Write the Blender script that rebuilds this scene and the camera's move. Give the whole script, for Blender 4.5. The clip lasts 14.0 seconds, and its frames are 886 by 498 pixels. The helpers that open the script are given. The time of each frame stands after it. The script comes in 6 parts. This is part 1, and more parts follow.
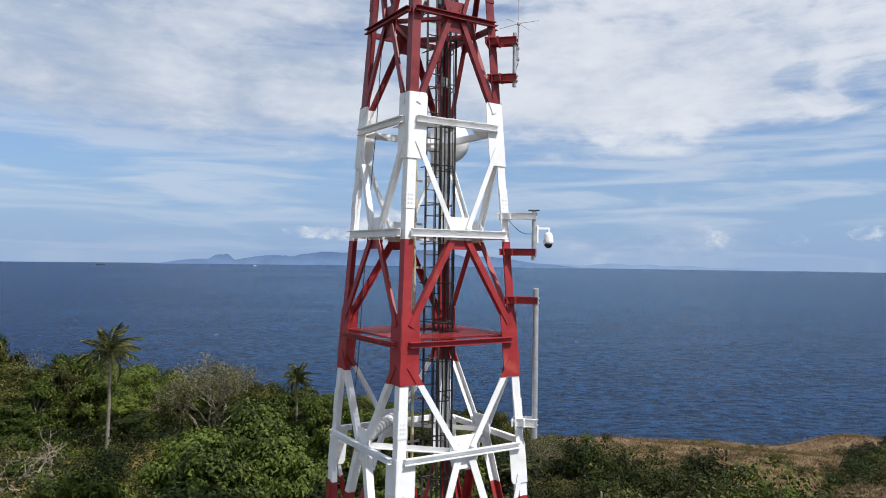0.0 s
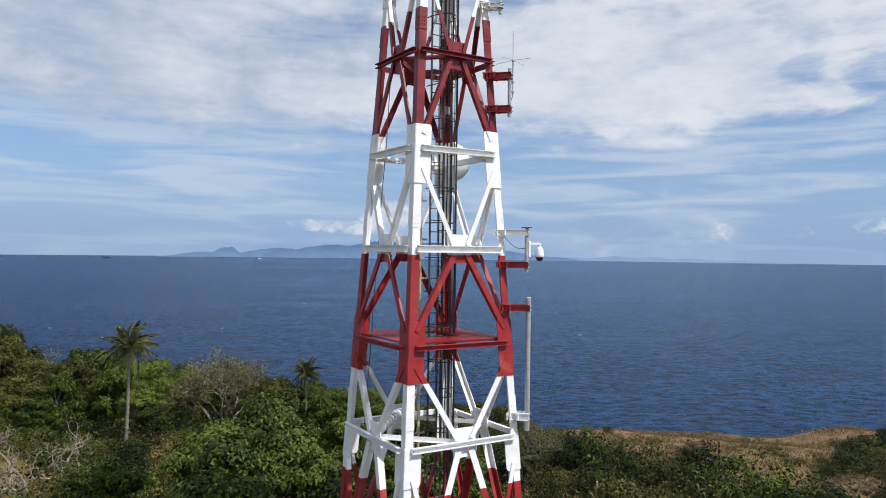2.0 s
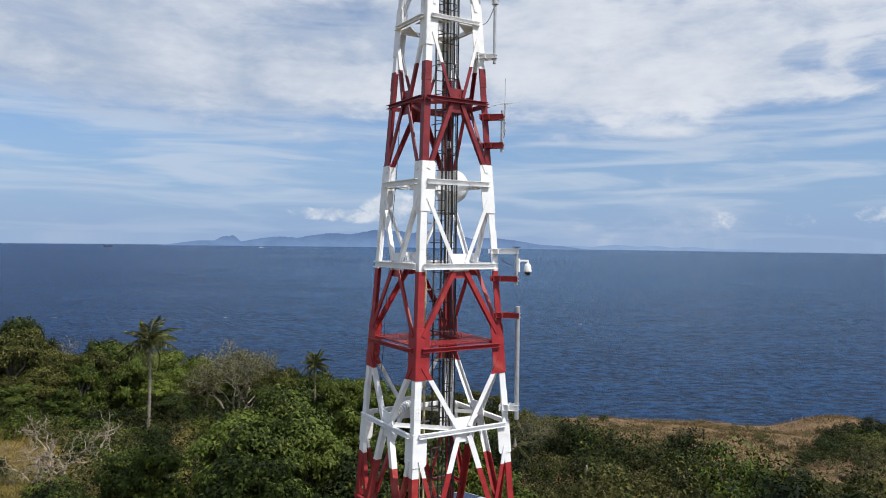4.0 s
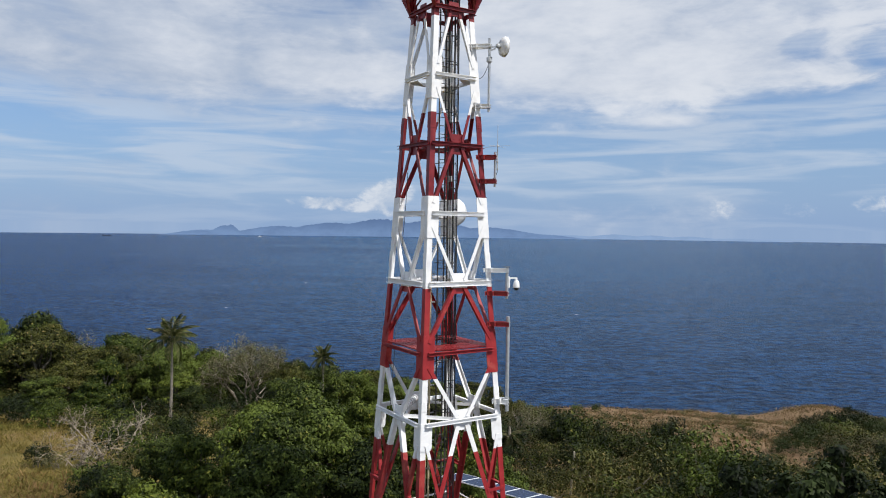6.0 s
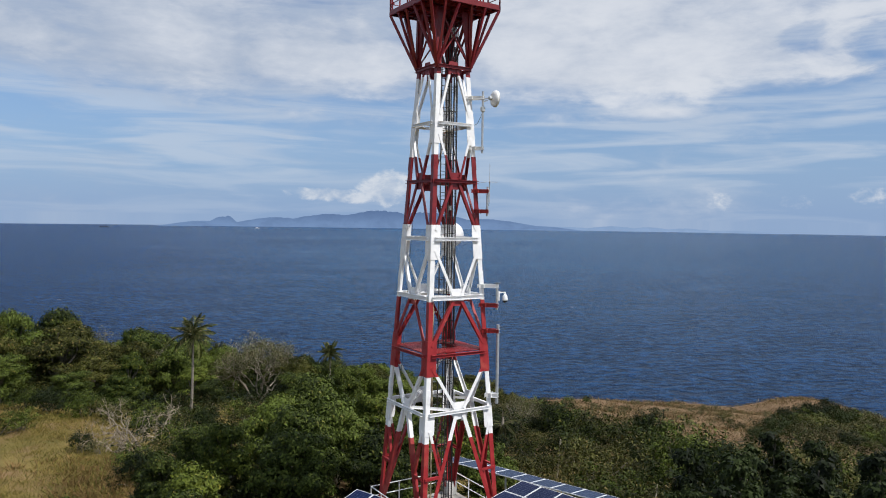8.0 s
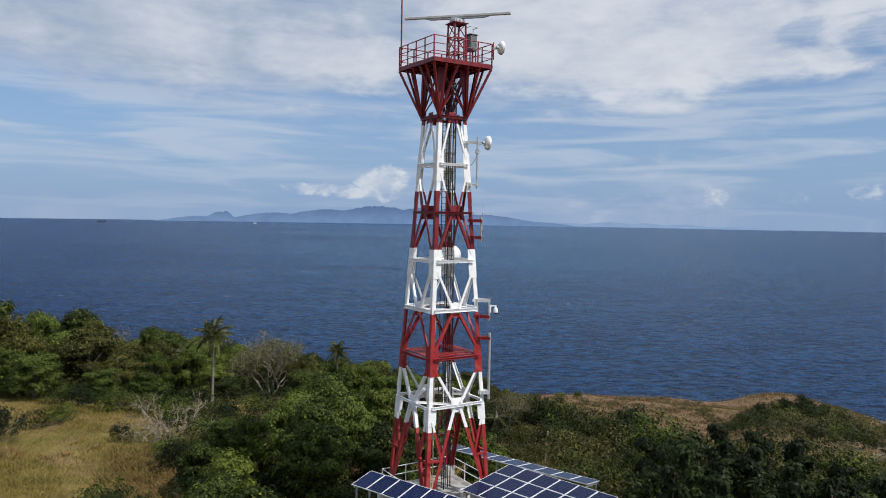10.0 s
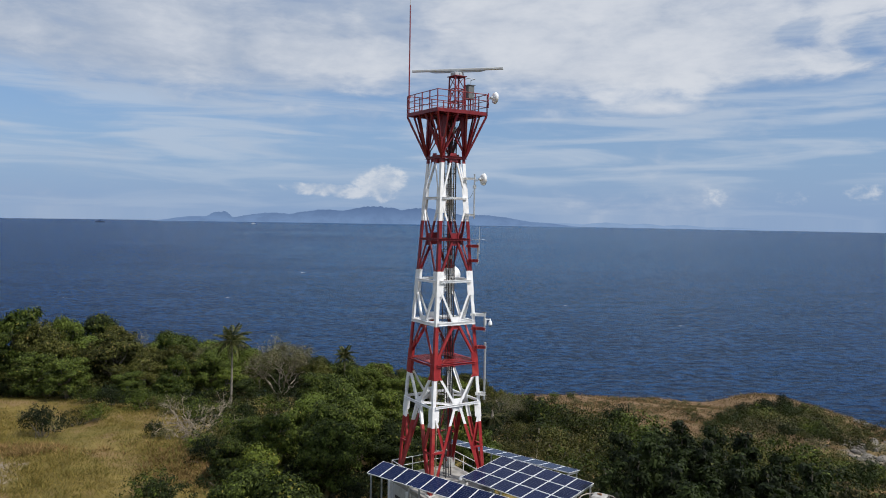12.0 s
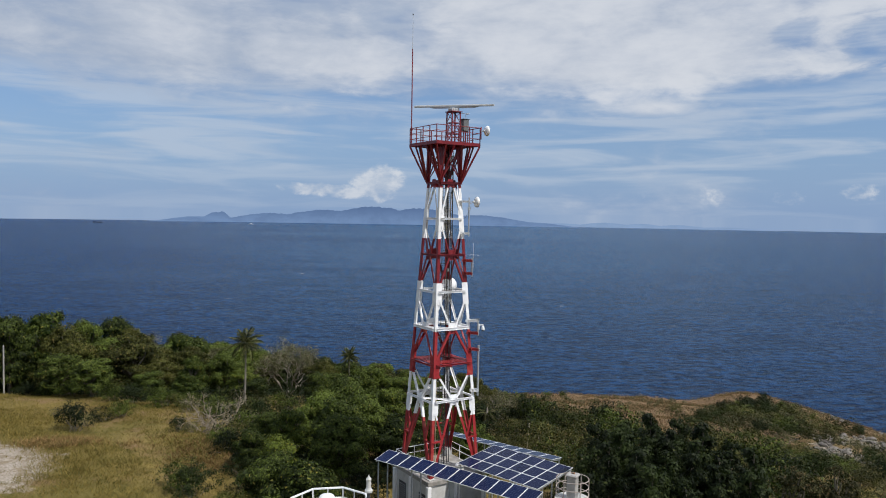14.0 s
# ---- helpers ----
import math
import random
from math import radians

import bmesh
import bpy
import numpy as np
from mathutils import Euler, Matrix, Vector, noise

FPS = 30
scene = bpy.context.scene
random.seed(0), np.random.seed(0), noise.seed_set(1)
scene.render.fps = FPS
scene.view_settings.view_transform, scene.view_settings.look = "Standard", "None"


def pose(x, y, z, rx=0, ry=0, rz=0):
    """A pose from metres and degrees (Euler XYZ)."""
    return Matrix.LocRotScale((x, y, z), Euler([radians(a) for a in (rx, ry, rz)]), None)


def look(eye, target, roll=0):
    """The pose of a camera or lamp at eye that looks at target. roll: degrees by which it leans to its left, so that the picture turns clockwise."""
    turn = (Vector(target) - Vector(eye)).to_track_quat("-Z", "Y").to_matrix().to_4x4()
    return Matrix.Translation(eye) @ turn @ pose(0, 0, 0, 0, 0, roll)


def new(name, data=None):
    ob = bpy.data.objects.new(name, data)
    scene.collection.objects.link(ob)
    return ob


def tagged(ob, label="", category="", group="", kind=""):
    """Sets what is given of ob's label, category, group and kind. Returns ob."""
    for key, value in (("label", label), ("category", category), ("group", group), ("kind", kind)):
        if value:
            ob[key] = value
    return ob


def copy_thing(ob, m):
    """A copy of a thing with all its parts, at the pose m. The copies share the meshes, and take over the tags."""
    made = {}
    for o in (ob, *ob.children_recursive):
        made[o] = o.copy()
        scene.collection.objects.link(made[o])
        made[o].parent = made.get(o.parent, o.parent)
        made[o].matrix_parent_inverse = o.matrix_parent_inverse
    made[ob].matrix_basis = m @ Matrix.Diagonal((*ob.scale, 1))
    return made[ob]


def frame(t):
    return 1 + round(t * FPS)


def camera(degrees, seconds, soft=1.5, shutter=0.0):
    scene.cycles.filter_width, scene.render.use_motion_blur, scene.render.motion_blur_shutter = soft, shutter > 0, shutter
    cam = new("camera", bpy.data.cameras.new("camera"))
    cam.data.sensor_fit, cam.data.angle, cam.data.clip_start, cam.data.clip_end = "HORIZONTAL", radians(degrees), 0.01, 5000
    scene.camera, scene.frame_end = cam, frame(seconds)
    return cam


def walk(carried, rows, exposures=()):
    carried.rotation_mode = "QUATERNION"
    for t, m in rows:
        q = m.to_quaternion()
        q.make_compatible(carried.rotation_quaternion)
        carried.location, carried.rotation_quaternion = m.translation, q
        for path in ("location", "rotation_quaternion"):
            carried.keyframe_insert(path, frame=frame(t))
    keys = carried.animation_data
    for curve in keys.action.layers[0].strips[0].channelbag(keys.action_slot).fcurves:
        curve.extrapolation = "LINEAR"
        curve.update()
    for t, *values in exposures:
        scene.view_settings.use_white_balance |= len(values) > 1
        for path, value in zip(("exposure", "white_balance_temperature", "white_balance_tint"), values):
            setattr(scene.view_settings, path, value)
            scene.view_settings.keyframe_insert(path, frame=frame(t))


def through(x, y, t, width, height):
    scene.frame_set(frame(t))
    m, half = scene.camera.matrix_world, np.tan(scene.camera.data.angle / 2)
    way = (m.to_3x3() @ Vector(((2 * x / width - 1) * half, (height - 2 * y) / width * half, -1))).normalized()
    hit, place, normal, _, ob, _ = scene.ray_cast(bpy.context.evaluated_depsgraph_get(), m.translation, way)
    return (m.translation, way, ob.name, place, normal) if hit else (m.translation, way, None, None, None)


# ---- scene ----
cam = camera(62.27, 14.0, soft=1.0)
PATH = [  # seconds, x, y, z, yaw, pitch, roll
    (0, 0.003, -0.002, 44.999, 0.012, 0.797, 0.736),
    (0.5, 0.057, -0.368, 45.096, 0.084, 0.695, 0.731),
    (1, 0.058, -0.819, 45.217, 0.188, 0.542, 0.708),
    (1.5, 0.05, -1.359, 45.333, 0.285, 0.391, 0.719),
    (2, 0.046, -2.013, 45.483, 0.355, 0.229, 0.702),
    (2.5, 0.068, -2.741, 45.668, 0.398, 0.039, 0.707),
    (3, 0.078, -3.514, 45.856, 0.436, -0.191, 0.704),
    (5.5, -0.09, -8.169, 47.1, 0.35, -1.322, 0.708),
    (6, -0.094, -9.288, 47.396, 0.295, -1.509, 0.725),
    (6.5, -0.123, -10.454, 47.678, 0.239, -1.705, 0.743),
    (7, -0.147, -11.641, 48.016, 0.181, -1.871, 0.771),
    (7.5, -0.181, -12.925, 48.327, 0.132, -2.027, 0.82),
    (8, -0.226, -14.249, 48.687, 0.073, -2.181, 0.819),
    (10.5, -0.447, -21.478, 50.535, -0.158, -2.56, 0.965),
    (11, -0.51, -22.928, 50.932, -0.177, -2.562, 0.962),
    (11.5, -0.572, -24.406, 51.29, -0.203, -2.554, 0.969),
    (12, -0.634, -25.859, 51.643, -0.254, -2.536, 0.975),
    (12.5, -0.665, -27.302, 51.948, -0.322, -2.527, 0.979),
    (13, -0.686, -28.752, 52.245, -0.374, -2.518, 0.972),
    (13.5, -0.699, -30.219, 52.565, -0.41, -2.529, 0.963),
    (14, -0.727, -31.705, 52.835, -0.44, -2.53, 0.952),
]
walk(cam, [(t, pose(x, y, z, 90 + pitch, 0, yaw) @ pose(0, 0, 0, 0, 0, roll)) for t, x, y, z, yaw, pitch, roll in PATH],
     [(0.0, 0.0), (6.5, -0.08), (14.0, -0.22)])
# the shape of the clouds and of the far land: azimuth, height and extent in degrees, amount
SKY_SHAPES = [(13, 13.5, 15, 3.6, 0.14), (25.7, 13.1, 1.9, 1.4, -0.17), (30.8, 12.4, 3.0, 2.2, -0.22), (31, 18, 5, 2.0, -0.12), (-13, 12.5, 12, 3.2, 0.08), (26, 9.2, 12, 1.6, -0.12), (-26, 6.5, 12, 2.2, -0.08), (-6, 8.6, 7, 1.0, -0.14), (0, 17, 14, 3, 0.04), (-27, 13, 9, 4, 0.06), (9, 8.6, 6, 1.0, -0.05), (16, 8.2, 4, 0.7, 0.16), (3.5, 18.5, 3.0, 1.0, -0.12)]
PUFFS = [(-9.4, 1.95, 4.2, 0.8, 1.0), (-4.5, 2.4, 2.9, 1.9, 1.1), (-7.0, 1.7, 3.0, 0.7, 0.9), (6.8, 2.7, 1.6, 0.7, 0.5), (20.3, 1.9, 1.7, 1.3, 0.55), (25.6, 1.7, 2.0, 0.9, 0.55), (30, 1.9, 2.8, 1.2, 0.6), (15.5, 1.6, 2.4, 0.7, 0.45)]
ISLAND_TOPS = [(-18.6, 24, 1.8), (-16.9, 44, 1.0), (-16.4, 50, 0.55), (-13, 45, 3.0), (-9, 64, 4.0), (-5.2, 90, 4.0), (-1.5, 88, 4.0), (3, 58, 4.0), (7, 24, 3.0)]
COAST_TOPS = [(9, 20, 3.0), (12.8, 27, 2.2), (15.5, 24, 1.8), (18.2, 21, 2.0), (21.5, 14, 3.0)]

# ---- light ----
SUN_EL, SUN_AZ = radians(54), math.atan2(0.84, -0.54)
sun = new("sun", bpy.data.lights.new("sun", "SUN"))
sun.data.energy, sun.data.angle, sun.data.color = 4.9, radians(0.6), (1.0, 0.965, 0.92)
sun.matrix_world = look((0, 0, 90), (-math.sin(SUN_AZ) * math.cos(SUN_EL), -math.cos(SUN_AZ) * math.cos(SUN_EL), 90 - math.sin(SUN_EL)))
scene.view_settings.exposure = 0.0


class Nodes:
    """A small helper that adds and links shader nodes."""

    def __init__(self, tree):
        self.tree = tree
        tree.nodes.clear()

    def add(self, kind, props=None, **ins):
        n = self.tree.nodes.new("ShaderNode" + kind)
        for k, v in (props or {}).items():
            setattr(n, k, v)
        for k, v in ins.items():
            key = int(k[1:]) if k[0] == "i" and k[1:].isdigit() else k.replace("_", " ")
            self.put(n.inputs[key], v)
        return n

    def put(self, socket, v):
        if isinstance(v, bpy.types.NodeSocket):
            self.tree.links.new(v, socket)
        elif isinstance(v, bpy.types.Node):
            self.tree.links.new(v.outputs[0], socket)
        else:
            socket.default_value = v

    def math(self, op, a, b=0.0, c=0.0):
        return self.add("Math", {"operation": op}, i0=a, i1=b, i2=c).outputs[0]

    def vmath(self, op, a, b=(0, 0, 0)):
        n = self.add("VectorMath", {"operation": op}, i0=a, i1=b)
        return n.outputs[1] if op in ("DOT_PRODUCT", "LENGTH") else n.outputs[0]

    def mix(self, fac, a, b):
        n = self.add("Mix", {"data_type": "RGBA"})
        self.put(n.inputs[0], fac), self.put(n.inputs[6], a), self.put(n.inputs[7], b)
        return n.outputs[2]

    def noise(self, vec, scale, detail=4.0, rough=0.55, dist=0.0):
        return self.add("TexNoise", None, Vector=vec, Scale=scale, Detail=detail, Roughness=rough, Distortion=dist).outputs[0]

    def ramp(self, fac, lo, hi, a=0.0, b=1.0):
        return self.add("MapRange", {"interpolation_type": "SMOOTHSTEP"}, i0=fac, i1=lo, i2=hi, i3=a, i4=b).outputs[0]


# the sky: a clear blue gradient with layers of broken cloud
world = bpy.data.worlds.new("world")
scene.world = world
world.use_nodes = True
N = Nodes(world.node_tree)
way = N.add("TexCoord").outputs["Generated"]
sep = N.add("SeparateXYZ", None, Vector=way)
up = N.math("MAXIMUM", sep.outputs[2], 0.004)
clamped = N.add("CombineXYZ", None, X=sep.outputs[0], Y=sep.outputs[1], Z=up)
sky = N.add("TexSky", {"sky_type": "NISHITA", "sun_disc": False, "sun_elevation": SUN_EL, "sun_rotation": SUN_AZ, "air_density": 1.0, "dust_density": 0.6, "ozone_density": 2.5}, Vector=clamped)
blue = N.vmath("MULTIPLY", sky, (0.090, 0.101, 0.120))
# a broken sheet of cloud: azimuth and height, drawn out sideways
azim = N.math("ARCTAN2", sep.outputs[0], sep.outputs[1])
elev = N.math("ARCSINE", up)
sheet = N.add("CombineXYZ", None, X=azim, Y=N.math("MULTIPLY", elev, 2.6), Z=0.0)
big = N.noise(N.vmath("ADD", sheet, (3.1, 7.7, 0.0)), 3.4, 4.0, 0.5, 0.3)
mid = N.noise(N.vmath("ADD", sheet, (11.3, 2.2, 0.0)), 9.0, 7.0, 0.58, 0.3)
fine = N.noise(sheet, 30.0, 6.0, 0.62, 0.3)
streak = N.noise(N.add("CombineXYZ", None, X=azim, Y=N.math("MULTIPLY", elev, 9.0), Z=4.0), 5.0, 6.0, 0.52, 0.5)


def near_way(az, el, wide, tall, ragged=3.0):
    """1 round a way of the sky, falling off to 0 at so many degrees across and up."""
    a = N.math("SUBTRACT", azim, radians(az))
    e = N.math("SUBTRACT", elev, radians(el))
    d = N.math("ADD", N.math("POWER", N.math("ABSOLUTE", N.math("DIVIDE", a, radians(wide))), 2.0), N.math("POWER", N.math("ABSOLUTE", N.math("DIVIDE", e, radians(tall))), 2.0))
    d = N.math("ADD", d, N.math("MULTIPLY", N.math("SUBTRACT", mid, 0.5), ragged))
    return N.ramp(d, 0.0, 1.0, 1.0, 0.0)


# the sheet thickens above a ragged lower edge and thins into streaks below it
cover = N.math("ADD", N.math("MULTIPLY", N.math("SUBTRACT", big, 0.5), 0.60), N.math("ADD", N.math("MULTIPLY", N.math("SUBTRACT", mid, 0.5), 0.62), N.math("MULTIPLY", N.math("SUBTRACT", fine, 0.5), 0.14)))
cover = N.math("ADD", cover, N.ramp(elev, radians(6.5), radians(12.0), 0.30, 0.70))
cover = N.math("SUBTRACT", cover, N.ramp(elev, radians(24), radians(50), 0.0, 0.12))
for az, el, wide, tall, gain in SKY_SHAPES:
    cover = N.math("ADD", cover, N.math("MULTIPLY", near_way(az, el, wide, tall), gain))
cloud = N.ramp(cover, 0.30, 0.76, 0.0, 1.0)
haze = N.ramp(up, 0.0, 0.20, 0.85, 0.10)
thin = N.ramp(N.math("ADD", azim, N.math("MULTIPLY", N.math("SUBTRACT", big, 0.5), 0.5)), -0.42, 0.08, 0.15, 0.0)
shade = N.ramp(N.math("SUBTRACT", N.math("ADD", N.math("MULTIPLY", mid, 0.50), N.math("ADD", N.math("ADD", N.math("MULTIPLY", fine, 0.17), 0.055), N.math("ADD", N.math("MULTIPLY", big, 0.25), N.math("MULTIPLY", cloud, 0.18)))), thin), 0.42, 0.84)
white = N.mix(shade, (0.43, 0.51, 0.65, 1), (0.77, 0.805, 0.87, 1))
air = N.mix(haze, blue, (0.265, 0.41, 0.68, 1))
veil = N.math("MULTIPLY", N.ramp(streak, 0.40, 0.66), N.ramp(elev, radians(1.0), radians(5.0), 0.30, 0.68))
air = N.mix(veil, air, (0.56, 0.65, 0.78, 1))
air = N.mix(N.math("MULTIPLY", cloud, 0.94), air, white)
# low cumulus over the far island
puff_noise = N.noise(N.vmath("MULTIPLY", way, (1.0, 1.0, 1.6)), 34.0, 7.0, 0.62, 0.2)
puff = 0.0
for az, el, wide, tall, gain in PUFFS:
    puff = N.math("MAXIMUM", puff, N.math("MULTIPLY", near_way(az, el, wide, tall, 0.8), gain))
puff = N.ramp(N.math("ADD", puff, N.math("MULTIPLY", N.math("SUBTRACT", puff_noise, 0.55), 1.9)), 0.28, 0.9)
air = N.mix(N.math("MULTIPLY", puff, 0.66), air, N.mix(N.ramp(puff_noise, 0.38, 0.66), (0.58, 0.65, 0.76, 1), (0.86, 0.88, 0.91, 1)))
back = N.add("Background", None, Color=air, Strength=1.0)
N.add("OutputWorld", None, Surface=back)

# ---- materials ----
def material(name):
    m = bpy.data.materials.new(name)
    m.use_nodes = True
    return m, Nodes(m.node_tree)


def surface(name, dark, light, scale, rough=0.6, metal=0.0, bump=0.1, stain=None, stain_scale=0.4, stain_amount=0.4, vary=0.0, per_piece=0.0):
    """A solid, worn surface: two tones of grain, larger stains and a fine relief."""
    m, n = material(name)
    where = n.add("TexCoord").outputs["Object"]
    grain = n.noise(where, scale, 6.0, 0.6)
    col = n.mix(n.ramp(grain, 0.3, 0.7), (*dark, 1), (*light, 1))
    if stain:
        spots = n.noise(where, stain_scale, 5.0, 0.65, 0.5)
        col = n.mix(n.ramp(spots, 0.52, 0.72, 0.0, stain_amount), col, (*stain, 1))
    if per_piece:
        rnd = n.add("ObjectInfo").outputs["Random"]
        col = n.mix(n.math("MULTIPLY", rnd, per_piece), col, (*dark, 1))
    relief = n.add("Bump", None, Strength=bump, Distance=0.02, Height=n.noise(where, scale * 3, 4.0, 0.6))
    b = n.add("BsdfPrincipled", None, Base_Color=col, Roughness=n.ramp(grain, 0.2, 0.8, rough - 0.08, min(1, rough + 0.08)), Metallic=metal, Normal=relief)
    n.add("OutputMaterial", None, Surface=b)
    return m


def foliage(name, dark, light, rare=None, rare_amount=0.12, through=0.1, patch=0.6, zone=None, gloss=0.10):
    """Leaves: each its own tint, larger patches of tint, some light coming through."""
    m, n = material(name)
    geo = n.add("NewGeometry")
    where = n.add("TexCoord").outputs["Object"]
    dark, light, rare = ([0.98 * c for c in q] if q else None for q in (dark, light, rare))
    own = n.add("ObjectInfo").outputs["Random"]
    each = geo.outputs["Random Per Island"]
    f = n.math("ADD", n.math("MULTIPLY", each, 0.70), n.math("MULTIPLY", n.ramp(n.noise(where, patch, 3.0), 0.3, 0.7), 0.30))
    f = n.math("ADD", f, n.math("MULTIPLY", n.math("SUBTRACT", own, 0.30), 0.64))
    f = n.math("MAXIMUM", f, 0.0)
    f = n.math("POWER", f, 2.2)
    col = n.mix(f, (*dark, 1), (*light, 1))
    if rare:
        col = n.mix(n.ramp(n.math("FRACT", n.math("MULTIPLY", each, 7.31)), 1 - rare_amount, 1 - rare_amount + 0.02), col, (*rare, 1))
    if zone:
        wide = n.noise(where, zone[1], 4.0, 0.6, 0.4)
        col = n.mix(n.ramp(wide, zone[2], zone[3], 0.0, 0.85), col, n.mix(each, (*[0.5 * c for c in zone[0]], 1), (*zone[0], 1)))
    a = n.add("BsdfPrincipled", None, Base_Color=col, Roughness=0.6 if gloss < 0.15 else 0.42, Specular_IOR_Level=gloss)
    b = n.add("BsdfTranslucent", None, Color=n.mix(0.4, col, (0.10, 0.16, 0.02, 1)))
    n.add("OutputMaterial", None, Surface=n.add("MixShader", None, i0=through, i1=a, i2=b))
    return m


RED = surface("red_paint", (0.24, 0.014, 0.017), (0.34, 0.024, 0.026), 3.0, 0.50, bump=0.06, stain=(0.48, 0.12, 0.085), stain_scale=0.8, stain_amount=0.55)
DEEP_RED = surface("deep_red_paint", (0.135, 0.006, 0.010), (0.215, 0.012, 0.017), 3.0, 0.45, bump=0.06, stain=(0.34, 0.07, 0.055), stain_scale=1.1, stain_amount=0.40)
WHITE = surface("white_paint", (0.76, 0.765, 0.77), (0.84, 0.84, 0.84), 2.5, 0.45, bump=0.05, stain=(0.55, 0.52, 0.46), stain_scale=1.5, stain_amount=0.30)
STEEL = surface("galvanised_steel", (0.34, 0.36, 0.38), (0.50, 0.52, 0.54), 6.0, 0.42, 0.35, 0.06)
DARK = surface("dark_cable", (0.020, 0.020, 0.022), (0.045, 0.045, 0.048), 8.0, 0.6)
LADDER = surface("dark_ladder_steel", (0.018, 0.016, 0.016), (0.045, 0.040, 0.038), 6.0, 0.6)
CASE = surface("dark_grey_case", (0.10, 0.105, 0.11), (0.17, 0.175, 0.18), 5.0, 0.5)
GREY = surface("grey_plastic", (0.40, 0.42, 0.43), (0.50, 0.52, 0.53), 5.0, 0.5)
RADOME = surface("white_radome", (0.74, 0.75, 0.76), (0.80, 0.81, 0.82), 2.0, 0.35, bump=0.02)
CONCRETE = surface("white_painted_concrete", (0.46, 0.46, 0.44), (0.58, 0.58, 0.56), 2.2, 0.8, bump=0.25, stain=(0.34, 0.31, 0.27), stain_scale=0.7, stain_amount=0.55)
RAWCON = surface("weathered_concrete", (0.24, 0.23, 0.21), (0.38, 0.36, 0.33), 2.0, 0.85, bump=0.3, stain=(0.15, 0.13, 0.11), stain_scale=0.6, stain_amount=0.5)
ROCK = surface("weathered_rock", (0.10, 0.090, 0.078), (0.235, 0.215, 0.19), 1.2, 0.9, bump=0.4, stain=(0.07, 0.06, 0.05), stain_scale=0.8, stain_amount=0.5)
RUST = surface("rusty_steel", (0.16, 0.07, 0.03), (0.30, 0.15, 0.07), 5.0, 0.8, bump=0.2)
CREAM = surface("cream_conduit", (0.42, 0.34, 0.20), (0.58, 0.49, 0.32), 4.0, 0.5, bump=0.05, stain=(0.28, 0.19, 0.10), stain_scale=1.5, stain_amount=0.4)
GLASS = surface("dark_lens", (0.01, 0.01, 0.012), (0.02, 0.02, 0.022), 4.0, 0.08)
ALU = surface("aluminium_frame", (0.62, 0.63, 0.65), (0.76, 0.77, 0.78), 5.0, 0.4, 0.2, 0.03)
BARK = surface("bark", (0.10, 0.085, 0.065), (0.22, 0.19, 0.15), 4.0, 0.9, bump=0.5)
PALE_BARK = surface("pale_dead_wood", (0.17, 0.145, 0.12), (0.36, 0.31, 0.26), 4.0, 0.9, bump=0.4)
DEADWOOD = surface("bleached_dead_wood", (0.11, 0.092, 0.070), (0.36, 0.30, 0.225), 3.0, 0.9, bump=0.4)
PALM_BARK = surface("palm_bark", (0.12, 0.105, 0.085), (0.24, 0.21, 0.17), 5.0, 0.9, bump=0.4)
WOOD = surface("weathered_wood", (0.28, 0.24, 0.18), (0.46, 0.40, 0.31), 5.0, 0.85, bump=0.3)

LEAF_A = foliage("broad_leaves", (0.006, 0.011, 0.002), (0.107, 0.141, 0.024), (0.19, 0.17, 0.035), 0.03, gloss=0.13)
LEAF_E = foliage("deep_green_leaves", (0.005, 0.010, 0.002), (0.096, 0.128, 0.023), (0.14, 0.14, 0.03), 0.03, gloss=0.13)
LEAF_B = foliage("olive_leaves", (0.009, 0.012, 0.003), (0.118, 0.120, 0.028), (0.16, 0.12, 0.04), 0.05)
LEAF_C = foliage("bright_leaves", (0.012, 0.024, 0.003), (0.125, 0.154, 0.023), (0.19, 0.18, 0.03), 0.04, gloss=0.13)
LEAF_D = foliage("dark_leaves", (0.003, 0.006, 0.002), (0.031, 0.045, 0.012), (0.06, 0.07, 0.02), 0.04, gloss=0.12)
LEAF_S = foliage("slope_leaves", (0.007, 0.009, 0.003), (0.096, 0.096, 0.027), (0.14, 0.105, 0.04), 0.07)
LEAF_T = foliage("thorn_leaves", (0.010, 0.011, 0.004), (0.105, 0.100, 0.040), (0.15, 0.10, 0.045), 0.12)
LEAF_DRY = foliage("dry_leaves", (0.045, 0.040, 0.020), (0.205, 0.178, 0.095), (0.07, 0.09, 0.025), 0.28)
LEAF_PALM = foliage("palm_fronds", (0.014, 0.022, 0.006), (0.112, 0.125, 0.040), (0.22, 0.19, 0.09), 0.14)
GRASS = foliage("dry_grass_blades", (0.1512, 0.117, 0.0324), (0.3375, 0.252, 0.072), (0.117, 0.108, 0.0252), 0.12, 0.25, 0.12, ((0.18, 0.1548, 0.0378), 0.13, 0.50, 0.64))
BROWN_GRASS = foliage("withered_grass_blades", (0.153, 0.0945, 0.0405), (0.396, 0.252, 0.108), (0.126, 0.126, 0.036), 0.12, 0.25, 0.12)
HEATH = foliage("brown_grass_blades", (0.117, 0.0738, 0.0414), (0.315, 0.198, 0.108), (0.09, 0.09, 0.027), 0.14, 0.25, 0.10, ((0.117, 0.108, 0.0405), 0.16, 0.56, 0.70))


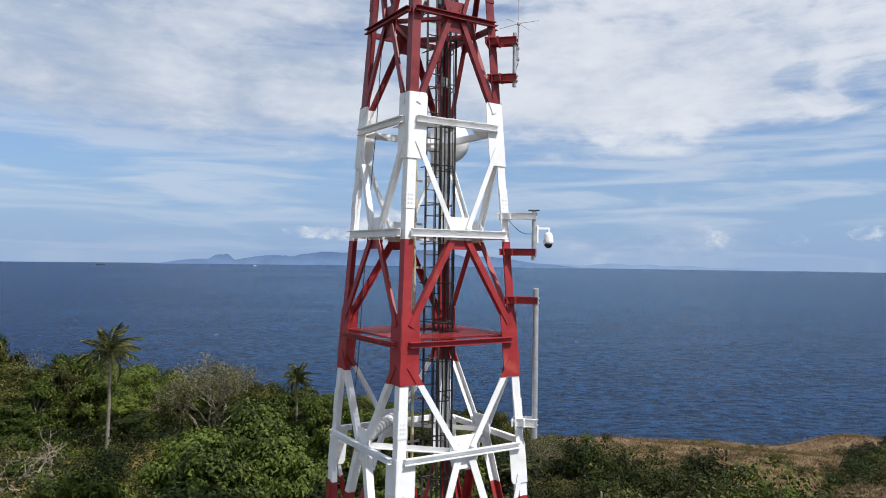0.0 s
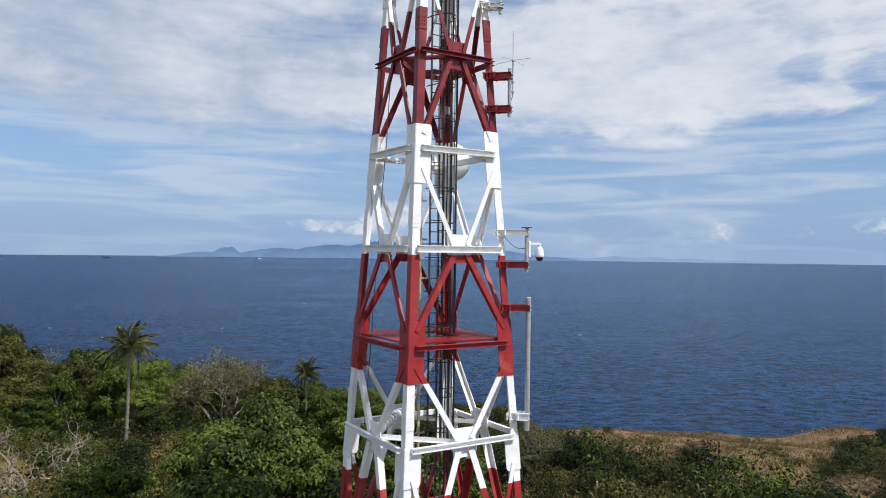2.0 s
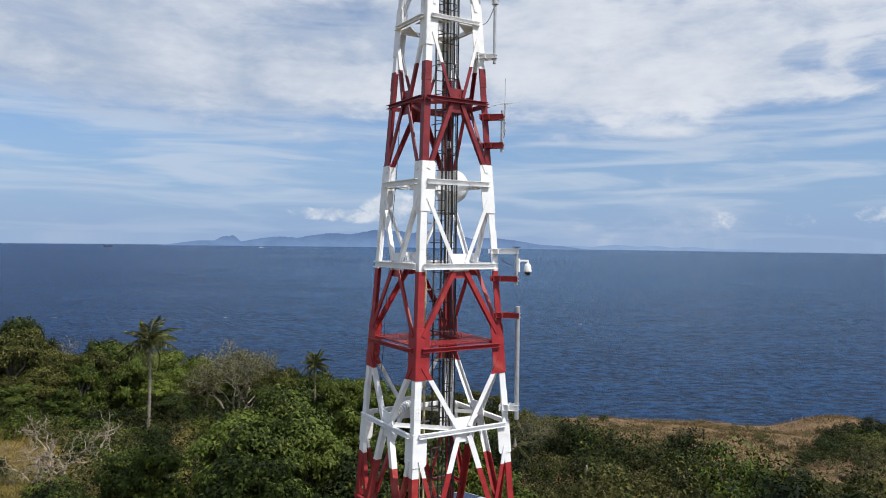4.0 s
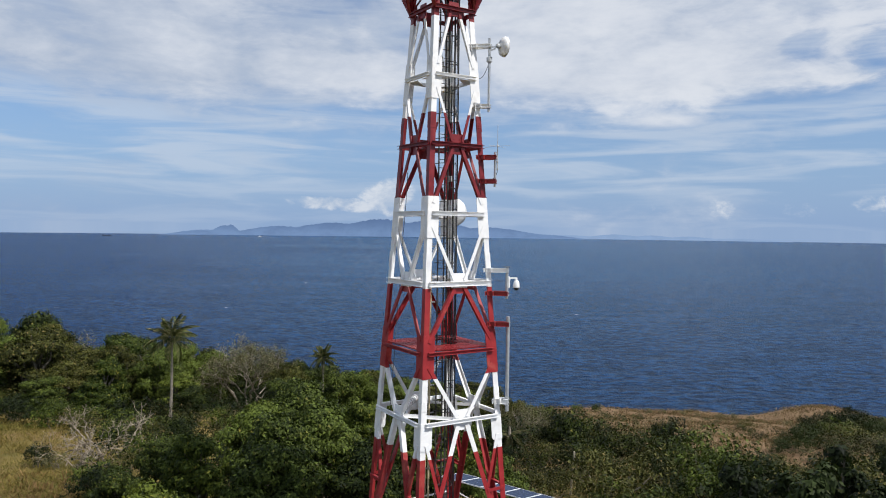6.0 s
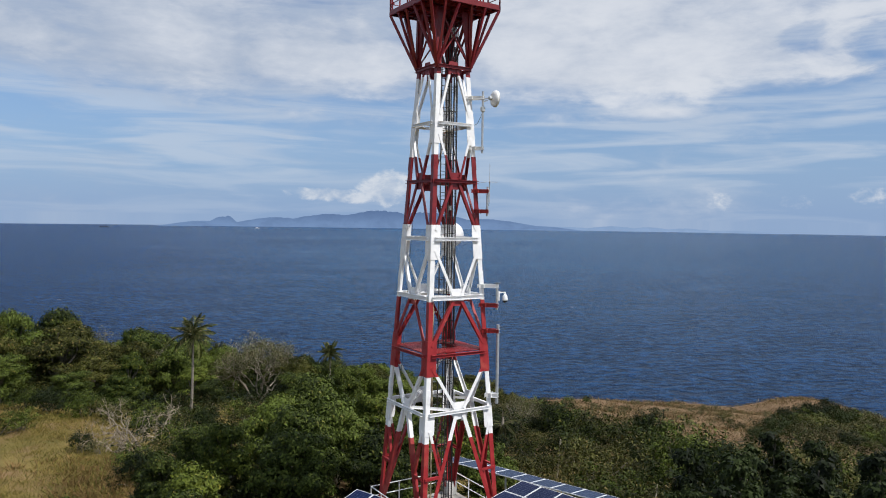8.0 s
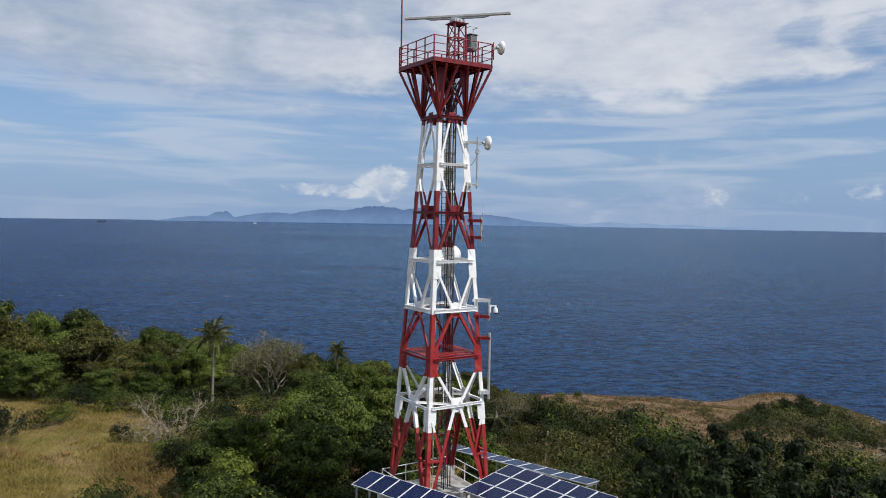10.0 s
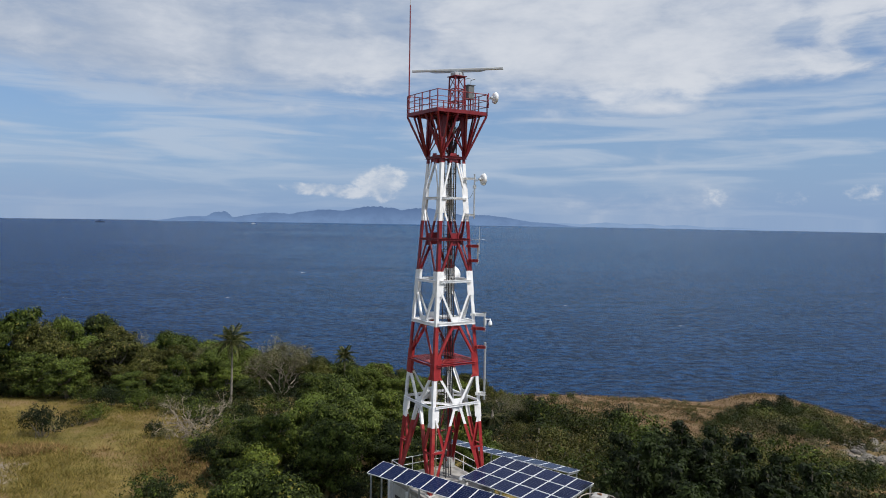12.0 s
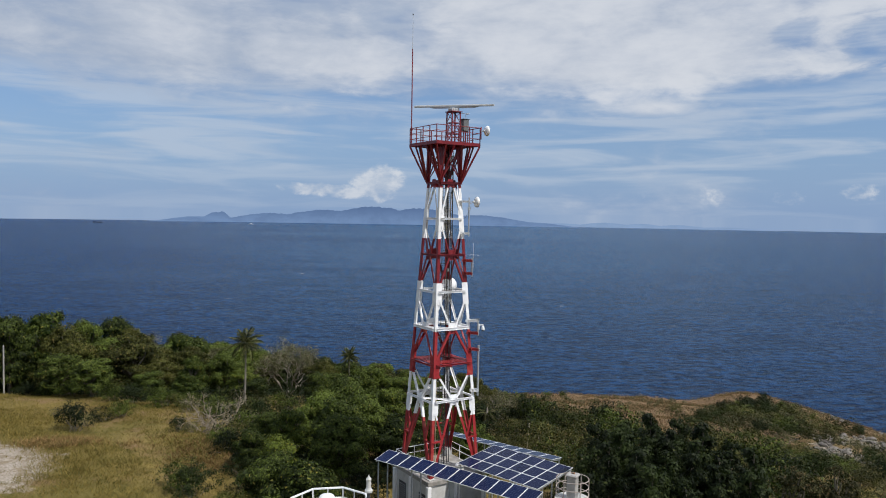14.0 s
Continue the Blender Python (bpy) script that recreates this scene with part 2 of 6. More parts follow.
def ground_material():
    m, n = material("soil_and_dry_grass")
    where = n.add("NewGeometry").outputs["Position"]
    a = n.noise(where, 0.10, 5.0, 0.6, 0.4)
    b = n.noise(where, 1.1, 6.0, 0.65)
    c = n.noise(where, 6.0, 4.0, 0.6)
    grass = n.mix(n.ramp(b, 0.3, 0.7), (0.125, 0.096, 0.030, 1), (0.235, 0.176, 0.058, 1))
    grass = n.mix(n.ramp(a, 0.45, 0.65, 0.0, 0.6), grass, (0.11, 0.098, 0.025, 1))
    soil = n.mix(n.ramp(c, 0.3, 0.7), (0.17, 0.105, 0.055, 1), (0.26, 0.17, 0.095, 1))
    col = n.mix(n.ramp(n.noise(where, 0.23, 4.0, 0.6), 0.50, 0.66, 0.0, 0.75), grass, soil)
    # browner soil on the seaward crest
    s = n.add("SeparateXYZ", None, Vector=where)
    crest = n.math("MULTIPLY", n.ramp(s.outputs[0], -2.0, 10.0), n.ramp(n.math("ADD", s.outputs[1], n.math("MULTIPLY", a, 14.0)), 46.0, 64.0))
    brown = n.mix(n.ramp(b, 0.3, 0.7), (0.13, 0.080, 0.048, 1), (0.25, 0.160, 0.095, 1))
    col = n.mix(n.math("MULTIPLY", crest, 0.85), col, brown)
    # bare pale ground beside the meadow
    s = n.add("SeparateXYZ", None, Vector=where)
    dx = n.math("DIVIDE", n.math("SUBTRACT", s.outputs[0], -39.0), 10.5)
    dy = n.math("DIVIDE", n.math("SUBTRACT", s.outputs[1], 20.0), 8.5)
    d = n.math("ADD", n.math("MULTIPLY", dx, dx), n.math("MULTIPLY", dy, dy))
    d = n.math("ADD", d, n.math("MULTIPLY", n.math("SUBTRACT", n.noise(where, 0.5, 5.0, 0.7), 0.5), 1.6))
    sand = n.mix(n.ramp(c, 0.3, 0.7), (0.24, 0.20, 0.155, 1), (0.42, 0.37, 0.31, 1))
    sand = n.mix(n.ramp(n.noise(where, 0.9, 5.0, 0.7), 0.46, 0.60, 0.0, 0.75), sand, (0.19, 0.145, 0.085, 1))
    col = n.mix(n.ramp(d, 0.75, 1.1, 1.0, 0.0), col, sand)
    # a pale scar on the slope
    for cx, cy, rx, ry in ((42.0, 45.0, 1.8, 4.0), (50.5, 55.5, 7.5, 2.4)):
        dx, dy = n.math("DIVIDE", n.math("SUBTRACT", s.outputs[0], cx), rx), n.math("DIVIDE", n.math("SUBTRACT", s.outputs[1], cy), ry)
        d = n.math("ADD", n.math("ADD", n.math("MULTIPLY", dx, dx), n.math("MULTIPLY", dy, dy)), n.math("MULTIPLY", n.math("SUBTRACT", n.noise(where, 0.8, 5.0, 0.7), 0.5), 2.4))
        col = n.mix(n.ramp(d, 0.6, 1.2, 0.85, 0.0), col, n.mix(n.ramp(b, 0.35, 0.65), (0.12, 0.095, 0.07, 1), (0.34, 0.30, 0.25, 1)))
    # grey rock where it falls steeply to the sea
    slope = n.add("SeparateXYZ", None, Vector=n.add("NewGeometry").outputs["Normal"]).outputs[2]
    rock = n.mix(n.ramp(b, 0.35, 0.65), (0.13, 0.115, 0.10, 1), (0.34, 0.31, 0.28, 1))
    col = n.mix(n.ramp(slope, 0.72, 0.88, 1.0, 0.0), col, rock)
    relief = n.add("Bump", None, Strength=0.7, Distance=0.25, Height=n.math("ADD", b, n.math("MULTIPLY", c, 0.4)))
    n.add("OutputMaterial", None, Surface=n.add("BsdfPrincipled", None, Base_Color=col, Roughness=0.95, Specular_IOR_Level=0.15, Normal=relief))
    return m


def water_material():
    m, n = material("sea_water")
    where = n.add("NewGeometry").outputs["Position"]

    def waves(scale, slim, detail=4.0, rough=0.62, shift=0.0):
        """Wind waves whose crests lie across the wind."""
        p = n.vmath("MULTIPLY", n.vmath("ADD", where, (shift, shift * 0.4, 0.0)), (slim, 1.0, 1.0))
        return n.noise(p, scale, detail, rough, 0.12)

    swell, sea, chop = waves(0.050, 0.45, 6.0, 0.78), waves(0.34, 0.58, 4.0, 0.66, 50.0), waves(0.95, 0.60, 4.0, 0.66, 91.0)
    height = n.math("ADD", n.math("MULTIPLY", swell, 6.0), n.math("ADD", n.math("MULTIPLY", sea, 3.0), n.math("MULTIPLY", chop, 1.3)))
    relief = n.add("Bump", None, Strength=1.0, Distance=1.6, Height=height)
    gust = n.noise(n.vmath("MULTIPLY", where, (0.30, 1.0, 1.0)), 0.0035, 5.0, 0.6, 0.6)
    # sky-bright wave faces and dark troughs, painted into the base colour
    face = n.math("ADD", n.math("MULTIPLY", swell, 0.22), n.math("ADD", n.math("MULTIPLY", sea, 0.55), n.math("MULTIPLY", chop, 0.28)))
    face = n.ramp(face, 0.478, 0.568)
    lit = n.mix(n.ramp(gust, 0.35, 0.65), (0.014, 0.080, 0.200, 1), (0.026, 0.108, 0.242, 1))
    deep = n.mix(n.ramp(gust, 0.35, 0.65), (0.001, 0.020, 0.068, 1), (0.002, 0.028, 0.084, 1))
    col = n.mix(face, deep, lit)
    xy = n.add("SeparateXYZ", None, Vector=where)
    # uneven sky reflection painted in: the colour dims to both sides
    dim_side = n.math("DIVIDE", xy.outputs[0], n.math("ADD", n.math("ABSOLUTE", xy.outputs[1]), 90.0))
    dim_side = n.math("ADD", dim_side, n.math("MULTIPLY", n.math("SUBTRACT", gust, 0.5), 0.5))
    col = n.mix(n.math("MAXIMUM", n.ramp(dim_side, -0.50, 0.05, 0.95, 0.0), n.ramp(dim_side, 0.22, 0.66, 0.0, 0.62)), col, n.mix(face, (0.0003, 0.005, 0.030, 1), (0.008, 0.050, 0.165, 1)))
    # weaker sky reflection near the headland, painted in as a darker colour
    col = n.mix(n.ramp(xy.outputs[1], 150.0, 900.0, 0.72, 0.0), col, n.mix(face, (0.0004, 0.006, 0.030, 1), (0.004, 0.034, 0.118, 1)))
    flat = n.vmath("MULTIPLY", where, (0.55, 1.0, 1.0))
    foam = n.noise(flat, 0.16, 2.0, 0.5, 0.0)
    foam = n.math("MULTIPLY", n.ramp(foam, 0.765, 0.80), n.ramp(n.noise(flat, 1.1, 3.0, 0.6), 0.42, 0.56))
    col = n.mix(foam, col, (0.72, 0.75, 0.78, 1))
    gloss = n.ramp(dim_side, -0.55, 0.05, 0.035, 0.13)
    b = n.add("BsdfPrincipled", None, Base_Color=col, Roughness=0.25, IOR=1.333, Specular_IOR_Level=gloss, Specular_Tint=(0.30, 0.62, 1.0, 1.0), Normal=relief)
    n.add("OutputMaterial", None, Surface=b)
    return m


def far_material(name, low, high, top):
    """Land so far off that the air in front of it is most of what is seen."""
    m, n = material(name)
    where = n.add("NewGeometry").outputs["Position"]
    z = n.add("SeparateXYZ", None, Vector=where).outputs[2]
    # haze painted into a glowing colour, paler towards the waterline
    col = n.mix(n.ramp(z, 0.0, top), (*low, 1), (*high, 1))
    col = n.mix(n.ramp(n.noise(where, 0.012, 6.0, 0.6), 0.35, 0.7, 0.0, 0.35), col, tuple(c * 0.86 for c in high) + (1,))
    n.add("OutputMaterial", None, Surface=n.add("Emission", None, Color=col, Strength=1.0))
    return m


def cell_material():
    """Solar cells under glass: dark blue squares with thin pale lines, in the panel's own metres."""
    m, n = material("solar_cells")
    where = n.add("TexCoord").outputs["Object"]
    s = n.add("SeparateXYZ", None, Vector=where)
    lines = []
    for axis, size in ((0, 0.158), (1, 0.158)):
        f = n.math("FRACT", n.math("DIVIDE", s.outputs[axis], size))
        lines.append(n.ramp(n.math("ABSOLUTE", n.math("SUBTRACT", f, 0.5)), 0.462, 0.478))
    line = n.math("MAXIMUM", *lines)
    rnd = n.add("ObjectInfo").outputs["Random"]
    blue = n.mix(n.math("ADD", n.math("MULTIPLY", rnd, 0.6), n.math("MULTIPLY", n.noise(where, 3.0), 0.5)), (0.003, 0.007, 0.028, 1), (0.007, 0.014, 0.054, 1))
    col = n.mix(n.math("MULTIPLY", line, 0.40), blue, (0.14, 0.16, 0.24, 1))
    col = n.mix(n.ramp(n.noise(where, 1.7, 5.0, 0.7), 0.5, 0.8, 0.0, 0.06), col, (0.10, 0.10, 0.11, 1))
    n.add("OutputMaterial", None, Surface=n.add("BsdfPrincipled", None, Base_Color=col, Roughness=0.12, Specular_IOR_Level=0.06))
    return m


GROUND, WATER, CELLS = ground_material(), water_material(), cell_material()
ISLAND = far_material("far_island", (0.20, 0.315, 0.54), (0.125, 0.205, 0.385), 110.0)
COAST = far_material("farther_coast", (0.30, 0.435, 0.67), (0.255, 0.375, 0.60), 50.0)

# ---- mesh helpers ----
def mesh_of(name, bm, mats, smooth=False):
    me = bpy.data.meshes.new(name)
    bm.normal_update()
    bm.to_mesh(me)
    bm.free()
    for m in mats if isinstance(mats, (list, tuple)) else [mats]:
        me.materials.append(m)
    if smooth:
        me.shade_smooth()
    return me


def part(name, bm, material, parent, label="", smooth=False):
    ob = new(name, mesh_of(name, bm, material, smooth))
    ob.parent = parent
    return tagged(ob, label)


def root(name, m, label, category, group="", kind=""):
    ob = new(name)
    ob.matrix_basis = m
    return tagged(ob, label, category, group, kind)


def extrude(bm, prof, a, b, xd, yd, xe=None, ye=None):
    """A straight member from a to b with the closed outline prof, laid out along xd and yd."""
    a, b, xd, yd = Vector(a), Vector(b), Vector(xd), Vector(yd)
    lo = [bm.verts.new(a + xd * x + yd * y) for x, y in prof]
    hi = [bm.verts.new(b + xd * x + yd * y) for x, y in prof]
    k = len(prof)
    for i in range(k):
        bm.faces.new((lo[i], lo[(i + 1) % k], hi[(i + 1) % k], hi[i]))
    bm.faces.new(lo[::-1]), bm.faces.new(hi)
    return bm


def axes(a, b, up=(0, 0, 1)):
    d = (Vector(b) - Vector(a)).normalized()
    u = Vector(up)
    if abs(d.dot(u)) > 0.99:
        u = Vector((1, 0, 0))
    x = d.cross(u).normalized()
    return x, x.cross(d).normalized()


def box_prof(w, h):
    return [(-w / 2, -h / 2), (w / 2, -h / 2), (w / 2, h / 2), (-w / 2, h / 2)]


def beam(bm, a, b, w, h, up=(0, 0, 1)):
    x, y = axes(a, b, up)
    return extrude(bm, box_prof(w, h), a, b, x, y)


def angle_prof(w, t):
    return [(0, 0), (w, 0), (w, t), (t, t), (t, w), (0, w)]


def channel_prof(w, h, t):
    """A channel: web of height h, flanges of width w."""
    return [(0, -h / 2), (w, -h / 2), (w, -h / 2 + t), (t, -h / 2 + t), (t, h / 2 - t), (w, h / 2 - t), (w, h / 2), (0, h / 2)]


def tube(bm, a, b, r, k=10, r2=None):
    x, y = axes(a, b)
    r2 = r if r2 is None else r2
    ring = [(math.cos(2 * math.pi * i / k), math.sin(2 * math.pi * i / k)) for i in range(k)]
    lo = [bm.verts.new(Vector(a) + (x * c + y * s) * r) for c, s in ring]
    hi = [bm.verts.new(Vector(b) + (x * c + y * s) * r2) for c, s in ring]
    for i in range(k):
        bm.faces.new((lo[i], lo[(i + 1) % k], hi[(i + 1) % k], hi[i]))
    bm.faces.new(lo[::-1]), bm.faces.new(hi)
    return bm


def sweep(bm, pts, r, k=6, closed=False):
    """One unbroken round bar through the points."""
    pts = [Vector(p) for p in pts]
    n = len(pts)
    rings = []
    for i, p in enumerate(pts):
        a = pts[(i - 1) % n] if closed else pts[max(0, i - 1)]
        b = pts[(i + 1) % n] if closed else pts[min(n - 1, i + 1)]
        x, y = axes(a, b, (0.13, 0.21, 0.97))
        rings.append([bm.verts.new(p + (x * math.cos(2 * math.pi * j / k) + y * math.sin(2 * math.pi * j / k)) * r) for j in range(k)])
    for i in range(n if closed else n - 1):
        p, q = rings[i], rings[(i + 1) % n]
        for j in range(k):
            bm.faces.new((p[j], p[(j + 1) % k], q[(j + 1) % k], q[j]))
    if not closed:
        bm.faces.new(rings[0][::-1]), bm.faces.new(rings[-1])
    return bm


def lathe(bm, base, axis, outline, k=20):
    """A turned shape: outline is a list of (distance along the axis, radius)."""
    base, axis = Vector(base), Vector(axis).normalized()
    x, y = axes(base, base + axis)
    rings = []
    for d, r in outline:
        rings.append([bm.verts.new(base + axis * d + (x * math.cos(2 * math.pi * i / k) + y * math.sin(2 * math.pi * i / k)) * max(r, 0.0005)) for i in range(k)])
    for p, q in zip(rings, rings[1:]):
        for i in range(k):
            bm.faces.new((p[i], p[(i + 1) % k], q[(i + 1) % k], q[i]))
    bm.faces.new(rings[0][::-1]), bm.faces.new(rings[-1])
    return bm


def slab(bm, x0, y0, z0, x1, y1, z1):
    return extrude(bm, [(x0, y0), (x1, y0), (x1, y1), (x0, y1)], (0, 0, z0), (0, 0, z1), (1, 0, 0), (0, 1, 0))


def plate(bm, points, thick):
    """A flat plate through points in one plane, thick to both sides."""
    pts = [Vector(p) for p in points]
    n = (pts[1] - pts[0]).cross(pts[2] - pts[0]).normalized() * thick / 2
    lo, hi = [bm.verts.new(p - n) for p in pts], [bm.verts.new(p + n) for p in pts]
    k = len(pts)
    for i in range(k):
        bm.faces.new((lo[i], lo[(i + 1) % k], hi[(i + 1) % k], hi[i]))
    bm.faces.new(lo[::-1]), bm.faces.new(hi)
    return bm


def bevel(bm, w):
    bmesh.ops.bevel(bm, geom=bm.edges[:], offset=w, segments=1, affect="EDGES", clamp_overlap=True)
    return bm


# ---- ground and sea ----
def bump2(x, lo, hi):
    t = np.clip((x - lo) / (hi - lo), 0, 1)
    return t * t * (3 - 2 * t)


def wave(x, y, s):
    return np.sin(x * s + 1.3) * np.cos(y * s * 1.17 + 0.4) + 0.5 * np.sin(x * s * 2.3 + y * s * 1.9)


def ground_z(x, y):
    x, y = np.asarray(x, float), np.asarray(y, float)
    right = bump2(x, -24, 8)
    far = np.sqrt(np.maximum(0, y - 26) ** 2 + 16) - 4
    z = 33.6 - 2.3 * right - (0.075 + 0.075 * right) * far - 0.17 * (1 - right) * (np.sqrt(np.maximum(0, y - 47) ** 2 + 9) - 3)
    z = z - 0.148 * np.maximum(0, x - 58) - 0.12 * np.maximum(0, x - 40 - (y - 50) * 0.35) - 0.02 * np.maximum(0, -x - 60)
    z = z + 0.6 * np.exp(-((x - 54) / 13) ** 2 - ((y - 97) / 12) ** 2)
    z = z - 1.0 * np.exp(-((x - 44.5) / 5) ** 2 - ((y - 99) / 14) ** 2)
    z = z + 0.35 * wave(x, y, 0.11) + 0.15 * wave(x, y, 0.31)
    shore = 99 + 0.05 * x + 3.0 * np.sin(x * 0.07) + 1.6 * np.sin(x * 0.21 + 1)
    z = z - 0.85 * np.maximum(0, y - shore) - 0.9 * np.maximum(0, x - 128) - 0.9 * np.maximum(0, -x - 230) - 0.9 * np.maximum(0, -y - 320)
    return np.maximum(z, -6.0)


def at_ground(x, y):
    return float(ground_z(x, y))


def grid_mesh(name, xs, ys, zf, material, smooth=True):
    gx, gy = np.meshgrid(xs, ys)
    co = np.stack([gx, gy, zf(gx, gy)], -1).reshape(-1, 3)
    nx, ny = len(xs), len(ys)
    i = (np.arange(ny - 1)[:, None] * nx + np.arange(nx - 1)[None, :]).reshape(-1)
    quads = np.stack([i, i + 1, i + nx + 1, i + nx], -1)
    return raw_mesh(name, co, quads, material, smooth)


def raw_mesh(name, co, quads, material, smooth=False):
    me = bpy.data.meshes.new(name)
    k = quads.shape[1]
    me.vertices.add(len(co)), me.loops.add(quads.size), me.polygons.add(len(quads))
    me.vertices.foreach_set("co", np.asarray(co, np.float32).ravel())
    me.loops.foreach_set("vertex_index", quads.astype(np.int32).ravel())
    me.polygons.foreach_set("loop_start", np.arange(0, quads.size, k, dtype=np.int32))
    me.update(calc_edges=True)
    me.materials.append(material)
    if smooth:
        me.shade_smooth()
    return me


xs = np.concatenate([np.linspace(-420, -112, 40), np.arange(-110, 135, 1.25), np.linspace(138, 400, 34)])
ys = np.concatenate([np.linspace(-460, -62, 44), np.arange(-60, 150, 1.25), np.linspace(152, 200, 10)])
tagged(new("ground", grid_mesh("ground", xs, ys, ground_z, GROUND)), "dry grassy headland of brown soil above the sea", "ground", kind="structure")

sea = bmesh.new()
bmesh.ops.create_circle(sea, cap_ends=True, segments=256, radius=4900)
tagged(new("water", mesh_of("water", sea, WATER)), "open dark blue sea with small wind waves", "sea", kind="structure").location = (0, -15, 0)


# ---- the far land ----
def ridge(name, label, az0, az1, dist, deep, tops, material, seed):
    """A far range: tops are (azimuth, height, width) of its hills."""
    rows, cols = 9, 360
    az = np.radians(np.linspace(az0, az1, cols))
    h = np.zeros(cols)
    for a, t, w in tops:
        h = np.maximum(h, t * np.exp(-((np.degrees(az) - a) / w) ** 2)) + 0.12 * t * np.exp(-((np.degrees(az) - a) / (w * 1.6)) ** 2)
    rng = np.random.default_rng(seed)
    rough = np.interp(np.arange(cols), np.arange(0, cols + 3, 3), rng.normal(0, 1, len(np.arange(0, cols + 3, 3))))
    h = np.maximum(0, (h + rough * 0.018 * h)) * bump2(np.degrees(az), az0, az0 + 2) * (1 - bump2(np.degrees(az), az1 - 2, az1))
    co, quads = [], []
    for r in range(rows):
        f = r / (rows - 1)
        prof = math.sin(math.pi * f) ** 0.8
        d = dist + deep * f + 12 * rng.normal(0, 1, cols) * prof
        co.append(np.stack([np.sin(az) * d, np.cos(az) * d - 15, h * prof * (1 + 0.012 * rng.normal(0, 1, cols)) - 1.0], -1))
    i = (np.arange(rows - 1)[:, None] * cols + np.arange(cols - 1)[None, :]).reshape(-1)
    me = raw_mesh(name, np.concatenate(co), np.stack([i, i + 1, i + cols + 1, i + cols], -1), material, True)
    return tagged(new(name, me), label, "island", kind="structure")


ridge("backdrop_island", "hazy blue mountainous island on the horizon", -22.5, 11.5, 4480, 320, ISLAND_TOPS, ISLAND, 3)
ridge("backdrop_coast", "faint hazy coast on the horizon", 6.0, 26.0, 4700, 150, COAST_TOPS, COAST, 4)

# ---- the lattice tower ----
BASE, TURN = 36.0, 32.23
TOWER = pose(-0.363, 17.0, BASE, 0, 0, TURN)
BANDS = [3.76, 6.40, 9.41, 12.53, 15.39, 18.71]  # heights at which red and white paint meet, from red at the foot
M_RINGS, G_RINGS = [4.90, 9.55, 14.33, 19.03], [7.25, 11.95, 16.70]
DECK = 21.55


def half(z):
    """Half the side of the tower's square at a height."""
    return 1.895 - 0.05716 * z


def painted(name, bm, parent, label="", mats=None):
    """A painted member: cut where the paint changes, red and white in turn."""
    for z in BANDS:
        geom = bm.verts[:] + bm.edges[:] + bm.faces[:]
        lo, hi = min(v.co.z for v in bm.verts), max(v.co.z for v in bm.verts)
        if lo < z - 0.01 and hi > z + 0.01:
            bmesh.ops.bisect_plane(bm, geom=geom, plane_co=(0, 0, z), plane_no=(0, 0, 1))
    for f in bm.faces:
        z = f.calc_center_median().z
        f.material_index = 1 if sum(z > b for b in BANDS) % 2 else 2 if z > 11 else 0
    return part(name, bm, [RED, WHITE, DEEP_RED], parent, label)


tower = root("lattice_tower", TOWER, "square steel lattice radar tower painted in red and white bands", "tower")
CORNERS = [(-1, -1), (1, -1), (1, 1), (-1, 1)]


def corner(i, z, out=0.0):
    sx, sy = CORNERS[i % 4]
    h = half(z) + out
    return Vector((sx * h, sy * h, z))


def bolts(bm, at, normal, r=0.012):
    for p in at:
        tube(bm, Vector(p), Vector(p) + Vector(normal) * 0.022, r, 6)


def leg(i):
    sx, sy = CORNERS[i]
    bm = bmesh.new()
    top = M_RINGS[-1] + 0.35
    lo, hi = [], []
    for store, z in ((lo, 0.0), (hi, top)):
        h = half(z)
        for x, y in angle_prof(0.205, 0.03):
            store.append(bm.verts.new((sx * (h - x), sy * (h - y), z)))
    k = len(lo)
    for j in range(k):
        bm.faces.new((lo[j], lo[(j + 1) % k], hi[(j + 1) % k], hi[j]))
    bm.faces.new(lo[::-1]), bm.faces.new(hi)
    bmesh.ops.recalc_face_normals(bm, faces=bm.faces[:])
    ob = painted("leg", bm, tower)
    # bolted splices
    for z in (5.35, 10.05, 14.85):
        bm = bmesh.new()
        for dx, dy in ((1, 0), (0, 1)):
            h0, h1 = half(z) + 0.008, half(z + 0.55) + 0.008
            if dx:
                pts = [(sx * h0, sy * h0, z), (sx * (h0 - 0.21), sy * h0, z), (sx * (h1 - 0.21), sy * h1, z + 0.55), (sx * h1, sy * h1, z + 0.55)]
                nrm = (0, sy, 0)
            else:
                pts = [(sx * h0, sy * h0, z), (sx * h0, sy * (h0 - 0.21), z), (sx * h1, sy * (h1 - 0.21), z + 0.55), (sx * h1, sy * h1, z + 0.55)]
                nrm = (sx, 0, 0)
            plate(bm, pts, 0.012)
            for k2 in range(3):
                for e in (0.06, 0.14):
                    zz = z + 0.12 + 0.09 * k2
                    hh = half(zz) + 0.012
                    bolts(bm, [(sx * (hh - e), sy * hh, zz) if dx else (sx * hh, sy * (hh - e), zz)], nrm)
        painted("splice_plate", bm, ob)
    return ob


for i in range(4):
    leg(i)


def face_frame(i):
    """The face between corners i and i + 1: way along it and way out of it."""
    a, b = Vector((*CORNERS[i], 0)), Vector((*CORNERS[(i + 1) % 4], 0))
    along = (b - a).normalized()
    return along, Vector((along.y, -along.x, 0))


def on_face(i, s, z, out=0.0):
    """A point of face i: s metres from its middle, at a height."""
    along, n = face_frame(i)
    return along * s + n * (half(z) + out) + Vector((0, 0, z))


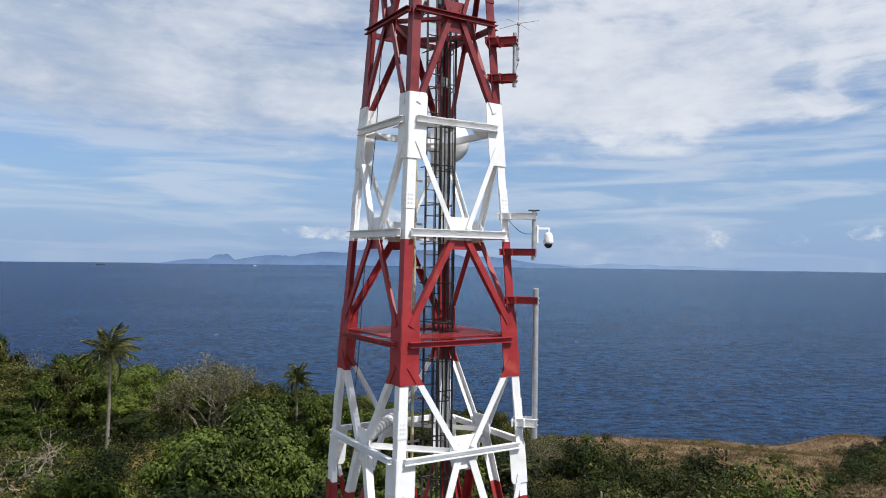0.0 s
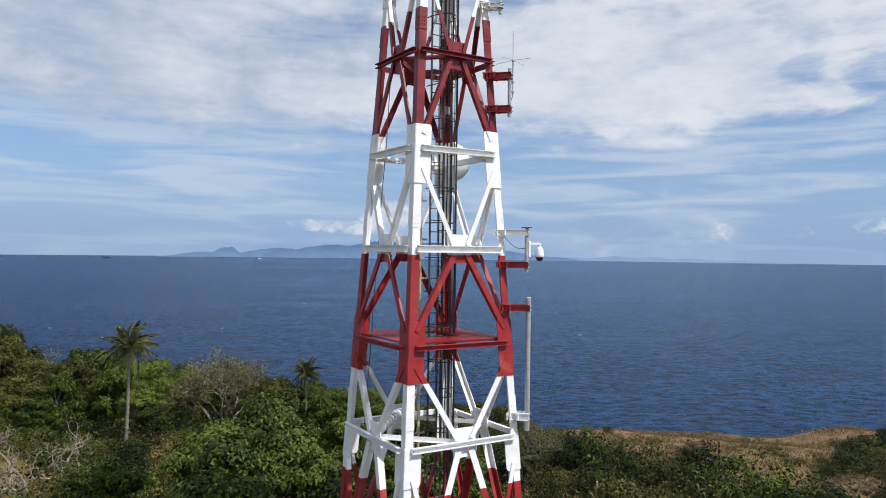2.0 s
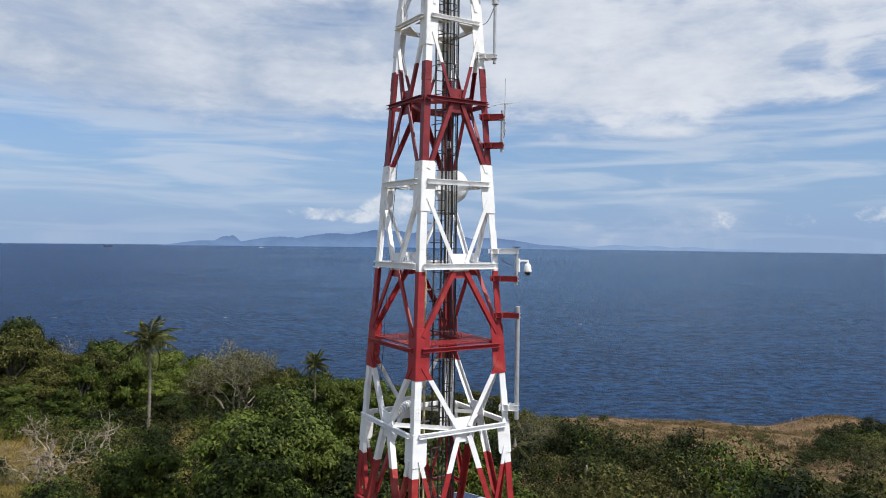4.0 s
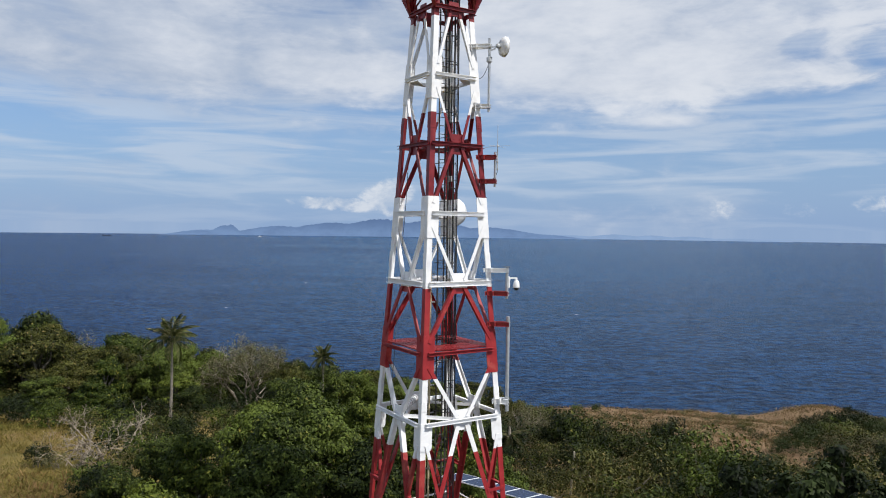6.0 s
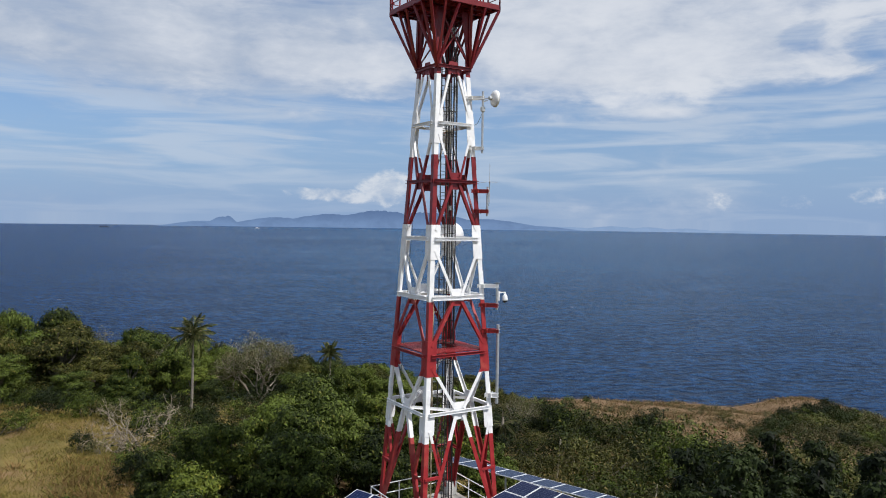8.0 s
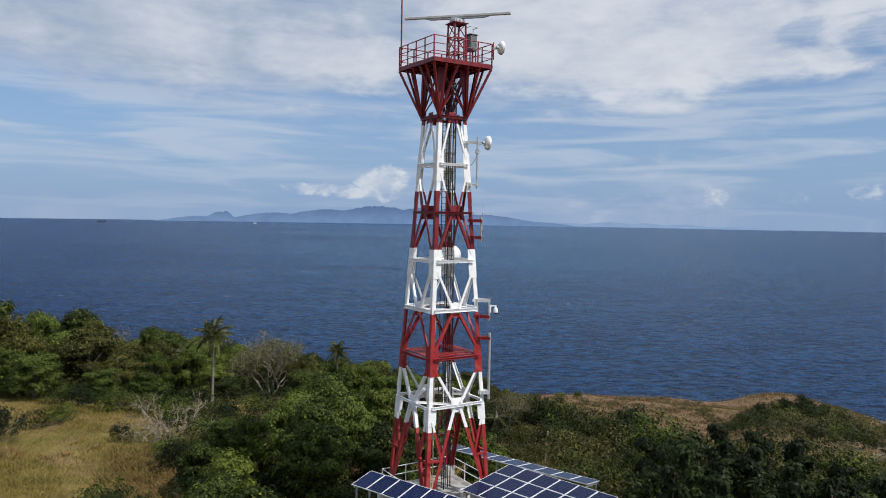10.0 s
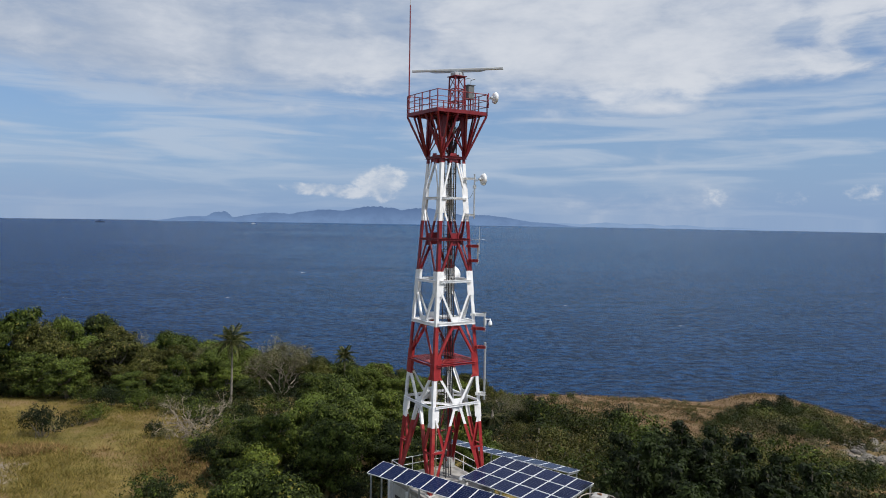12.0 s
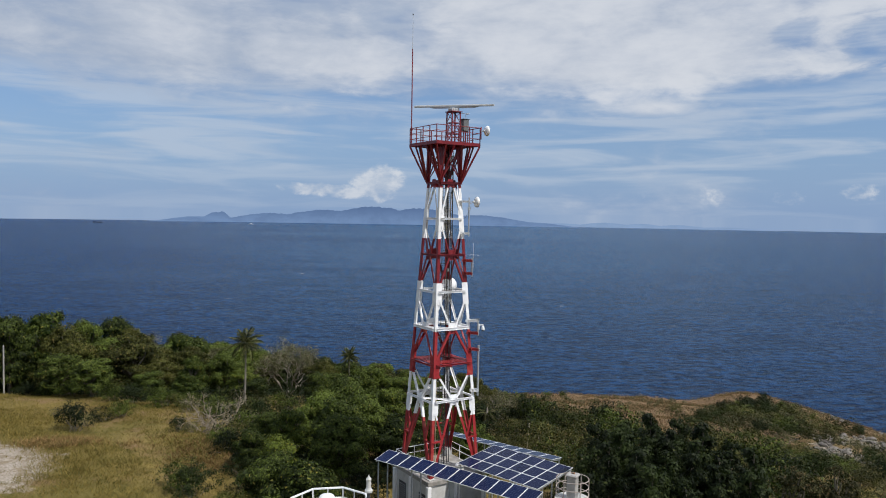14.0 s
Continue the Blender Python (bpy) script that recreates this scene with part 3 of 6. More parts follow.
def leg_gusset(i, end, zc, lo, hi, w):
    bm = bmesh.new()
    e = 1 if end else -1
    pts = []
    for dz, inset in ((-lo, w * 0.9), (-lo * 0.85, w), (hi * 0.85, w), (hi, w * 0.9)):
        pts.append(on_face(i, e * (half(zc + dz) - inset), zc + dz, 0.012))
    for dz in (hi, -lo):
        pts.append(on_face(i, e * (half(zc + dz) + 0.012), zc + dz, 0.012))
    plate(bm, pts, 0.022)
    return painted("gusset_plate", bm, tower)


def mid_gusset(i, zc, w, lo, hi):
    bm = bmesh.new()
    pts = [on_face(i, s * w, zc + dz, -0.02) for s, dz in ((-0.75, -lo), (0.75, -lo), (1, 0.0), (0.8, hi), (-0.8, hi), (-1, 0.0))]
    plate(bm, pts, 0.024)
    along, n = face_frame(i)
    for s in (-0.6, -0.35, 0.35, 0.6):
        p = on_face(i, s * w, zc + hi * 0.5, -0.006)
        bolts(bm, [p, p + Vector((0, 0, -0.1))], n)
    return painted("gusset_plate", bm, tower)


def brace(i, s0, z0, s1, z1, w=0.15, out=0.02, name="brace"):
    bm = bmesh.new()
    a, b = on_face(i, s0, z0, out), on_face(i, s1, z1, out)
    along, n = face_frame(i)
    d = (b - a).normalized()
    side = d.cross(n).normalized()
    extrude(bm, [(x - w / 2, y) for x, y in angle_prof(w, 0.018)], a, b, side, n * -1 if out < 0 else n * -1)
    return painted(name, bm, tower)


def ring(i, z, over=0.0, w=0.09, h=0.17, out=0.03):
    """A channel along face i at a height, its flanges outwards."""
    bm = bmesh.new()
    L = half(z) + over
    along, n = face_frame(i)
    extrude(bm, channel_prof(w, h, 0.016), on_face(i, -L, z, out), on_face(i, L, z, out), n, (0, 0, 1))
    return painted("ring_beam", bm, tower)


for i in range(4):
    for zg in G_RINGS:
        for end in (0, 1):
            leg_gusset(i, end, zg, 0.84, 0.60, 0.42 if zg < 16 else 0.36)
    for end in (0, 1):
        leg_gusset(i, end, M_RINGS[0] - 0.3, 0.55, 0.35, 0.42)
    for k, zm in enumerate(M_RINGS[:3]):
        mid_gusset(i, zm, 0.36 if k < 2 else 0.32, 0.34, 0.36)
    mid_gusset(i, M_RINGS[3], 0.24, 0.25, 0.25)
    # diagonals between leg plates and mid-face plates
    for zg, lo, hi in zip(G_RINGS, M_RINGS, M_RINGS[1:]):
        for e in (-1, 1):
            w = 0.135 if zg < 9 else 0.12 if zg < 14 else 0.10
            brace(i, e * (half(zg - 0.45) - 0.20), zg - 0.45, e * 0.20, lo + 0.10, w, 0.045)
            brace(i, e * (half(zg + 0.35) - 0.20), zg + 0.35, e * 0.17, hi - 0.10, w, 0.045)
    # the foot: diagonals from the lowest ring to the base, with short struts
    zm = M_RINGS[0]
    for e in (-1, 1):
        brace(i, e * 0.18, zm - 0.15, e * (half(0.15) - 0.17), 0.15, 0.17, 0.045)
        mx = 0.18 + (half(0.15) - 0.35) * 0.52
        brace(i, e * (half(zm - 0.6) - 0.20), zm - 0.65, e * mx, zm - 0.15 - (zm - 0.3) * 0.52, 0.12, 0.05)
        zz = 2.35
        sx = 0.18 + (half(0.15) - 0.35) * (zm - 0.15 - zz) / (zm - 0.3)
        brace(i, e * (half(zz) - 0.05), zz, e * sx, zz, 0.11, 0.06)
    ring(i, M_RINGS[0], -0.14, 0.10, 0.13, 0.03)
    ring(i, G_RINGS[0] - 0.02, -0.16, 0.10, 0.12, 0.03)
    ring(i, M_RINGS[1], -0.12, 0.10, 0.17, 0.03)
    ring(i, G_RINGS[1], -0.15, 0.10, 0.15, 0.03)
    ring(i, M_RINGS[2], -0.05, 0.10, 0.12, 0.03)
    ring(i, G_RINGS[2], -0.12, 0.09, 0.12, 0.03)
    ring(i, M_RINGS[3], 0.0, 0.08, 0.14, 0.04)

# inner diamonds that tie the middles of the faces
for z in M_RINGS[:3]:
    for i in range(4):
        bm = bmesh.new()
        a, b = on_face(i, 0, z, -0.08), on_face(i + 1 if i < 3 else 0, 0, z, -0.08)
        extrude(bm, [(x, y - 0.05) for x, y in angle_prof(0.11, 0.014)], a, b, axes(a, b)[0], (0, 0, 1))
        painted("inner_tie", bm, tower)


def floor_plates(z, thick, holes, name, label, slats):
    """A walkway round the ladder's opening, made of bearing bars."""
    h = half(z) - 0.06
    bm = bmesh.new()
    x0, x1, y0, y1 = holes
    for a, b, c, d in ((-h, -h, h, y0), (-h, y1, h, h), (-h, y0, x0, y1), (x1, y0, h, y1)):
        if slats:
            n = max(2, int((c - a) / slats))
            for j in range(n):
                xx = a + (c - a) * (j + 0.5) / n
                slab(bm, xx - 0.012, b, z, xx + 0.012, d, z + thick)
            for j in range(max(2, int((d - b) / 0.12))):
                yy = b + (d - b) * (j + 0.5) / max(2, int((d - b) / 0.12))
                slab(bm, a, yy - 0.006, z + thick * 0.3, c, yy + 0.006, z + thick * 0.95)
        else:
            slab(bm, a, b, z, c, d, z + thick)
    return painted(name, bm, tower, label)


floor_plates(G_RINGS[0] + 0.05, 0.04, (-0.42, 0.60, -0.52, 0.60), "grating_floor", "red steel grating walkway", 0.045)
floor_plates(M_RINGS[1] - 0.02, 0.03, (-0.85, 0.85, -0.85, 0.85), "walkway_plate", "white steel walkway plate", 0)
# corner plates under the upper rings
for z in (G_RINGS[1] - 0.08, G_RINGS[2] - 0.07):
    for sx, sy in CORNERS:
        bm = bmesh.new()
        h = half(z) - 0.05
        plate(bm, [(sx * h, sy * h, z), (sx * (h - 0.75), sy * h, z), (sx * h, sy * (h - 0.75), z)], 0.02)
        painted("corner_plate", bm, tower)

# ladder with safety hoops and the cable run beside it
LX, LY = 0.10, -0.06


def ladder():
    ob = root("ladder", Matrix(), "dark steel caged climbing ladder inside the tower", "ladder")
    ob.matrix_basis = TOWER
    for s in (-1, 1):
        part("rail", beam(bmesh.new(), (LX + s * 0.20, LY, 0.1), (LX + s * 0.20, LY, DECK), 0.05, 0.02, (0, 1, 0)), LADDER, ob)
    rung = mesh_of("rung", tube(bmesh.new(), (LX - 0.2, LY, 0), (LX + 0.2, LY, 0), 0.014, 6), LADDER)
    for k in range(int((DECK - 0.4) / 0.30)):
        r = new("rung", rung)
        r.parent, r.location = ob, (0, 0, 0.4 + 0.30 * k)
    hoop = mesh_of("hoop", sweep(bmesh.new(), [(LX - 0.34 * math.cos(math.pi * k / 14), LY - 0.62 * math.sin(math.pi * k / 14), 0) for k in range(15)], 0.014, 5), LADDER)
    for k in range(22):
        r = new("hoop", hoop)
        r.parent, r.location = ob, (0, 0, 2.3 + 0.88 * k)
    for a in (0.25, 0.5, 0.75):
        x, y = LX - 0.34 * math.cos(math.pi * a), LY - 0.62 * math.sin(math.pi * a)
        part("cage_bar", beam(bmesh.new(), (x, y, 2.3), (x, y, 20.8), 0.022, 0.01), LADDER, ob)
    return ob


ladder()


def cable_run():
    ob = root("cable_run", TOWER, "black antenna cables strapped to a vertical tray", "cables")
    rng = random.Random(4)
    for s in (-0.27, 0.27):
        part("tray_side", beam(bmesh.new(), (LX + 0.52 + s, LY + 0.30, 0.1), (LX + 0.52 + s, LY + 0.30, DECK - 0.3), 0.02, 0.03), LADDER, ob)
    for k in range(4):
        x = LX + 0.33 + 0.13 * k
        pts = [(x + rng.uniform(-0.014, 0.014), LY + 0.25 + rng.uniform(-0.02, 0.01), 0.1 + j * (DECK - 1 - 0.25 * k) / 24) for j in range(25)]
        part("cable", sweep(bmesh.new(), pts, (0.024, 0.016, 0.026, 0.016)[k]), DARK, ob)
    for k in range(20):
        part("tray_rung", beam(bmesh.new(), (LX + 0.25, LY + 0.30, 0.6 + k * 1.05), (LX + 0.79, LY + 0.30, 0.6 + k * 1.05), 0.02, 0.02), LADDER, ob)
    return ob


cable_run()


def conduit():
    ob = root("conduit_pipe", TOWER, "cream coloured conduit pipe clamped beside the ladder", "pipe")
    x, y = LX - 0.42, LY + 0.10
    part("pipe", tube(bmesh.new(), (x, y, 0.1), (x, y, 12.6), 0.036, 10), CREAM, ob)
    part("thin_pipe", tube(bmesh.new(), (x - 0.11, y + 0.03, 0.1), (x - 0.11, y + 0.03, 6.9), 0.018, 8), CREAM, ob)
    for k in range(12):
        bm = bmesh.new()
        beam(bm, (x - 0.14, y + 0.05, 0.8 + k), (LX - 0.2, y + 0.05, 0.8 + k), 0.03, 0.05)
        part("clamp", bm, STEEL, ob)
        part("coupling", tube(bmesh.new(), (x, y, 0.84 + k), (x, y, 0.94 + k), 0.046, 10), CREAM, ob)


conduit()


# a white wrapped duct that lies on the inner tie between two faces
def duct():
    ob = root("cable_duct", TOWER, "white wrapped duct lying on the tower's inner tie", "duct")
    a, b = Vector((-1.46, 0.02, M_RINGS[0] + 0.19)), Vector((-0.05, 1.43, M_RINGS[0] + 0.19))
    part("tube", tube(bmesh.new(), a, b, 0.125, 14), WHITE, ob)
    d = (b - a).normalized()
    for k in range(9):
        q = a + (b - a) * ((k + 0.5) / 9)
        part("band", tube(bmesh.new(), q - d * 0.03, q + d * 0.03, 0.14, 14), CONCRETE, ob)


duct()


# ---- the head of the tower ----
HW = 1.70
bm = bmesh.new()
slab(bm, -HW + 0.05, -HW + 0.05, DECK, HW - 0.05, HW - 0.05, DECK + 0.035)
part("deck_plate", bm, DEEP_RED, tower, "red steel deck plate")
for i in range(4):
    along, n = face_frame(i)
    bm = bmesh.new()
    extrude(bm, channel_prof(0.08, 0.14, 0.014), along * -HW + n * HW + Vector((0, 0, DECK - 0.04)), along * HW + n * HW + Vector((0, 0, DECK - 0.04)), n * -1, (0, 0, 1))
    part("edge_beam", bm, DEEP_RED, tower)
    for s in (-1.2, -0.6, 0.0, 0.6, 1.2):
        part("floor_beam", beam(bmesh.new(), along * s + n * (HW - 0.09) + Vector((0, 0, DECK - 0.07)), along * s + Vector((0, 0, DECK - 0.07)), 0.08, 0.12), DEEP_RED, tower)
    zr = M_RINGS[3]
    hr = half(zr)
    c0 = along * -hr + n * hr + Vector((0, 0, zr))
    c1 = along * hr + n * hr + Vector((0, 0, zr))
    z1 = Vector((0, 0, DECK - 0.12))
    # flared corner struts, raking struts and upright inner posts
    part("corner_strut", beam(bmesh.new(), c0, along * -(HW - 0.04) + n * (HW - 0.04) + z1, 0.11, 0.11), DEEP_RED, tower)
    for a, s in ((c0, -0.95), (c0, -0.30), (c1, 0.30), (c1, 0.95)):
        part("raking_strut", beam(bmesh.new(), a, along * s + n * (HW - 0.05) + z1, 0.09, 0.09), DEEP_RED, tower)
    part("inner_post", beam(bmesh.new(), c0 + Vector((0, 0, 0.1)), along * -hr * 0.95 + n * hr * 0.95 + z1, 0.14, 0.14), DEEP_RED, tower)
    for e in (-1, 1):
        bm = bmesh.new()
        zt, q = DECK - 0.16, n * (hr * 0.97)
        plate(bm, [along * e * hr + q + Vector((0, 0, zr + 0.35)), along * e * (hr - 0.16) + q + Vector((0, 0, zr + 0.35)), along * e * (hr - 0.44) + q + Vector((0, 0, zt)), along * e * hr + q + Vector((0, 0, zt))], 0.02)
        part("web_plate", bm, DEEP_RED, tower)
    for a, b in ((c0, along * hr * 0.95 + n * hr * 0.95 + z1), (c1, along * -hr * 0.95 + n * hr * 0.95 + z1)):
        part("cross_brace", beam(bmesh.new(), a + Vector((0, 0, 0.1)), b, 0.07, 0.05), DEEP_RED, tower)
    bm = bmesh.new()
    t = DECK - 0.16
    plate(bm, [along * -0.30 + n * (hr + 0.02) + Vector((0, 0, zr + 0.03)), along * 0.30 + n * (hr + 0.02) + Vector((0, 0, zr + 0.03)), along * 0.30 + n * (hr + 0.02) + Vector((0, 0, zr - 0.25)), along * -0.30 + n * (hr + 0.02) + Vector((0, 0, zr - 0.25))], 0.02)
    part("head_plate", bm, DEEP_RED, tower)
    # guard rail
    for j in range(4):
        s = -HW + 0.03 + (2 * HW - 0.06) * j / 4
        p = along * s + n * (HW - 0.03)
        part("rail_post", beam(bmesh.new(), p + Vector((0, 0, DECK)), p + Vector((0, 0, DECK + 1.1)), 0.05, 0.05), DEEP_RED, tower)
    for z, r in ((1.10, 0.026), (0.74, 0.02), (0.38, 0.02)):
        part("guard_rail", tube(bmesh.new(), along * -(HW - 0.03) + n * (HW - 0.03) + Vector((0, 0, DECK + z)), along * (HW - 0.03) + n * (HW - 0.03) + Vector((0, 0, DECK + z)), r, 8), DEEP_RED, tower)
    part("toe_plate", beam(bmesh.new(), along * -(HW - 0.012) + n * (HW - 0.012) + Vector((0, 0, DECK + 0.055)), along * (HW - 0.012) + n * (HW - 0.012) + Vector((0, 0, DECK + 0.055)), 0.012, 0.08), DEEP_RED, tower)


def child_pose(x, y, z, rz=0.0):
    """A pose given in the tower's own square."""
    return TOWER @ pose(x, y, z, 0, 0, rz)


def radar():
    ob = root("radar", child_pose(0.48, -0.30, DECK + 0.035), "grey radar bar antenna on a red lattice pedestal", "radar")
    H = 2.13
    for i in range(4):
        sx, sy = CORNERS[i]
        part("pedestal_leg", beam(bmesh.new(), (sx * 0.36, sy * 0.36, 0), (sx * 0.31, sy * 0.31, H), 0.07, 0.07), DEEP_RED, ob)
        nx, ny = CORNERS[(i + 1) % 4]
        for k in range(3):
            z0, z1 = k * H / 3, (k + 1) * H / 3
            w0, w1 = 0.36 - 0.05 * k / 3, 0.36 - 0.05 * (k + 1) / 3
            part("pedestal_brace", beam(bmesh.new(), (sx * w0, sy * w0, z0), (nx * w1, ny * w1, z1), 0.04, 0.03), DEEP_RED, ob)
            part("pedestal_brace", beam(bmesh.new(), (sx * w1, sy * w1, z1), (nx * w1, ny * w1, z1), 0.05, 0.05), DEEP_RED, ob)
    bm = bmesh.new()
    slab(bm, -0.42, -0.42, H, 0.42, 0.42, H + 0.04)
    part("top_plate", bm, DEEP_RED, ob)
    bm = bmesh.new()
    slab(bm, -0.30, -0.26, H + 0.04, 0.30, 0.26, H + 0.25)
    gear = part("gearbox", bevel(bm, 0.03), GREY, ob, "pale grey cast gearbox")
    for x in (-0.18, 0.0, 0.18):
        part("cooling_rib", beam(bmesh.new(), (x, -0.275, H + 0.07), (x, -0.275, H + 0.22), 0.03, 0.03, (1, 0, 0)), STEEL, gear)
    part("turning_neck", lathe(bmesh.new(), (0, 0, H + 0.25), (0, 0, 1), [(0, 0.13), (0.04, 0.13), (0.05, 0.09), (0.09, 0.09)]), STEEL, ob)
    bm = bmesh.new()
    extrude(bm, [(-0.10, 0.0), (-0.06, -0.02), (0.10, 0.0), (0.13, 0.06), (0.10, 0.12), (-0.06, 0.13), (-0.10, 0.10)], (-2.70, 0, H + 0.36), (2.70, 0, H + 0.36), (0, 1, 0), (0, 0, 1))
    bar = part("scanner_bar", bevel(bm, 0.008), GREY, ob, "long grey scanner bar")
    bm = bmesh.new()
    extrude(bm, [(-1.65, H + 0.34), (-1.35, H + 0.27), (1.35, H + 0.27), (1.65, H + 0.34)], (0, -0.07, 0), (0, 0.07, 0), (1, 0, 0), (0, 0, 1))
    cradle = part("bar_cradle", bm, STEEL, ob)
    for p in (bar, cradle):
        p.matrix_basis = pose(0, 0, 0, 0, 0, -47)
    return ob


radar()


def cabinet():
    ob = root("equipment_cabinet", child_pose(1.42, -0.22, DECK + 0.035), "grey equipment cabinet on red steel legs on the deck", "cabinet")
    for sx, sy in CORNERS:
        part("leg", beam(bmesh.new(), (sx * 0.17, sy * 0.15, 0), (sx * 0.17, sy * 0.15, 0.94), 0.05, 0.05), DEEP_RED, ob)
    bm = bmesh.new()
    slab(bm, -0.22, -0.19, 0.94, 0.22, 0.19, 1.74)
    body = part("body", bevel(bm, 0.015), CASE, ob, "dark grey steel case")
    bm = bmesh.new()
    slab(bm, -0.19, -0.212, 0.99, 0.19, -0.192, 1.69)
    door = part("door", bevel(bm, 0.006), CASE, ob, "grey cabinet door")
    part("handle", beam(bmesh.new(), (0.14, -0.222, 1.28), (0.14, -0.222, 1.40), 0.02, 0.02), STEEL, door)
    bm = bmesh.new()
    slab(bm, -0.27, -0.25, 1.745, 0.27, 0.25, 1.77)
    part("rain_cover", bm, CASE, ob)
    for x in (-0.24, 0.24):
        part("frame_post", tube(bmesh.new(), (x, 0.22, 0), (x, 0.22, 2.12), 0.018, 6), STEEL, ob)
        part("frame_arm", tube(bmesh.new(), (x, 0.22, 2.12), (x, -0.22, 2.12), 0.018, 6), STEEL, ob)
    part("frame_bar", tube(bmesh.new(), (-0.24, -0.22, 2.12), (0.24, -0.22, 2.12), 0.018, 6), STEEL, ob)
    return ob


cabinet()


def whip():
    x, y = -1.66, 1.52
    ob = root("whip_antenna", child_pose(x, y, DECK + 0.035), "tall whip antenna on a red pole at the rail", "antenna")
    part("pole", tube(bmesh.new(), (0, 0, 0), (0, 0, 6.3), 0.042, 10, 0.034), DEEP_RED, ob)
    part("rod", tube(bmesh.new(), (0, 0, 6.3), (0.01, 0.01, 8.5), 0.020, 8, 0.010), GREY, ob, "thin grey rod")
    part("tip", lathe(bmesh.new(), (0.01, 0.01, 8.5), (0, 0, 1), [(0, 0.02), (0.03, 0.045), (0.08, 0.045), (0.11, 0.01)], 10), DARK, ob)
    for z in (0.3, 0.95):
        bm = bmesh.new()
        slab(bm, -0.08, -0.06, z, 0.08, 0.06, z + 0.06)
        part("clamp", bm, DEEP_RED, ob)
    return ob


whip()

DIAG = Vector((1, -1, 0)) / math.sqrt(2)  # outwards through the leg that carries the antennas
DSIDE = Vector((1, 1, 0)) / math.sqrt(2)


def leg_r(z):
    return (half(z) - 0.03) * math.sqrt(2)


def bracket(ob, r_pole, z, mat, h=0.16):
    """Two channels clamped to the leg, reaching out to a pole."""
    a, b = DIAG * (leg_r(z) - 0.12), DIAG * (r_pole + 0.05)
    zz = Vector((0, 0, z))
    for s in (-0.09, 0.09):
        bm = bmesh.new()
        extrude(bm, channel_prof(0.05 if s > 0 else -0.05, h, 0.012), a + DSIDE * s + zz, b + DSIDE * s + zz, DSIDE, (0, 0, 1))
        bmesh.ops.recalc_face_normals(bm, faces=bm.faces[:])
        part("bracket_arm", bm, mat, ob)
    for r in (leg_r(z) - 0.16, leg_r(z) + 0.10):
        bm = bmesh.new()
        p = DIAG * r + zz
        beam(bm, p - DSIDE * 0.24, p + DSIDE * 0.24, 0.03, h * 0.9)
        for s in (-0.21, 0.21):
            beam(bm, p + DSIDE * s + Vector((0, 0, 0.05)) - DIAG * 0.03, p + DSIDE * s + Vector((0, 0, 0.05)) + DIAG * 0.05, 0.03, 0.03)
        part("clamp_plate", bm, mat, ob)
    p = DIAG * r_pole + zz
    for dz in (-h * 0.35, h * 0.35):
        part("pole_clamp", tube(bmesh.new(), p + Vector((0, 0, dz - 0.012)), p + Vector((0, 0, dz + 0.012)), 0.085, 12), STEEL, ob)


def pole(ob, r, z0, z1, rad, mat=None, cap=0.0):
    bm = tube(bmesh.new(), DIAG * r + Vector((0, 0, z0)), DIAG * r + Vector((0, 0, z1)), rad, 14)
    ob2 = part("pole", bm, mat or STEEL, ob, smooth=False)
    if cap:
        bm = bmesh.new()
        p = DIAG * r + Vector((0, 0, z1))
        beam(bm, p - DIAG * cap, p + DIAG * cap, cap * 1.6, 0.02)
        part("cap_plate", bm, DARK, ob)
    return ob2


def cctv():
    ob = root("surveillance_camera", TOWER, "white dome camera on a pole bracketed to the tower leg", "camera")
    bracket(ob, 2.46, 9.99, WHITE, 0.15)
    bracket(ob, 2.46, 9.18, RED, 0.16)
    pole(ob, 2.46, 9.0, 10.12, 0.05, None, 0.12)
    q = DIAG * 2.46
    t = (DIAG * 0.85 + DSIDE * 0.52).normalized()
    arm = bmesh.new()
    beam(arm, q + Vector((0, 0, 9.62)), q + t * 0.12 + Vector((0, 0, 9.72)), 0.05, 0.05)
    beam(arm, q + t * 0.12 + Vector((0, 0, 9.72)), q + t * 0.36 + Vector((0, 0, 9.72)), 0.05, 0.05)
    beam(arm, q + t * 0.36 + Vector((0, 0, 9.74)), q + t * 0.36 + Vector((0, 0, 9.62)), 0.05, 0.05, (1, 0, 0))
    part("swan_arm", arm, WHITE, ob)
    bm = bmesh.new()
    beam(bm, q + t * 0.06 + Vector((0, 0, 9.38)), q + t * 0.06 + Vector((0, 0, 9.78)), 0.10, 0.06, (1, 0, 0))
    part("junction_box", bevel(bm, 0.008), WHITE, ob)
    c = q + t * 0.36
    part("housing", lathe(bmesh.new(), c + Vector((0, 0, 9.64)), (0, 0, -1), [(0, 0.03), (0.02, 0.07), (0.08, 0.10), (0.20, 0.115), (0.24, 0.12), (0.26, 0.11)], 18), RADOME, ob, smooth=True)
    part("dome", lathe(bmesh.new(), c + Vector((0, 0, 9.385)), (0, 0, -1), [(0, 0.095), (0.04, 0.092), (0.08, 0.07), (0.105, 0.035), (0.112, 0.004)], 18), GLASS, ob, "dark glass dome", smooth=True)
    pts = [(q * (1 - k / 12) + DIAG * (leg_r(9.9) + 0.05) * k / 12) + Vector((0, 0, 9.6 + 0.3 * k / 12 - 0.12 * math.sin(math.pi * k / 12))) for k in range(13)]
    part("cable", sweep(bmesh.new(), pts, 0.007), DARK, ob)
    return ob


cctv()


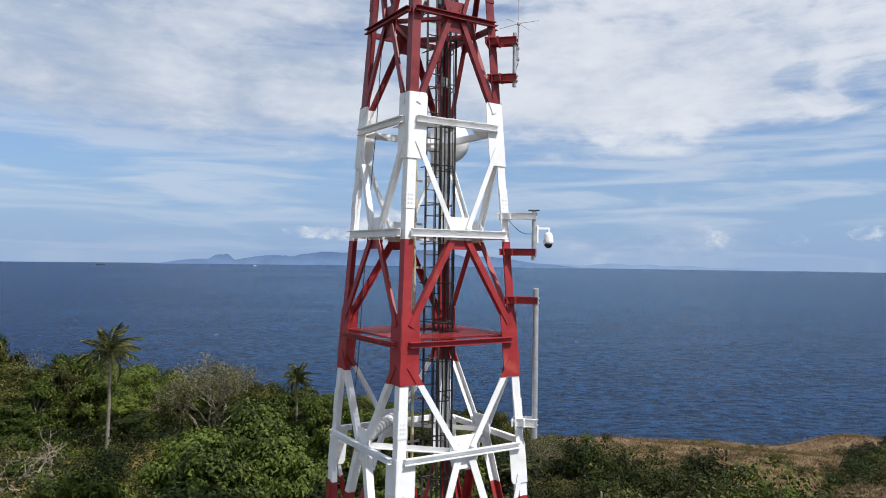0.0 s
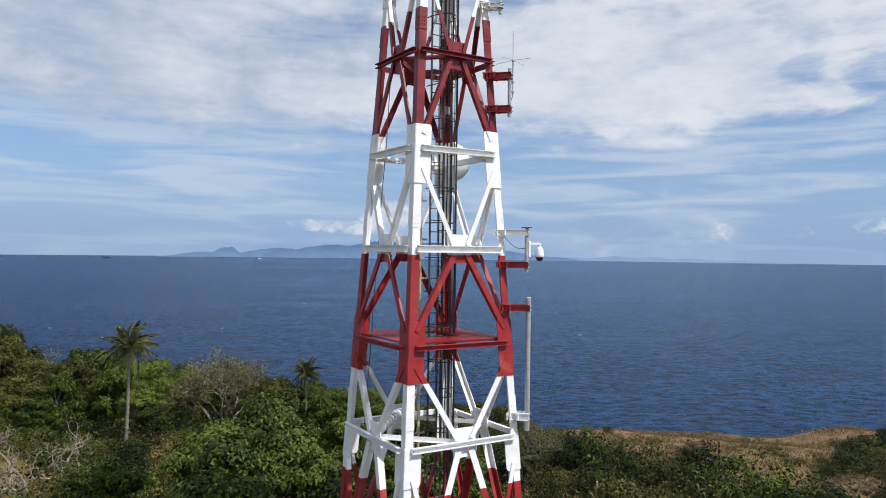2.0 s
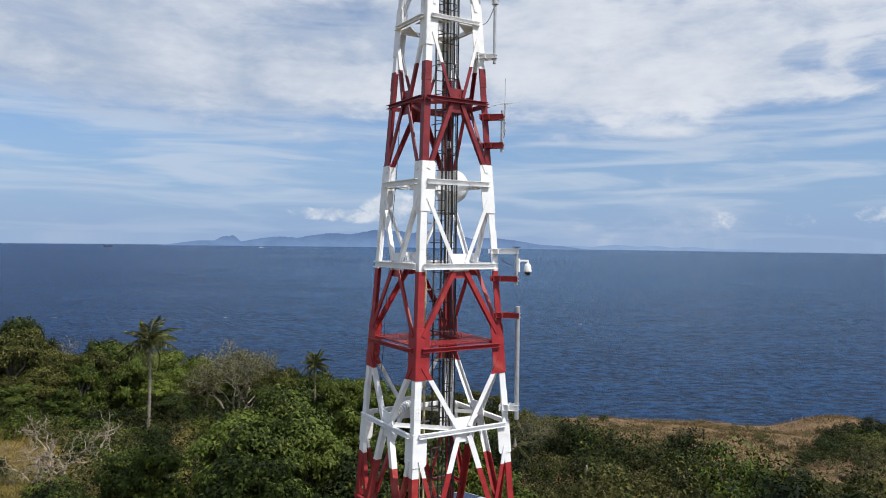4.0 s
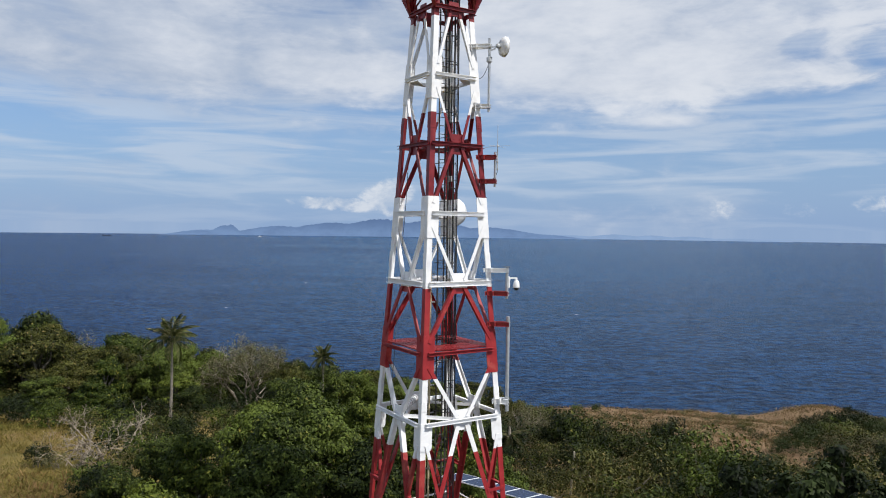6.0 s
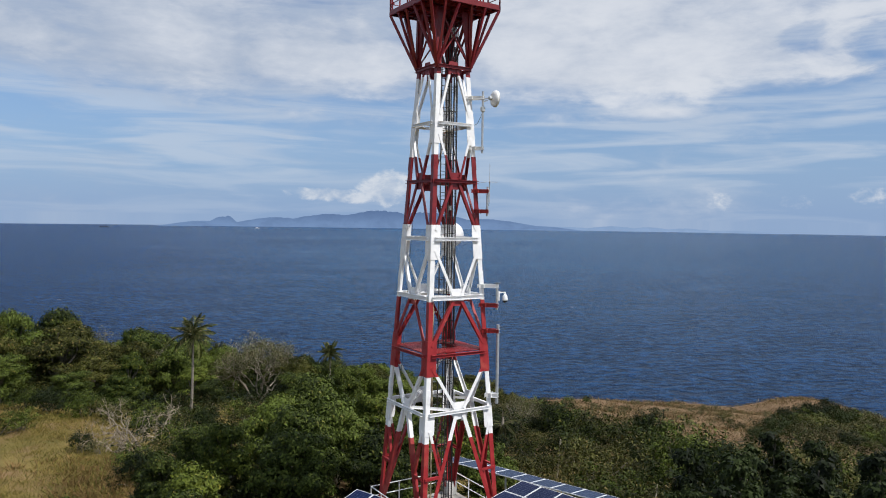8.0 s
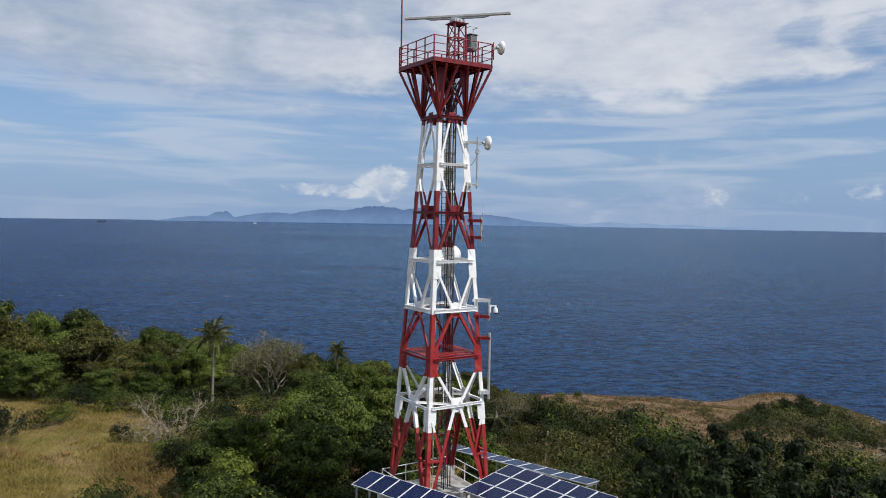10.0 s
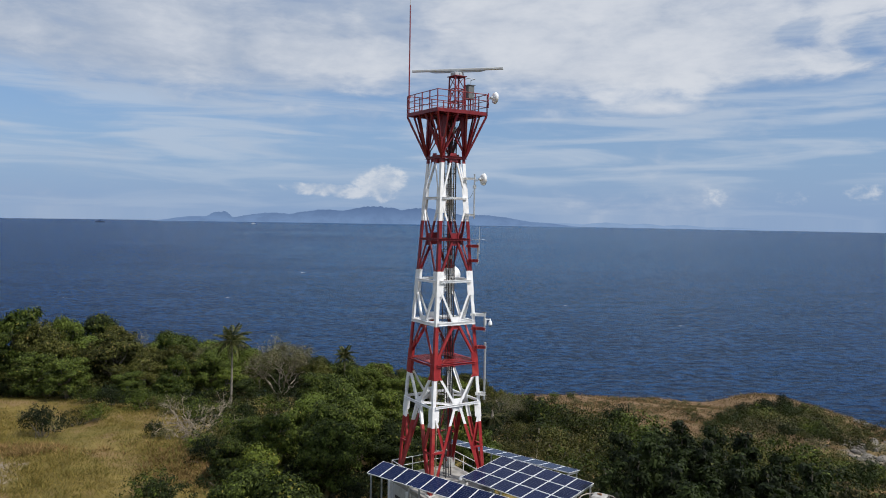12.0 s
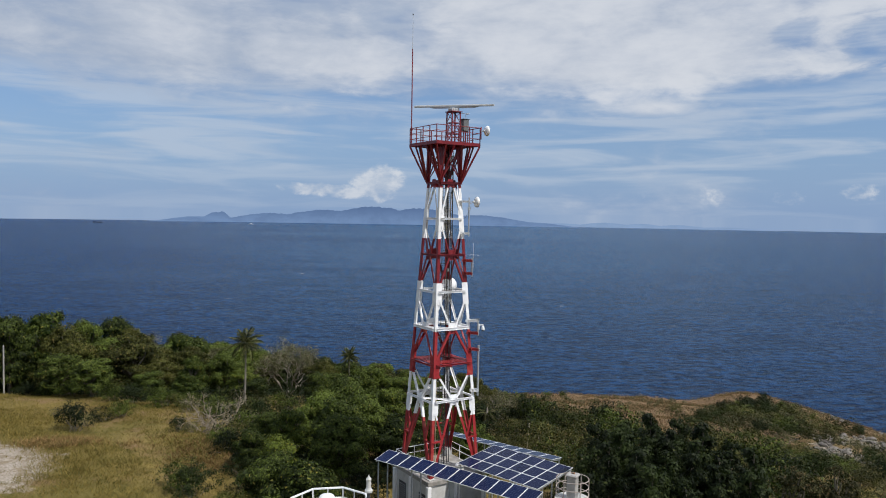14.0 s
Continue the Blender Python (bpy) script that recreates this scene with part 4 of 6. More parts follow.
def standpipe():
    ob = root("antenna_mast", TOWER, "plain grey galvanised pipe mast clamped beside the tower leg", "mast")
    pole(ob, 2.52, 5.03, 8.33, 0.062)
    bracket(ob, 2.52, 8.10, RED, 0.16)
    bracket(ob, 2.52, 5.38, WHITE, 0.18)
    part("pipe_cap", lathe(bmesh.new(), DIAG * 2.52 + Vector((0, 0, 8.33)), (0, 0, 1), [(0, 0.066), (0.03, 0.066), (0.04, 0.05)], 14), STEEL, ob)
    return ob


standpipe()


def ground_plane_antenna():
    ob = root("ground_plane_antenna", TOWER, "slim whip aerial with four radial rods on a bracketed pole", "antenna")
    bracket(ob, 1.98, 13.96, RED, 0.16)
    bracket(ob, 1.98, 13.12, RED, 0.16)
    pole(ob, 1.98, 12.92, 14.15, 0.045)
    q = DIAG * 2.06
    part("mount_tube", tube(bmesh.new(), q + Vector((0, 0, 13.5)), q + Vector((0, 0, 14.38)), 0.018, 8), GREY, ob)
    part("whip", tube(bmesh.new(), q + Vector((0, 0, 14.38)), q + Vector((0, 0, 15.1)), 0.009, 6), GREY, ob)
    for k in range(4):
        a = radians(20 + 90 * k)
        part("radial_rod", tube(bmesh.new(), q + Vector((0, 0, 14.36)), q + Vector((math.cos(a) * 0.52, math.sin(a) * 0.52, 14.33)), 0.006, 6), GREY, ob)
    part("hub", lathe(bmesh.new(), q + Vector((0, 0, 14.31)), (0, 0, 1), [(0, 0.02), (0.02, 0.035), (0.07, 0.035), (0.09, 0.015)], 10), GREY, ob)
    for z in (13.55, 13.8):
        bm = bmesh.new()
        beam(bm, DIAG * 1.95 + Vector((0, 0, z)), DIAG * 2.09 + Vector((0, 0, z)), 0.05, 0.04)
        part("clamp", bm, STEEL, ob)
    part("cable", sweep(bmesh.new(), [q + Vector((0, 0, 13.5 - 0.06 * k)) - DIAG * 0.006 * k * k for k in range(9)], 0.009), DARK, ob)
    return ob


ground_plane_antenna()


def dish(ob, centre, axis, r, deep=0.5):
    """A round dish under a bulging white radome, open side along axis."""
    axis = Vector(axis).normalized()
    c = Vector(centre)
    part("reflector", lathe(bmesh.new(), c - axis * r * deep, axis, [(0, r * 0.28), (r * 0.10, r * 0.62), (r * 0.28, r * 0.90), (r * deep, r)], 28), WHITE, ob, smooth=True)
    part("radome", lathe(bmesh.new(), c + axis * 0.003, axis, [(0, r * 1.01), (0.03, r * 1.01), (r * 0.16, r * 0.90), (r * 0.28, r * 0.66), (r * 0.36, r * 0.36), (r * 0.385, 0.01)], 28), RADOME, ob, "smooth white radome", smooth=True)
    part("rear_hub", lathe(bmesh.new(), c - axis * (r * deep + 0.14), axis, [(0, 0.05), (0.02, 0.08), (0.13, 0.08), (0.15, 0.06)], 12), GREY, ob)


def leg_dish():
    ob = root("dish_antenna", TOWER, "white round dish antenna on a grey pole at the tower leg", "antenna")
    bracket(ob, 1.72, 17.85, WHITE, 0.13)
    bracket(ob, 1.72, 15.75, WHITE, 0.13)
    pole(ob, 1.72, 15.55, 18.12, 0.045)
    c = DIAG * 2.13 + Vector((0, 0, 17.82)) + DSIDE * 0.06
    dish(ob, c + DIAG * 0.10, DIAG * 0.79 + DSIDE * 0.61, 0.35)
    bm = bmesh.new()
    for dz in (-0.07, 0.07):
        beam(bm, DIAG * 1.70 + Vector((0, 0, 17.75 + dz)), DIAG * 1.93 + DSIDE * 0.04 + Vector((0, 0, 17.80 + dz * 0.5)), 0.06, 0.04)
    part("dish_mount", bm, STEEL, ob)
    part("radio_unit", lathe(bmesh.new(), DIAG * 1.72 + Vector((0, 0, 17.28)), (0, 0, 1), [(0, 0.07), (0.02, 0.10), (0.18, 0.10), (0.20, 0.06)], 14), GREY, ob)
    pts = [DIAG * (1.72 * (1 - k / 12) + leg_r(16.8) * k / 12) + Vector((0, 0, 17.3 - 0.55 * k / 12 - 0.22 * math.sin(math.pi * k / 12))) for k in range(13)]
    part("cable", sweep(bmesh.new(), pts, 0.010), DARK, ob)
    return ob


leg_dish()


def rail_dish():
    ob = root("dish_antenna", TOWER, "small white round dish antenna mounted outside the head guard rail", "antenna")
    q = DIAG * (HW - 0.03) * math.sqrt(2)
    part("mount_pole", tube(bmesh.new(), q + DIAG * 0.07 + Vector((0, 0, DECK + 0.35)), q + DIAG * 0.07 + Vector((0, 0, DECK + 1.18)), 0.032, 10), RED, ob)
    dish(ob, q + DIAG * 0.46 + Vector((0, 0, DECK + 0.90)), DIAG * 0.79 + DSIDE * 0.61, 0.33)
    part("dish_mount", beam(bmesh.new(), q + DIAG * 0.06 + Vector((0, 0, DECK + 0.88)), q + DIAG * 0.33 + Vector((0, 0, DECK + 0.90)), 0.07, 0.09), STEEL, ob)
    return ob


rail_dish()


def drum_dish():
    ob = root("drum_antenna", TOWER, "white drum-shaped dish antenna fixed to the rear tower leg", "antenna")
    c = Vector((1.45, 1.52, 12.08))
    ax = Vector((0.75, 0.65, 0.0)).normalized()
    part("reflector", lathe(bmesh.new(), c - ax * 0.36, ax, [(0, 0.02), (0.02, 0.18), (0.08, 0.34), (0.17, 0.47), (0.28, 0.54), (0.34, 0.555), (0.62, 0.56)], 32), WHITE, ob, smooth=True)
    part("radome", lathe(bmesh.new(), c + ax * 0.263, ax, [(0, 0.55), (0.05, 0.50), (0.10, 0.36), (0.13, 0.16), (0.135, 0.01)], 32), RADOME, ob, smooth=True)
    part("mount", beam(bmesh.new(), c - ax * 0.34, (half(12) - 0.1, half(12) - 0.1, 12.1), 0.12, 0.20), WHITE, ob)
    return ob


drum_dish()


def head_dish():
    ob = root("dish_antenna", TOWER, "small white dish under the tower's head deck", "antenna")
    dish(ob, (0.62, 0.20, 20.75), (0.3, -1, 0), 0.24)
    part("mount", beam(bmesh.new(), (0.62, 0.22, 20.75), (0.62, 0.42, DECK - 0.13), 0.06, 0.06), RED, ob)
    return ob


head_dish()
# small boxes on the rear leg and inside the frame
for x, y, z, s, mat, label in ((0.62, 0.30, 13.15, 0.15, GREY, "small grey junction box beside the ladder"), (0.60, 0.30, 10.55, 0.18, WHITE, "small white junction box beside the ladder")):
    ob = root("junction_box", child_pose(x, y, z), label, "box")
    bm = bmesh.new()
    slab(bm, -s / 2, -0.06, 0, s / 2, 0.06, s * 1.4)
    part("body", bevel(bm, 0.012), mat, ob)
    bm = bmesh.new()
    slab(bm, -s / 2 + 0.015, -0.072, 0.02, s / 2 - 0.015, -0.061, s * 1.4 - 0.02)
    part("lid", bm, mat, ob)
# a loose guy cable hanging down inside one face
ob = root("hanging_cable", TOWER, "thin dark cable hanging down beside a tower leg", "cable")
part("strand", sweep(bmesh.new(), [(-half(14) + 0.25 - 0.02 * k, half(14) - 0.35 + 0.02 * k + 0.02 * math.sin(k), 14.2 - 0.42 * k) for k in range(25)], 0.010), DARK, ob)

# ---- buildings at the tower's foot ----
def building():
    ob = root("tower_house", pose(-0.363, 17.0, 0, 0, 0, TURN), "flat-roofed white concrete house that carries the tower", "building")
    g = at_ground(-0.4, 17.0) - 0.3
    W = 2.22
    bm = bmesh.new()
    slab(bm, -W, -W, 35.72, W, W, 36.0)
    part("roof_slab", bevel(bm, 0.02), RAWCON, ob, "weathered grey concrete roof slab")
    t = 0.2
    for a in ((-W + 0.12, -W + 0.12, W - 0.12, -W + 0.12 + t), (-W + 0.12, W - 0.12 - t, W - 0.12, W - 0.12), (-W + 0.12, -W + 0.12 + t, -W + 0.12 + t, W - 0.12 - t), (W - 0.12 - t, -W + 0.12 + t, W - 0.12, W - 0.12 - t)):
        bm = bmesh.new()
        slab(bm, a[0], a[1], g, a[2], a[3], 35.72)
        part("wall", bm, CONCRETE, ob)
    # piers, a door and a louvred window on the visible walls
    for x, y in ((-W + 0.06, -W + 0.06), (-W + 0.06, W - 0.06), (W - 0.06, -W + 0.06), (-W + 0.06, 0.0), (0.0, -W + 0.06)):
        bm = bmesh.new()
        slab(bm, x - 0.14, y - 0.14, g, x + 0.14, y + 0.14, 35.70)
        part("pier", bevel(bm, 0.01), WHITE, ob)
    for y in (-1.35, 1.25):
        win = bmesh.new()
        slab(win, -W + 0.095, y - 0.45, 33.6, -W + 0.125, y + 0.45, 35.0)
        fr = part("window", win, DARK, ob)
        for k in range(9):
            part("louvre", beam(bmesh.new(), (-W + 0.09, y - 0.42, 33.7 + 0.14 * k), (-W + 0.09, y + 0.42, 33.7 + 0.14 * k), 0.06, 0.02, (1, 0, 1)), GREY, fr)
    bm = bmesh.new()
    slab(bm, 0.9, -W + 0.095, g, 1.8, -W + 0.125, g + 2.3)
    door = part("door", bm, GREY, ob)
    part("handle", beam(bmesh.new(), (1.68, -W + 0.07, g + 1.3), (1.68, -W + 0.07, g + 1.45), 0.03, 0.03), STEEL, door)
    # pedestals under the legs
    for sx, sy in CORNERS:
        bm = bmesh.new()
        h = half(0)
        x, y = sx * (h - 0.10), sy * (h - 0.10)
        slab(bm, x - 0.24, y - 0.24, 36.0, x + 0.24, y + 0.24, 36.0 + (0.62 if sx > 0 and sy > 0 else 0.06))
        part("pedestal", bevel(bm, 0.015), CONCRETE, ob)
    return ob


building()


def roof_rail():
    ob = root("roof_railing", pose(-0.363, 17.0, 36.0, 0, 0, TURN), "white pipe railing along the edge of the house roof", "railing")
    W = 2.12
    runs = [((-W, W), (W, W)), ((W, W), (W, -W)), ((-W, W), (-W, 0.2))]
    for (ax, ay), (bx, by) in runs:
        n = max(2, int(math.hypot(bx - ax, by - ay) / 1.2))
        for k in range(n + (0 if runs[0][0] != (ax, ay) else 1)):
            f = k / n
            p = Vector((ax + (bx - ax) * f, ay + (by - ay) * f, 0))
            part("post", tube(bmesh.new(), p, p + Vector((0, 0, 0.95)), 0.026, 8), WHITE, ob)
        for z in (0.95, 0.52):
            part("rail", tube(bmesh.new(), (ax, ay, z), (bx, by, z), 0.024, 8), WHITE, ob)
    return ob


roof_rail()

# white gear lying on the roof
ob = root("roof_vent", pose(-0.363, 17.0, 36.0, 0, 0, TURN) @ pose(0.95, -1.1, 0), "white domed roof vent beside the tower leg", "vent")
part("base", lathe(bmesh.new(), (0, 0, 0), (0, 0, 1), [(0, 0.26), (0.25, 0.24)], 18), CONCRETE, ob)
part("cap", lathe(bmesh.new(), (0, 0, 0.26), (0, 0, 1), [(0, 0.34), (0.06, 0.34), (0.16, 0.22), (0.20, 0.02)], 18), WHITE, ob, smooth=True)


# ---- solar arrays ----
E1 = Vector((0.84590, 0.53335, 0))
V1 = Vector((0.53335, -0.84590, 0))


def solar_array(label, foot, twist, tilt, cols, rows, pw, ph, floor_z, post_every, gap=0.024):
    """Framed panels side by side on rails and posts; foot is the corner of the low edge."""
    v = V1 * math.cos(twist) + E1 * math.sin(twist)
    e = E1 * math.cos(twist) - V1 * math.sin(twist)
    u = e * math.cos(tilt) + Vector((0, 0, math.sin(tilt)))
    n = v.cross(u).normalized()
    if n.z < 0:
        n = -n
    m = Matrix(((v.x, u.x, n.x, foot[0]), (v.y, u.y, n.y, foot[1]), (v.z, u.z, n.z, foot[2]), (0, 0, 0, 1)))
    ob = root("solar_array", m, label, "solar panels")
    # one framed panel, shared by all
    bm = bmesh.new()
    f = 0.026
    a, b = pw - gap, ph - gap
    for x0, y0, x1, y1 in ((0, 0, a, f), (0, b - f, a, b), (0, f, f, b - f), (a - f, f, a, b - f)):
        slab(bm, x0, y0, 0, x1, y1, 0.042)
    frame_me = mesh_of("frame", bm, ALU)
    bm = bmesh.new()
    slab(bm, f, f, 0.006, a - f, b - f, 0.036)
    cell_me = mesh_of("solar_panel", bm, CELLS)
    for i in range(cols):
        for j in range(rows):
            p = new("solar_panel", cell_me)
            p.parent = ob
            p.location = (i * pw + gap / 2, j * ph + gap / 2, 0)
            fr = new("frame", frame_me)
            fr.parent = p
    L, D = cols * pw, rows * ph
    inv = m.inverted()
    for y in ((0.2 * ph, D - 0.2 * ph) if rows == 1 else [ph * (k + 0.5) for k in range(rows)]):
        part("rail", beam(bmesh.new(), (0, y, -0.035), (L, y, -0.035), 0.05, 0.06), STEEL, ob)
    k = 0.0
    while k <= cols:
        x = min(max(k * pw, 0.1), L - 0.1)
        part("rafter", beam(bmesh.new(), (x, 0.05, -0.10), (x, D - 0.05, -0.10), 0.06, 0.07), STEEL, ob)
        for y in (0.25, D - 0.25):
            top = m @ Vector((x, y, -0.12))
            fz = floor_z if floor_z else at_ground(top.x, top.y) - 0.1
            part("post", beam(bmesh.new(), inv @ top, inv @ Vector((top.x, top.y, fz)), 0.07, 0.07), STEEL, ob)
        k += post_every
    return ob


solar_array("single row of dark blue solar panels over the house front", (-4.54, 14.72, 37.17), 0.35, 0.22, 12, 1, 0.963, 1.424, 0, 3)
solar_array("broad field of dark blue solar panels beside the tower", (0.74, 14.48, 37.07), 0.25, 0.101, 6, 3, 1.048, 1.253, 0, 2)
solar_array("low row of grey-blue solar panels behind the tower", (-0.24, 21.37, 36.97), 0.35, -0.15, 9, 1, 1.02, 1.45, 0, 3)


def store_house():
    """The lower white block under the solar panels."""
    ob = root("equipment_house", pose(1.9, 11.6, 0, 0, 0, TURN - 17), "low white equipment house under the solar panels", "building")
    g = at_ground(1.9, 11.6) - 0.3
    for a in ((-1.7, -3.3, 1.7, -3.1), (-1.7, 2.1, 1.7, 2.3), (-1.7, -3.1, -1.5, 2.1), (1.5, -3.1, 1.7, 2.1)):
        bm = bmesh.new()
        slab(bm, a[0], a[1], g, a[2], a[3], 34.5)
        part("wall", bm, CONCRETE, ob)
    bm = bmesh.new()
    slab(bm, -1.85, -3.45, 34.5, 1.85, 2.45, 34.7)
    part("roof_slab", bevel(bm, 0.02), RAWCON, ob)
    for y in (-2.2, 0.6):
        bm = bmesh.new()
        slab(bm, -1.735, y - 0.4, 32.9, -1.705, y + 0.4, 34.0)
        part("window", bm, DARK, ob)
    return ob


store_house()


# ---- the round galleries nearer the camera ----
def gallery():
    cx, cy, top = -4.85, -3.05, 41.45
    g = at_ground(cx, cy) - 0.3
    ob = root("light_tower", pose(cx, cy, 0), "white round tower with an eight-sided railed gallery", "tower")
    part("shaft", lathe(bmesh.new(), (0, 0, g), (0, 0, 1), [(0, 1.45), (40.1 - g, 1.2)], 32), CONCRETE, ob)
    part("gallery_floor", lathe(bmesh.new(), (0, 0, 40.1), (0, 0, 1), [(0, 1.4), (0.08, 1.72), (0.26, 1.72)], 32), CONCRETE, ob)
    pts = [Vector((1.62 * math.cos(radians(78 + 45 * k)), 1.62 * math.sin(radians(78 + 45 * k)), 0)) for k in range(8)]
    for k in range(8):
        a, b = pts[k], pts[(k + 1) % 8]
        part("post", beam(bmesh.new(), a + Vector((0, 0, 40.36)), a + Vector((0, 0, top)), 0.05, 0.05), WHITE, ob)
        c = (a + b) / 2
        part("post", beam(bmesh.new(), c + Vector((0, 0, 40.36)), c + Vector((0, 0, top - 0.02)), 0.035, 0.035), WHITE, ob)
        for z, w in ((top, 0.06), (top - 0.42, 0.045), (top - 0.80, 0.045)):
            part("rail", beam(bmesh.new(), a + Vector((0, 0, z)), b + Vector((0, 0, z)), w, w), WHITE, ob)
    vent = root("roof_ventilator", pose(cx - 0.24, cy + 0.95, 40.36), "white mushroom ventilator on the gallery", "vent")
    part("neck", lathe(bmesh.new(), (0, 0, 0), (0, 0, 1), [(0, 0.26), (0.78, 0.24)], 20), WHITE, vent)
    part("cap", lathe(bmesh.new(), (0, 0, 0.78), (0, 0, 1), [(0, 0.30), (0.10, 0.34), (0.20, 0.28), (0.25, 0.10), (0.26, 0.01)], 20), WHITE, vent, smooth=True)
    # a folded white parasol-like finial cap on its own post beyond the rail
    gx, gy = -3.32, -2.80
    post = root("mooring_lamp", pose(gx, gy, 0), "white bell-shaped lamp cover on a dark post", "lamp")
    gz = at_ground(gx, gy) - 0.2
    part("post", tube(bmesh.new(), (0, 0, gz), (0, 0, 41.90), 0.07, 10), DARK, post)
    part("cover", lathe(bmesh.new(), (0, 0, 41.78), (0, 0, 1), [(0, 0.15), (0.08, 0.16), (0.13, 0.12), (0.20, 0.10), (0.45, 0.095), (0.52, 0.115), (0.60, 0.06), (0.70, 0.01)], 16), CONCRETE, post)


gallery()


OLDRAIL = surface("weathered_rail_paint", (0.30, 0.25, 0.22), (0.46, 0.41, 0.37), 6.0, 0.7, bump=0.2, stain=(0.20, 0.10, 0.06), stain_scale=3.0, stain_amount=0.6)
PILLAR = surface("grey_render", (0.27, 0.26, 0.245), (0.39, 0.38, 0.355), 3.0, 0.8, bump=0.2, stain=(0.22, 0.20, 0.17), stain_scale=1.5, stain_amount=0.5)


def pillar_gallery():
    cx, cy = 6.18, 4.15
    g = at_ground(cx, cy) - 0.3
    ob = root("pillar_tower", pose(cx, cy, 0, 0, 0, -30), "round grey platform tower with a curved pipe railing", "tower")
    part("shaft", lathe(bmesh.new(), (0, 0, g), (0, 0, 1), [(0, 0.75), (38.75 - g, 0.62)], 28), CONCRETE, ob)
    part("floor", lathe(bmesh.new(), (0, 0, 38.75), (0, 0, 1), [(0, 0.7), (0.06, 0.86), (0.20, 0.86)], 28), CONCRETE, ob)
    n = 24
    R = 0.80
    for z in (39.95, 39.55, 39.2):
        part("ring_rail", sweep(bmesh.new(), [(R * math.cos(2 * math.pi * k / n), R * math.sin(2 * math.pi * k / n), z) for k in range(n)], 0.022, 6, True), OLDRAIL, ob)
    for k in range(6):
        a = 2 * math.pi * k / 6 + 0.3
        p = Vector((R * math.cos(a), R * math.sin(a), 38.95))
        part("post", tube(bmesh.new(), p, p + Vector((0, 0, 1.0)), 0.022, 6), OLDRAIL, ob)
    bm = bmesh.new()
    slab(bm, -0.235, -0.235, 38.95, 0.235, 0.235, 40.04)
    part("pillar", bevel(bm, 0.03), PILLAR, ob, "square pale grey pillar")
    bm = bmesh.new()
    slab(bm, -0.30, -0.30, 40.04, 0.30, 0.30, 40.18)
    part("cap", bevel(bm, 0.05), PILLAR, ob)
    bm = bmesh.new()
    tube(bm, (-0.08, 0.05, 40.19), (0.10, -0.03, 40.23), 0.045, 8)
    part("lifting_eye", bm, RUST, ob)


pillar_gallery()

import functools

# ---- plants ----
def leaves(rng, p, size, flat=0.35, slim=0.5, out=None, corners=4):
    """Pointed leaves at the places p, turned up and outwards."""
    n = len(p)
    up = rng.normal(0, flat, (n, 3)) + np.array([0, 0, 0.75 if out is None else 0.18])
    if out is not None:
        up += out
    up /= np.linalg.norm(up, axis=1)[:, None] + 1e-9
    d = rng.normal(0, 1, (n, 3))
    d[:, 2] -= 0.3
    d -= up * (d * up).sum(1)[:, None]
    d /= np.linalg.norm(d, axis=1)[:, None] + 1e-9
    s = np.cross(d, up)
    s /= np.linalg.norm(s, axis=1)[:, None] + 1e-9
    L = size * rng.uniform(0.65, 1.3, n)
    W = L * slim * rng.uniform(0.8, 1.2, n)
    droop = np.zeros((n, 3))
    droop[:, 2] = -0.12 * L
    if corners == 3:
        return np.stack([p + s * (W * 0.6)[:, None], p + d * L[:, None] + droop, p - s * (W * 0.6)[:, None]], 1).reshape(-1, 3)
    co = np.stack([p, p + d * (L * 0.5)[:, None] + s * (W / 2)[:, None], p + d * L[:, None] + droop, p + d * (L * 0.5)[:, None] - s * (W / 2)[:, None]], 1)
    return co.reshape(-1, 3)


def quads_for(co, k=4):
    return np.arange(len(co)).reshape(-1, k)


def crown_points(rng, lobes, per_lobe, per_clump, spread):
    """Places of leaves: clumps on the outer shells of rounded lobes."""
    out, ways = [], []
    for c, r in lobes:
        k = max(4, int(per_lobe * (np.mean(r) / np.mean([np.mean(q) for _, q in lobes])) ** 2))
        d = rng.normal(0, 1, (k, 3))
        d[:, 2] = np.abs(d[:, 2]) * 0.95 - 0.22
        d /= np.linalg.norm(d, axis=1)[:, None]
        f = rng.uniform(0.72, 1.06, k)
        centre = np.array(c) + d * f[:, None] * np.array(r)
        m = rng.integers(int(per_clump * 0.5), int(per_clump * 1.5), k)
        q = np.repeat(centre, m, 0)
        jit = rng.normal(0, 1, q.shape)
        out.append(q + jit * spread * np.array([1, 1, 0.65]))
        ways.append(np.repeat(d, m, 0) * 0.85 + jit * 0.40)
    return np.concatenate(out), np.concatenate(ways)


def limb_mesh(name, segs, mat, k=6):
    """Tapered limbs: a list of (from, to, thickness at both ends)."""
    co, quads = [], []
    ang = np.arange(k) * 2 * np.pi / k
    base = 0
    for a, b, r0, r1 in segs:
        a, b = np.array(a, float), np.array(b, float)
        d = b - a
        d /= np.linalg.norm(d) + 1e-9
        u = np.cross(d, [0.3, 0.2, 1.0] if abs(d[2]) < 0.9 else [1.0, 0, 0])
        u /= np.linalg.norm(u)
        v = np.cross(d, u)
        ring = np.cos(ang)[:, None] * u + np.sin(ang)[:, None] * v
        co += [a + ring * r0, b + d * r1 * 0.4 + ring * r1]
        i = np.arange(k)
        quads.append(np.stack([base + i, base + (i + 1) % k, base + k + (i + 1) % k, base + k + i], -1))
        base += 2 * k
    return raw_mesh(name, np.concatenate(co), np.concatenate(quads), mat, True)


